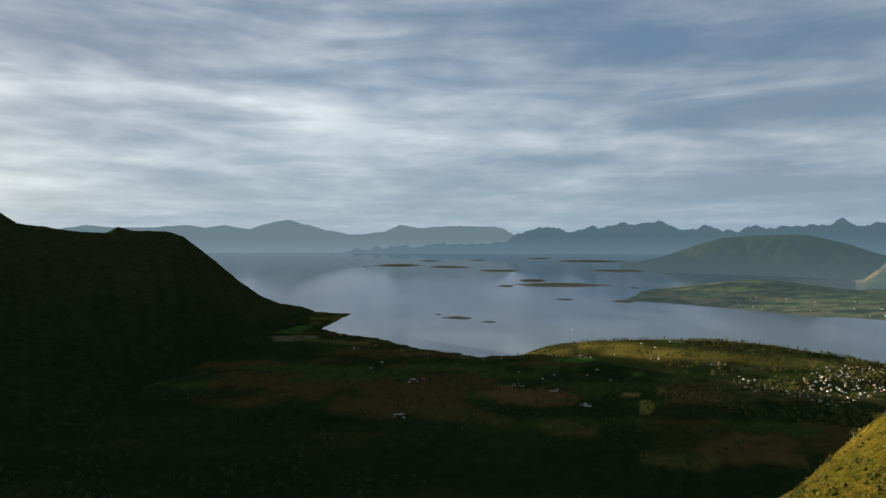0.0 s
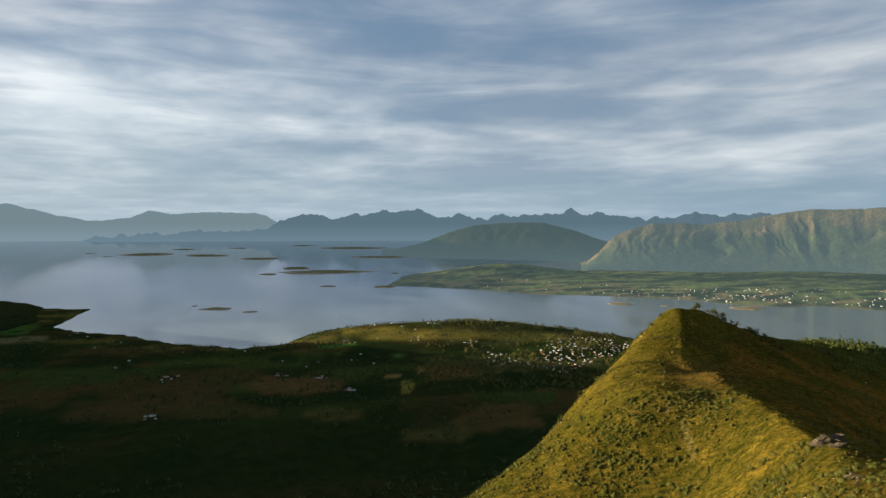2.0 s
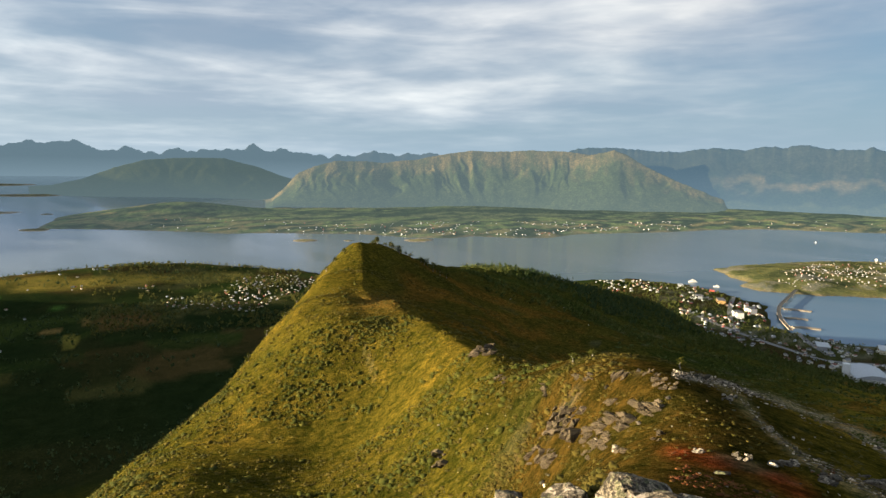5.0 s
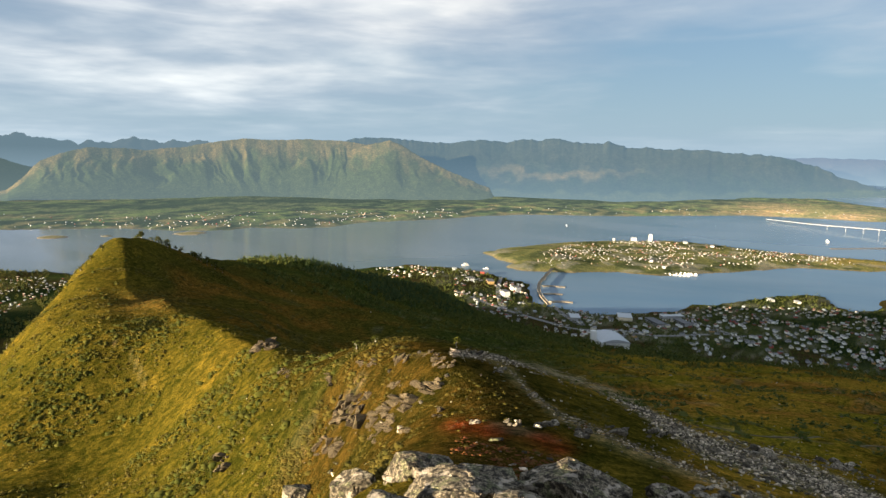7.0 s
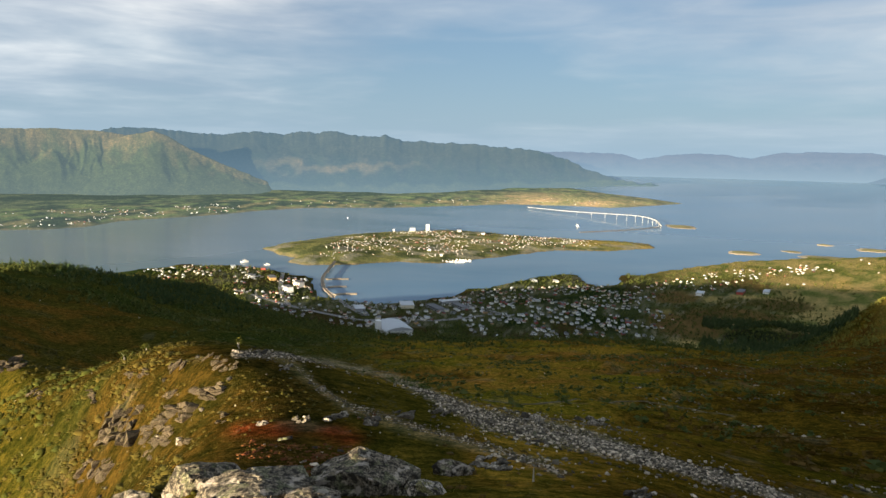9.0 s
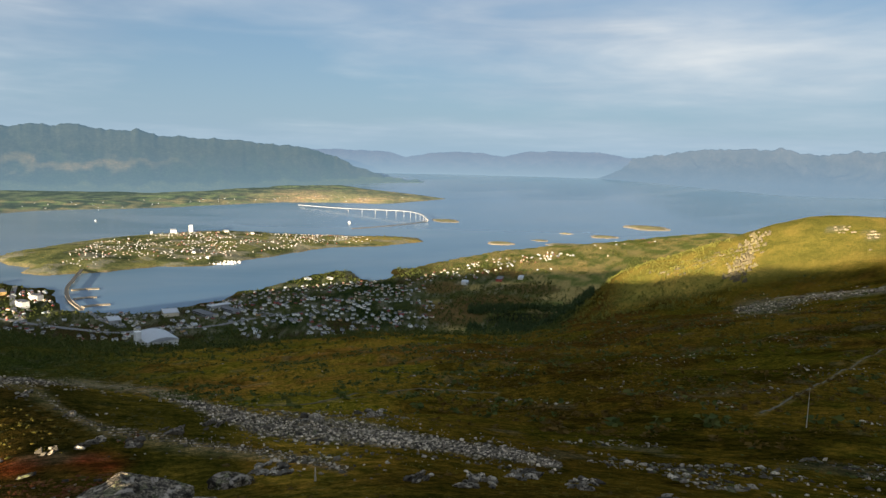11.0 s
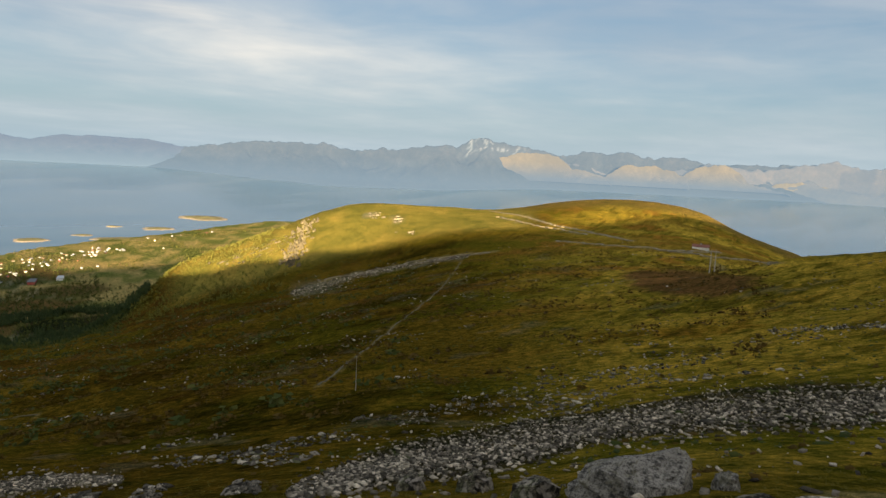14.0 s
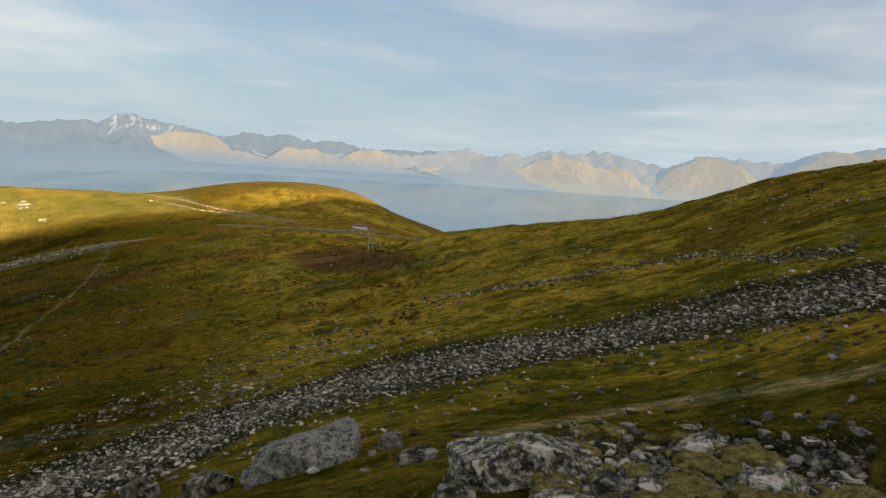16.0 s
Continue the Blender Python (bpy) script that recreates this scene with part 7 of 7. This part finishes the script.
# ---- trees, bushes and grass ----
def leaf_cloud(seed, count, size, shape=(1, 1, 1), base=0.0):
    """Many small leaf sprays, each a bent pair of triangles, filling an uneven crown."""
    g = np.random.default_rng(seed)
    lobes = g.normal(size=(6, 3)) * 0.42
    v, f = [], []
    for k in range(count):
        c = lobes[k % 6] + g.normal(size=3) * 0.33
        a, b = g.normal(size=3), g.normal(size=3)
        a /= np.linalg.norm(a)
        b = np.cross(a, b)
        b /= np.linalg.norm(b)
        s = size * g.uniform(0.6, 1.3)
        n = len(v)
        for q in (a * s, b * s * 0.7, -a * s * 0.6, -b * s * 0.7 + np.cross(a, b) * s * 0.4):
            v.append((c + q) * np.array(shape) + (0, 0, base))
        f += [(n, n + 1, n + 2), (n, n + 2, n + 3)]
    return np.array(v), np.array(f)


def stem(h, r, sides=4, lean=0.1):
    v, f = [], []
    for k, (u, w) in enumerate(((0, 1.0), (0.5, 0.7), (1, 0.25)) if sides > 3 else ((0, 1.0), (1, 0.3))):
        for i in range(sides):
            a = 6.283 * i / sides
            v.append((math.cos(a) * r * w + lean * u * u * h, math.sin(a) * r * w, u * h - 0.3))
        if k:
            for i in range(sides):
                j = (i + 1) % sides
                p, q = (k - 1) * sides, k * sides
                f += [(p + i, p + j, q + j), (p + i, q + j, q + i)]
    return np.array(v), np.array(f)


def with_stem(cloud, h, r):
    (v, f), (sv, sf) = cloud, stem(h, r, 3)
    return np.concatenate([v, sv]), np.concatenate([f, sf + len(v)])


WOOD = [with_stem(leaf_cloud(500 + k, 10, 0.64, (0.34, 0.34, 0.42), 0.56), 0.5, 0.03) for k in range(6)]
FIRS = []
for k in range(4):
    v, f = leaf_cloud(520 + k, 11, 0.58, (0.26, 0.26, 0.5), 0.0)
    v[:, :2] *= np.clip(1.35 - (v[:, 2:] + 0.5), 0.1, 1.4)
    v[:, 2] += 0.5
    FIRS.append((v, f))
BUSH = [leaf_cloud(540 + k, 9, 0.6, (0.9, 0.9, 0.6), 0.32) for k in range(6)]


def bush(seed):
    """A low rounded bush: a dense uneven heart with leaf sprays standing out all round."""
    g = np.random.default_rng(seed)
    v, f = ico(0)
    v = v * (1 + 0.4 * g.normal(size=(len(v), 1)).clip(-1.2, 1.2)) * (0.5 + 0.25 * g.random(), 0.45, 0.30) + (0.0, 0.0, 0.10)
    lv, lf = leaf_cloud(seed + 1, 24, 0.16, (1.15, 0.9, 0.42), 0.2)
    return np.concatenate([v, lv]), np.concatenate([np.asarray(f), lf + len(v)])


FINE = [bush(560 + 2 * k) for k in range(10)]


def woods(name, templates, zone, count, sizes, mat, label, seed, keep):
    """zone: bearings and distances between which trees stand; keep(x, y, z, sd) gives the chance of a tree."""
    g = np.random.default_rng(seed)
    a0, a1, r0, r1 = zone
    az, r = true_bearing(g.uniform(a0, a1, count)), np.sqrt(g.uniform(r0 * r0, r1 * r1, count))
    x, y = r * np.sin(np.radians(az)), r * np.cos(np.radians(az))
    z, sd = ground_height(x, y)
    ok = (g.random(count) < keep(x, y, z, sd)) & (sd > 12)
    if r0 < 100:
        # bare rock stays bare
        azr, el = read_bearing(az), np.degrees(np.arctan2(z - EYE.z, r))
        for a, e, w, h in OUTCROPS:
            ok &= ((azr - a) / (0.6 * w + 0.1)) ** 2 + ((el - e + 0.2) / (0.7 * h + 0.2)) ** 2 > 1
    if name == "woodland":
        ok &= ~(in_ring(x, y, TOWN) | in_ring(x, y, QUAY))
    p = np.stack([x, y, z], -1)[ok]
    q, n = drawn_in(p), len(p)
    sc = np.linalg.norm(q - np.array(EYE), axis=1) / np.linalg.norm(p - np.array(EYE), axis=1)
    h = g.uniform(*sizes, n) * sc
    wide = g.uniform(0.8, 1.25, n)
    rows = np.stack([g.integers(0, len(templates), n), q[:, 0], q[:, 1], q[:, 2] - 0.1 * np.minimum(h, 1), g.uniform(0, 6.28, n), h * wide, h * wide, h], 1)
    return stuff(name, templates, rows, mat, label, "trees" if "tree" in name or "wood" in name else "bushes")


clear = lambda x, y, z, sd: smooth(-0.1, 0.25, fbm(x / 90, y / 90, 3, seed=151))
woods("woodland", WOOD, (46, 112, 380, 1250), 13000, (3, 5.5), M_WOODS, "dark birch wood on the lower slopes above the town", 61, lambda x, y, z, sd: smooth(175, 125, z + 20 * fbm(x / 70, y / 70, 3, seed=152)) * smooth(28, 45, z))
woods("woodland", WOOD, (112, 126, 560, 900), 2600, (1.5, 3.5), M_SUNLITBUSH, "sunlit birch scrub on the steep flank of the yellow hill", 62, lambda x, y, z, sd: smooth(225, 200, z) * (0.45 + 0.55 * clear(x, y, z, sd)) * smooth(127.5, 124.5, np.degrees(np.arctan2(x, y))))
woods("woodland", WOOD, (-38, 46, 560, 1950), 9000, (4, 8), M_FIR, "dark patches of birch and willow in the valley", 63, lambda x, y, z, sd: clear(x, y, z, sd) * 0.9)
woods("town_trees", WOOD, (60, 110, 950, 1750), 17000, (3.0, 6.5), M_WOODS, "garden birches and rowans between the houses", 64, lambda x, y, z, sd: (0.25 + 0.5 * clear(x, y, z, sd)) * smooth(60, 40, z))
woods("woodland", FIRS, (103.0, 113.5, 760, 1250), 6000, (8, 13), M_FIR, "dense dark spruce plantation at the foot of the slope", 65, lambda x, y, z, sd: smooth(-0.25, 0.0, fbm(x / 110, y / 110, 3, seed=165)))
woods("woodland", FIRS, (48, 70, 420, 1000), 6500, (4, 7), M_FIR, "dark spruce wood on the shaded hill", 66, lambda x, y, z, sd: 0.8 * smooth(-0.3, 0.1, fbm(x / 130, y / 130, 2, seed=153)) * smooth(200, 180, z) * smooth(70, 62, np.degrees(np.arctan2(x, y)) + 3 * fbm(x / 60, y / 60, 3, seed=154)) * smooth(420, 520, np.hypot(x, y) + 60 * fbm(x / 60, y / 60, 3, seed=154)))
woods("woodland", WOOD, (100, 122, 1250, 2600), 7000, (3, 6), M_SCRUB, "sunlit birch scrub on the coastal plain", 67, lambda x, y, z, sd: clear(x, y, z, sd))
woods("village_trees", WOOD, (18, 36, 1100, 1950), 3600, (5, 9), M_SCRUB, "birches round the village on the north shore", 68, lambda x, y, z, sd: 0.12 + 0.45 * clear(x, y, z, sd))


def isle_trees():
    g = np.random.default_rng(86)
    x, y = scattered(TOWN_ISLAND, 14, 0.5, 87)
    sd = shore_distance(x, y, TOWN_ISLAND)
    ok = (sd > 12) & (fbm(x / 60, y / 60, 3, seed=88) > -0.1)
    p = np.stack([x, y, isle_height(x, y, np.maximum(sd, 0))], -1)[ok]
    q, n = drawn_in(p), len(p)
    h = g.uniform(3, 6, n) * 0.8
    stuff("island_trees", WOOD, np.stack([np.arange(n) % 6, *q.T, g.uniform(0, 6.28, n), h, h, h], 1), M_SCRUB, "birches and bushes between the houses of the island", "trees")


isle_trees()
ribs = lambda x, y, z, sd: smooth(-0.05, 0.3, fbm((0.64 * x + 0.77 * y) / 13, (0.64 * y - 0.77 * x) / 50, 4, seed=163))
woods("bushes", FINE, (16, 60, 85, 260), 9000, (0.2, 0.7), M_LEAF, "dark green willow scrub in ribs down the sunny flank", 76, ribs)
patchy = lambda x, y, z, sd: smooth(-0.15, 0.35, fbm(x / 22, y / 22, 4, seed=155))
woods("bushes", FINE, (14, 62, 90, 300), 5000, (0.25, 0.9), M_BUSH, "green and yellowing dwarf birch bushes on the sunny flank", 69, patchy)
woods("bushes", FINE, (20, 40, 60, 330), 2200, (0.4, 1.2), M_GREENBUSH, "dark green willow bushes low on the flank", 70, lambda x, y, z, sd: smooth(-0.05, 0.3, fbm(x / 30, y / 30, 3, seed=156)) * smooth(250, 235, z))
woods("bushes", FINE, (16, 62, 24, 100), 17000, (0.18, 0.7), M_LEAF, "fine-leaved dwarf birch on the near flank", 78, lambda x, y, z, sd: 0.12 + 0.88 * ribs(x, y, z, sd))
woods("bushes", FINE, (44, 80, 16, 80), 4200, (0.08, 0.26), M_LEAF, "low dwarf birch and crowberry on the sunlit shoulder", 73, lambda x, y, z, sd: smooth(-0.3, 0.25, fbm(x / 6, y / 6, 4, seed=158)))
woods("bushes", FINE, (84, 200, 14, 120), 5200, (0.10, 0.36), M_HEATHER, "brown heather and dwarf birch in the shaded bowl", 74, lambda x, y, z, sd: smooth(0.0, 0.4, fbm(x / 9, y / 9, 4, seed=159)))
woods("woodland", WOOD, (48, 82, 330, 720), 4500, (1.6, 4.0), M_WOODS, "low dark birch wood on the shaded side of the ridge", 75, lambda x, y, z, sd: smooth(2, 6, np.degrees(np.arctan2(x, y)) - 44 + 0 * z) * smooth(84, 70, np.degrees(np.arctan2(x, y))) * smooth(240, 215, z) * smooth(-0.5, 0.2, fbm(x / 40, y / 40, 3, seed=160)))
woods("bushes", BUSH, (66, 135, 70, 620), 6000, (0.5, 1.4), M_WOODS, "low dark heather and dwarf birch in the bowl", 71, patchy)
woods("bushes", FINE, (125, 200, 16, 150), 5000, (0.10, 0.40), M_WOODS, "dark green crowberry and dwarf willow in the grass", 77, lambda x, y, z, sd: smooth(0.05, 0.4, fbm(x / 7, y / 7, 4, seed=164)))
woods("bushes", BUSH, (100, 164, 60, 420), 13000, (0.25, 0.85), M_HEATHER, "brown heather cushions over the wide slope", 82, lambda x, y, z, sd: smooth(-0.1, 0.3, fbm(x / 16, y / 16, 4, seed=166)))
woods("bushes", BUSH, (108, 190, 60, 420), 12000, (0.15, 0.45), M_TUFT, "pale tussocks of dry grass over the wide slope", 83, lambda x, y, z, sd: smooth(0.0, 0.35, fbm(x / 19, y / 19, 4, seed=167)))
woods("bushes", BUSH, (60, 112, 100, 700), 14000, (0.4, 1.3), M_WOODS, "dark low scrub scattered through the bowl", 84, lambda x, y, z, sd: smooth(-0.1, 0.3, fbm(x / 28, y / 28, 4, seed=168)))
woods("bushes", FINE, (14, 62, 30, 150), 9500, (0.3, 1.1), M_GREENBUSH, "rounded green willow bushes over the sunny flank", 85, lambda x, y, z, sd: smooth(-0.05, 0.3, fbm(x / 11, y / 11, 4, seed=169)) * smooth(58, 52, np.degrees(np.arctan2(x, y))))
woods("red_bushes", FINE, (66, 78, 19, 36), 1600, (0.06, 0.18), M_REDLEAF, "red autumn dwarf birch beside the footpath", 72, lambda x, y, z, sd: smooth(0.0, 0.3, fbm(x / 3, y / 3, 3, seed=157)))


def grass_tufts():
    g = np.random.default_rng(81)
    tufts = []
    for k in range(5):
        v, f = [], []
        for i in range(7):
            a, l, s = g.uniform(0, 6.28), g.uniform(0.25, 0.55), g.uniform(0.6, 1.3)
            d = np.array((math.cos(a), math.sin(a), 0))
            e = np.array((-d[1], d[0], 0)) * 0.09
            n = len(v)
            b = d * 0.12
            v += [b - e, b + e, b + d * s + (0, 0, l)]
            f.append((n, n + 1, n + 2))
        tufts.append((np.array(v), np.array(f)))
    n = 24000
    az, r = g.uniform(40, 205, n), np.exp(g.uniform(math.log(1.0), math.log(60), n))
    x, y = r * np.sin(np.radians(az)), r * np.cos(np.radians(az))
    z = ground_height(x, y)[0]
    el = np.degrees(np.arctan2(z - EYE.z, r))
    ok = (in_band(read_bearing(az), el, SCREE_SOUTH) + in_band(read_bearing(az), el, SCREE_EAST) < 0.3) & (fbm(x / 5, y / 5, 3, seed=161) > -0.25)
    h = g.uniform(0.06, 0.15, n) * np.clip(r / 9, 0.45, 1)
    rows = np.stack([np.arange(n) % 5, x, y, z - 0.02, g.uniform(0, 6.28, n), h, h, h], 1)[ok]
    stuff("grass", tufts, rows, M_TUFT, "tufts of yellowing mountain grass", "grass")


grass_tufts()


def birch(az, el_or_r, high, seed):
    """A wind-bent mountain birch on the crest: trunk, limbs and a crown of leaf sprays."""
    g = np.random.default_rng(seed)
    r = el_or_r
    x, y = r * math.sin(radians(az)), r * math.cos(radians(az))
    z = float(ground_height(np.array([x]), np.array([y]))[0][0])
    base = new("birch")
    base.matrix_basis = Matrix.Translation((x, y, z)) @ Matrix.Rotation(g.uniform(0, 6.28), 4, "Z")
    v, f = stem(high * 0.75, 0.11, 6, 0.18)
    limbs = [(v, f)]
    for k in range(4):
        lv, lf = stem(high * 0.4, 0.05, 4, 0.5)
        a = 1.57 * k + g.uniform(0, 0.8)
        m = np.array(((math.cos(a), -math.sin(a), 0), (math.sin(a), math.cos(a), 0), (0, 0, 1)))
        limbs.append((lv @ m.T + (0.05, 0, high * (0.3 + 0.08 * k)), lf))
    tv, tf = joined(*[(list(map(tuple, a)), list(map(tuple, b))) for a, b in limbs])
    part("trunk", mesh_of("trunk", tv, tf, [M_BARK]), base)
    cv, cf = leaf_cloud(seed, 190, 0.19, (high * 0.46, high * 0.46, high * 0.40), high * 0.54)
    part("crown", mesh_of("crown", cv, cf, [M_GREENBUSH]), base)
    tagged(base, "small wind-bent mountain birch on the grassy crest", "tree", "birches on the crest")


for k in range(34):
    birch(rng.uniform(40.2, 47.5), 284 + 30 * rng.random(), rng.uniform(1.6, 3.2), 600 + k)
for az, r, h in ((38.0, 262, 1.8), (37.2, 255, 2.0), (36.5, 248, 1.6), (35.0, 236, 2.2), (34.0, 222, 1.8), (57.8, 66, 1.3), (59.4, 65, 0.9), (66.5, 60, 0.8), (33.0, 210, 2.4), (31.5, 196, 2.2), (30.0, 180, 2.0)):
    birch(az, r, h, 700 + int(az * 10))


# ---- poles and the hut on the saddle ----
def utility_pole(az, r, high, arm, label):
    az = float(true_bearing(az))
    x, y = r * math.sin(radians(az)), r * math.cos(radians(az))
    z = float(ground_height(np.array([x]), np.array([y]))[0][0])
    base = new("utility_pole")
    base.matrix_basis = Matrix.Translation((x, y, z)) @ Matrix.Rotation(radians(-az), 4, "Z")
    for s in ((-0.9, 0.9) if arm > 2 else (0.0,)):
        v, f = stem(high, 0.26 if arm > 1 else 0.045, 8, 0.0)
        part("post", mesh_of("post", v + (s, 0, 0), [tuple(q) for q in f], [M_TIMBER]), base)
    if arm > 1:
        part("crossarm", mesh_of("crossarm", *box(-arm, arm, -0.13, 0.13, high - 1.3, high - 1.02), [M_TIMBER]), base)
        for s in (-0.85, 0.0, 0.85):
            v, f = stem(0.55, 0.09, 6, 0.0)
            part("insulator", mesh_of("insulator", v + (arm * s, 0, high - 0.72), [tuple(q) for q in f], [M_IRON]), base)
    tagged(base, label, "pole", "poles of the mountain line")


utility_pole(159.4, 290, 11.0, 2.2, "grey timber twin pole with crossarm on the saddle")
utility_pole(130.35, 78, 4.6, 0.5, "thin grey timber post beside the footpath")
utility_pole(91.0, 22, 0.8, 0.5, "short weathered marker post beside the path")


def hut():
    p = sight(158.4, -5.35)[0]
    base = new("hut")
    base.matrix_basis = Matrix.Translation(p) @ Matrix.Rotation(radians(15), 4, "Z")
    w, r, c = house_meshes(5.2, 2.4, 2.2, 1.3, M_WHITE, M_TILE)
    part("wall", w, base)
    part("roof", r, base)
    part("chimney", c, base)
    tagged(base, "small white wooden hut with red roof on the saddle", "hut")


hut()


# ---- the broken stones nearest to the hilltop, each a piece of the ground ----
PIECES = [mesh_of("stone", v, f, [M_PIECE]) for v, f in SHARDS]
for which, x, y, z, turn, sx, sy, sz in FIELD_STONES[:300]:
    part("stone", PIECES[which], GROUND, m=Matrix.Translation((x, y, z)) @ Matrix.Rotation(turn, 4, "Z") @ Matrix.Diagonal((sx, sy, sz, 1)))
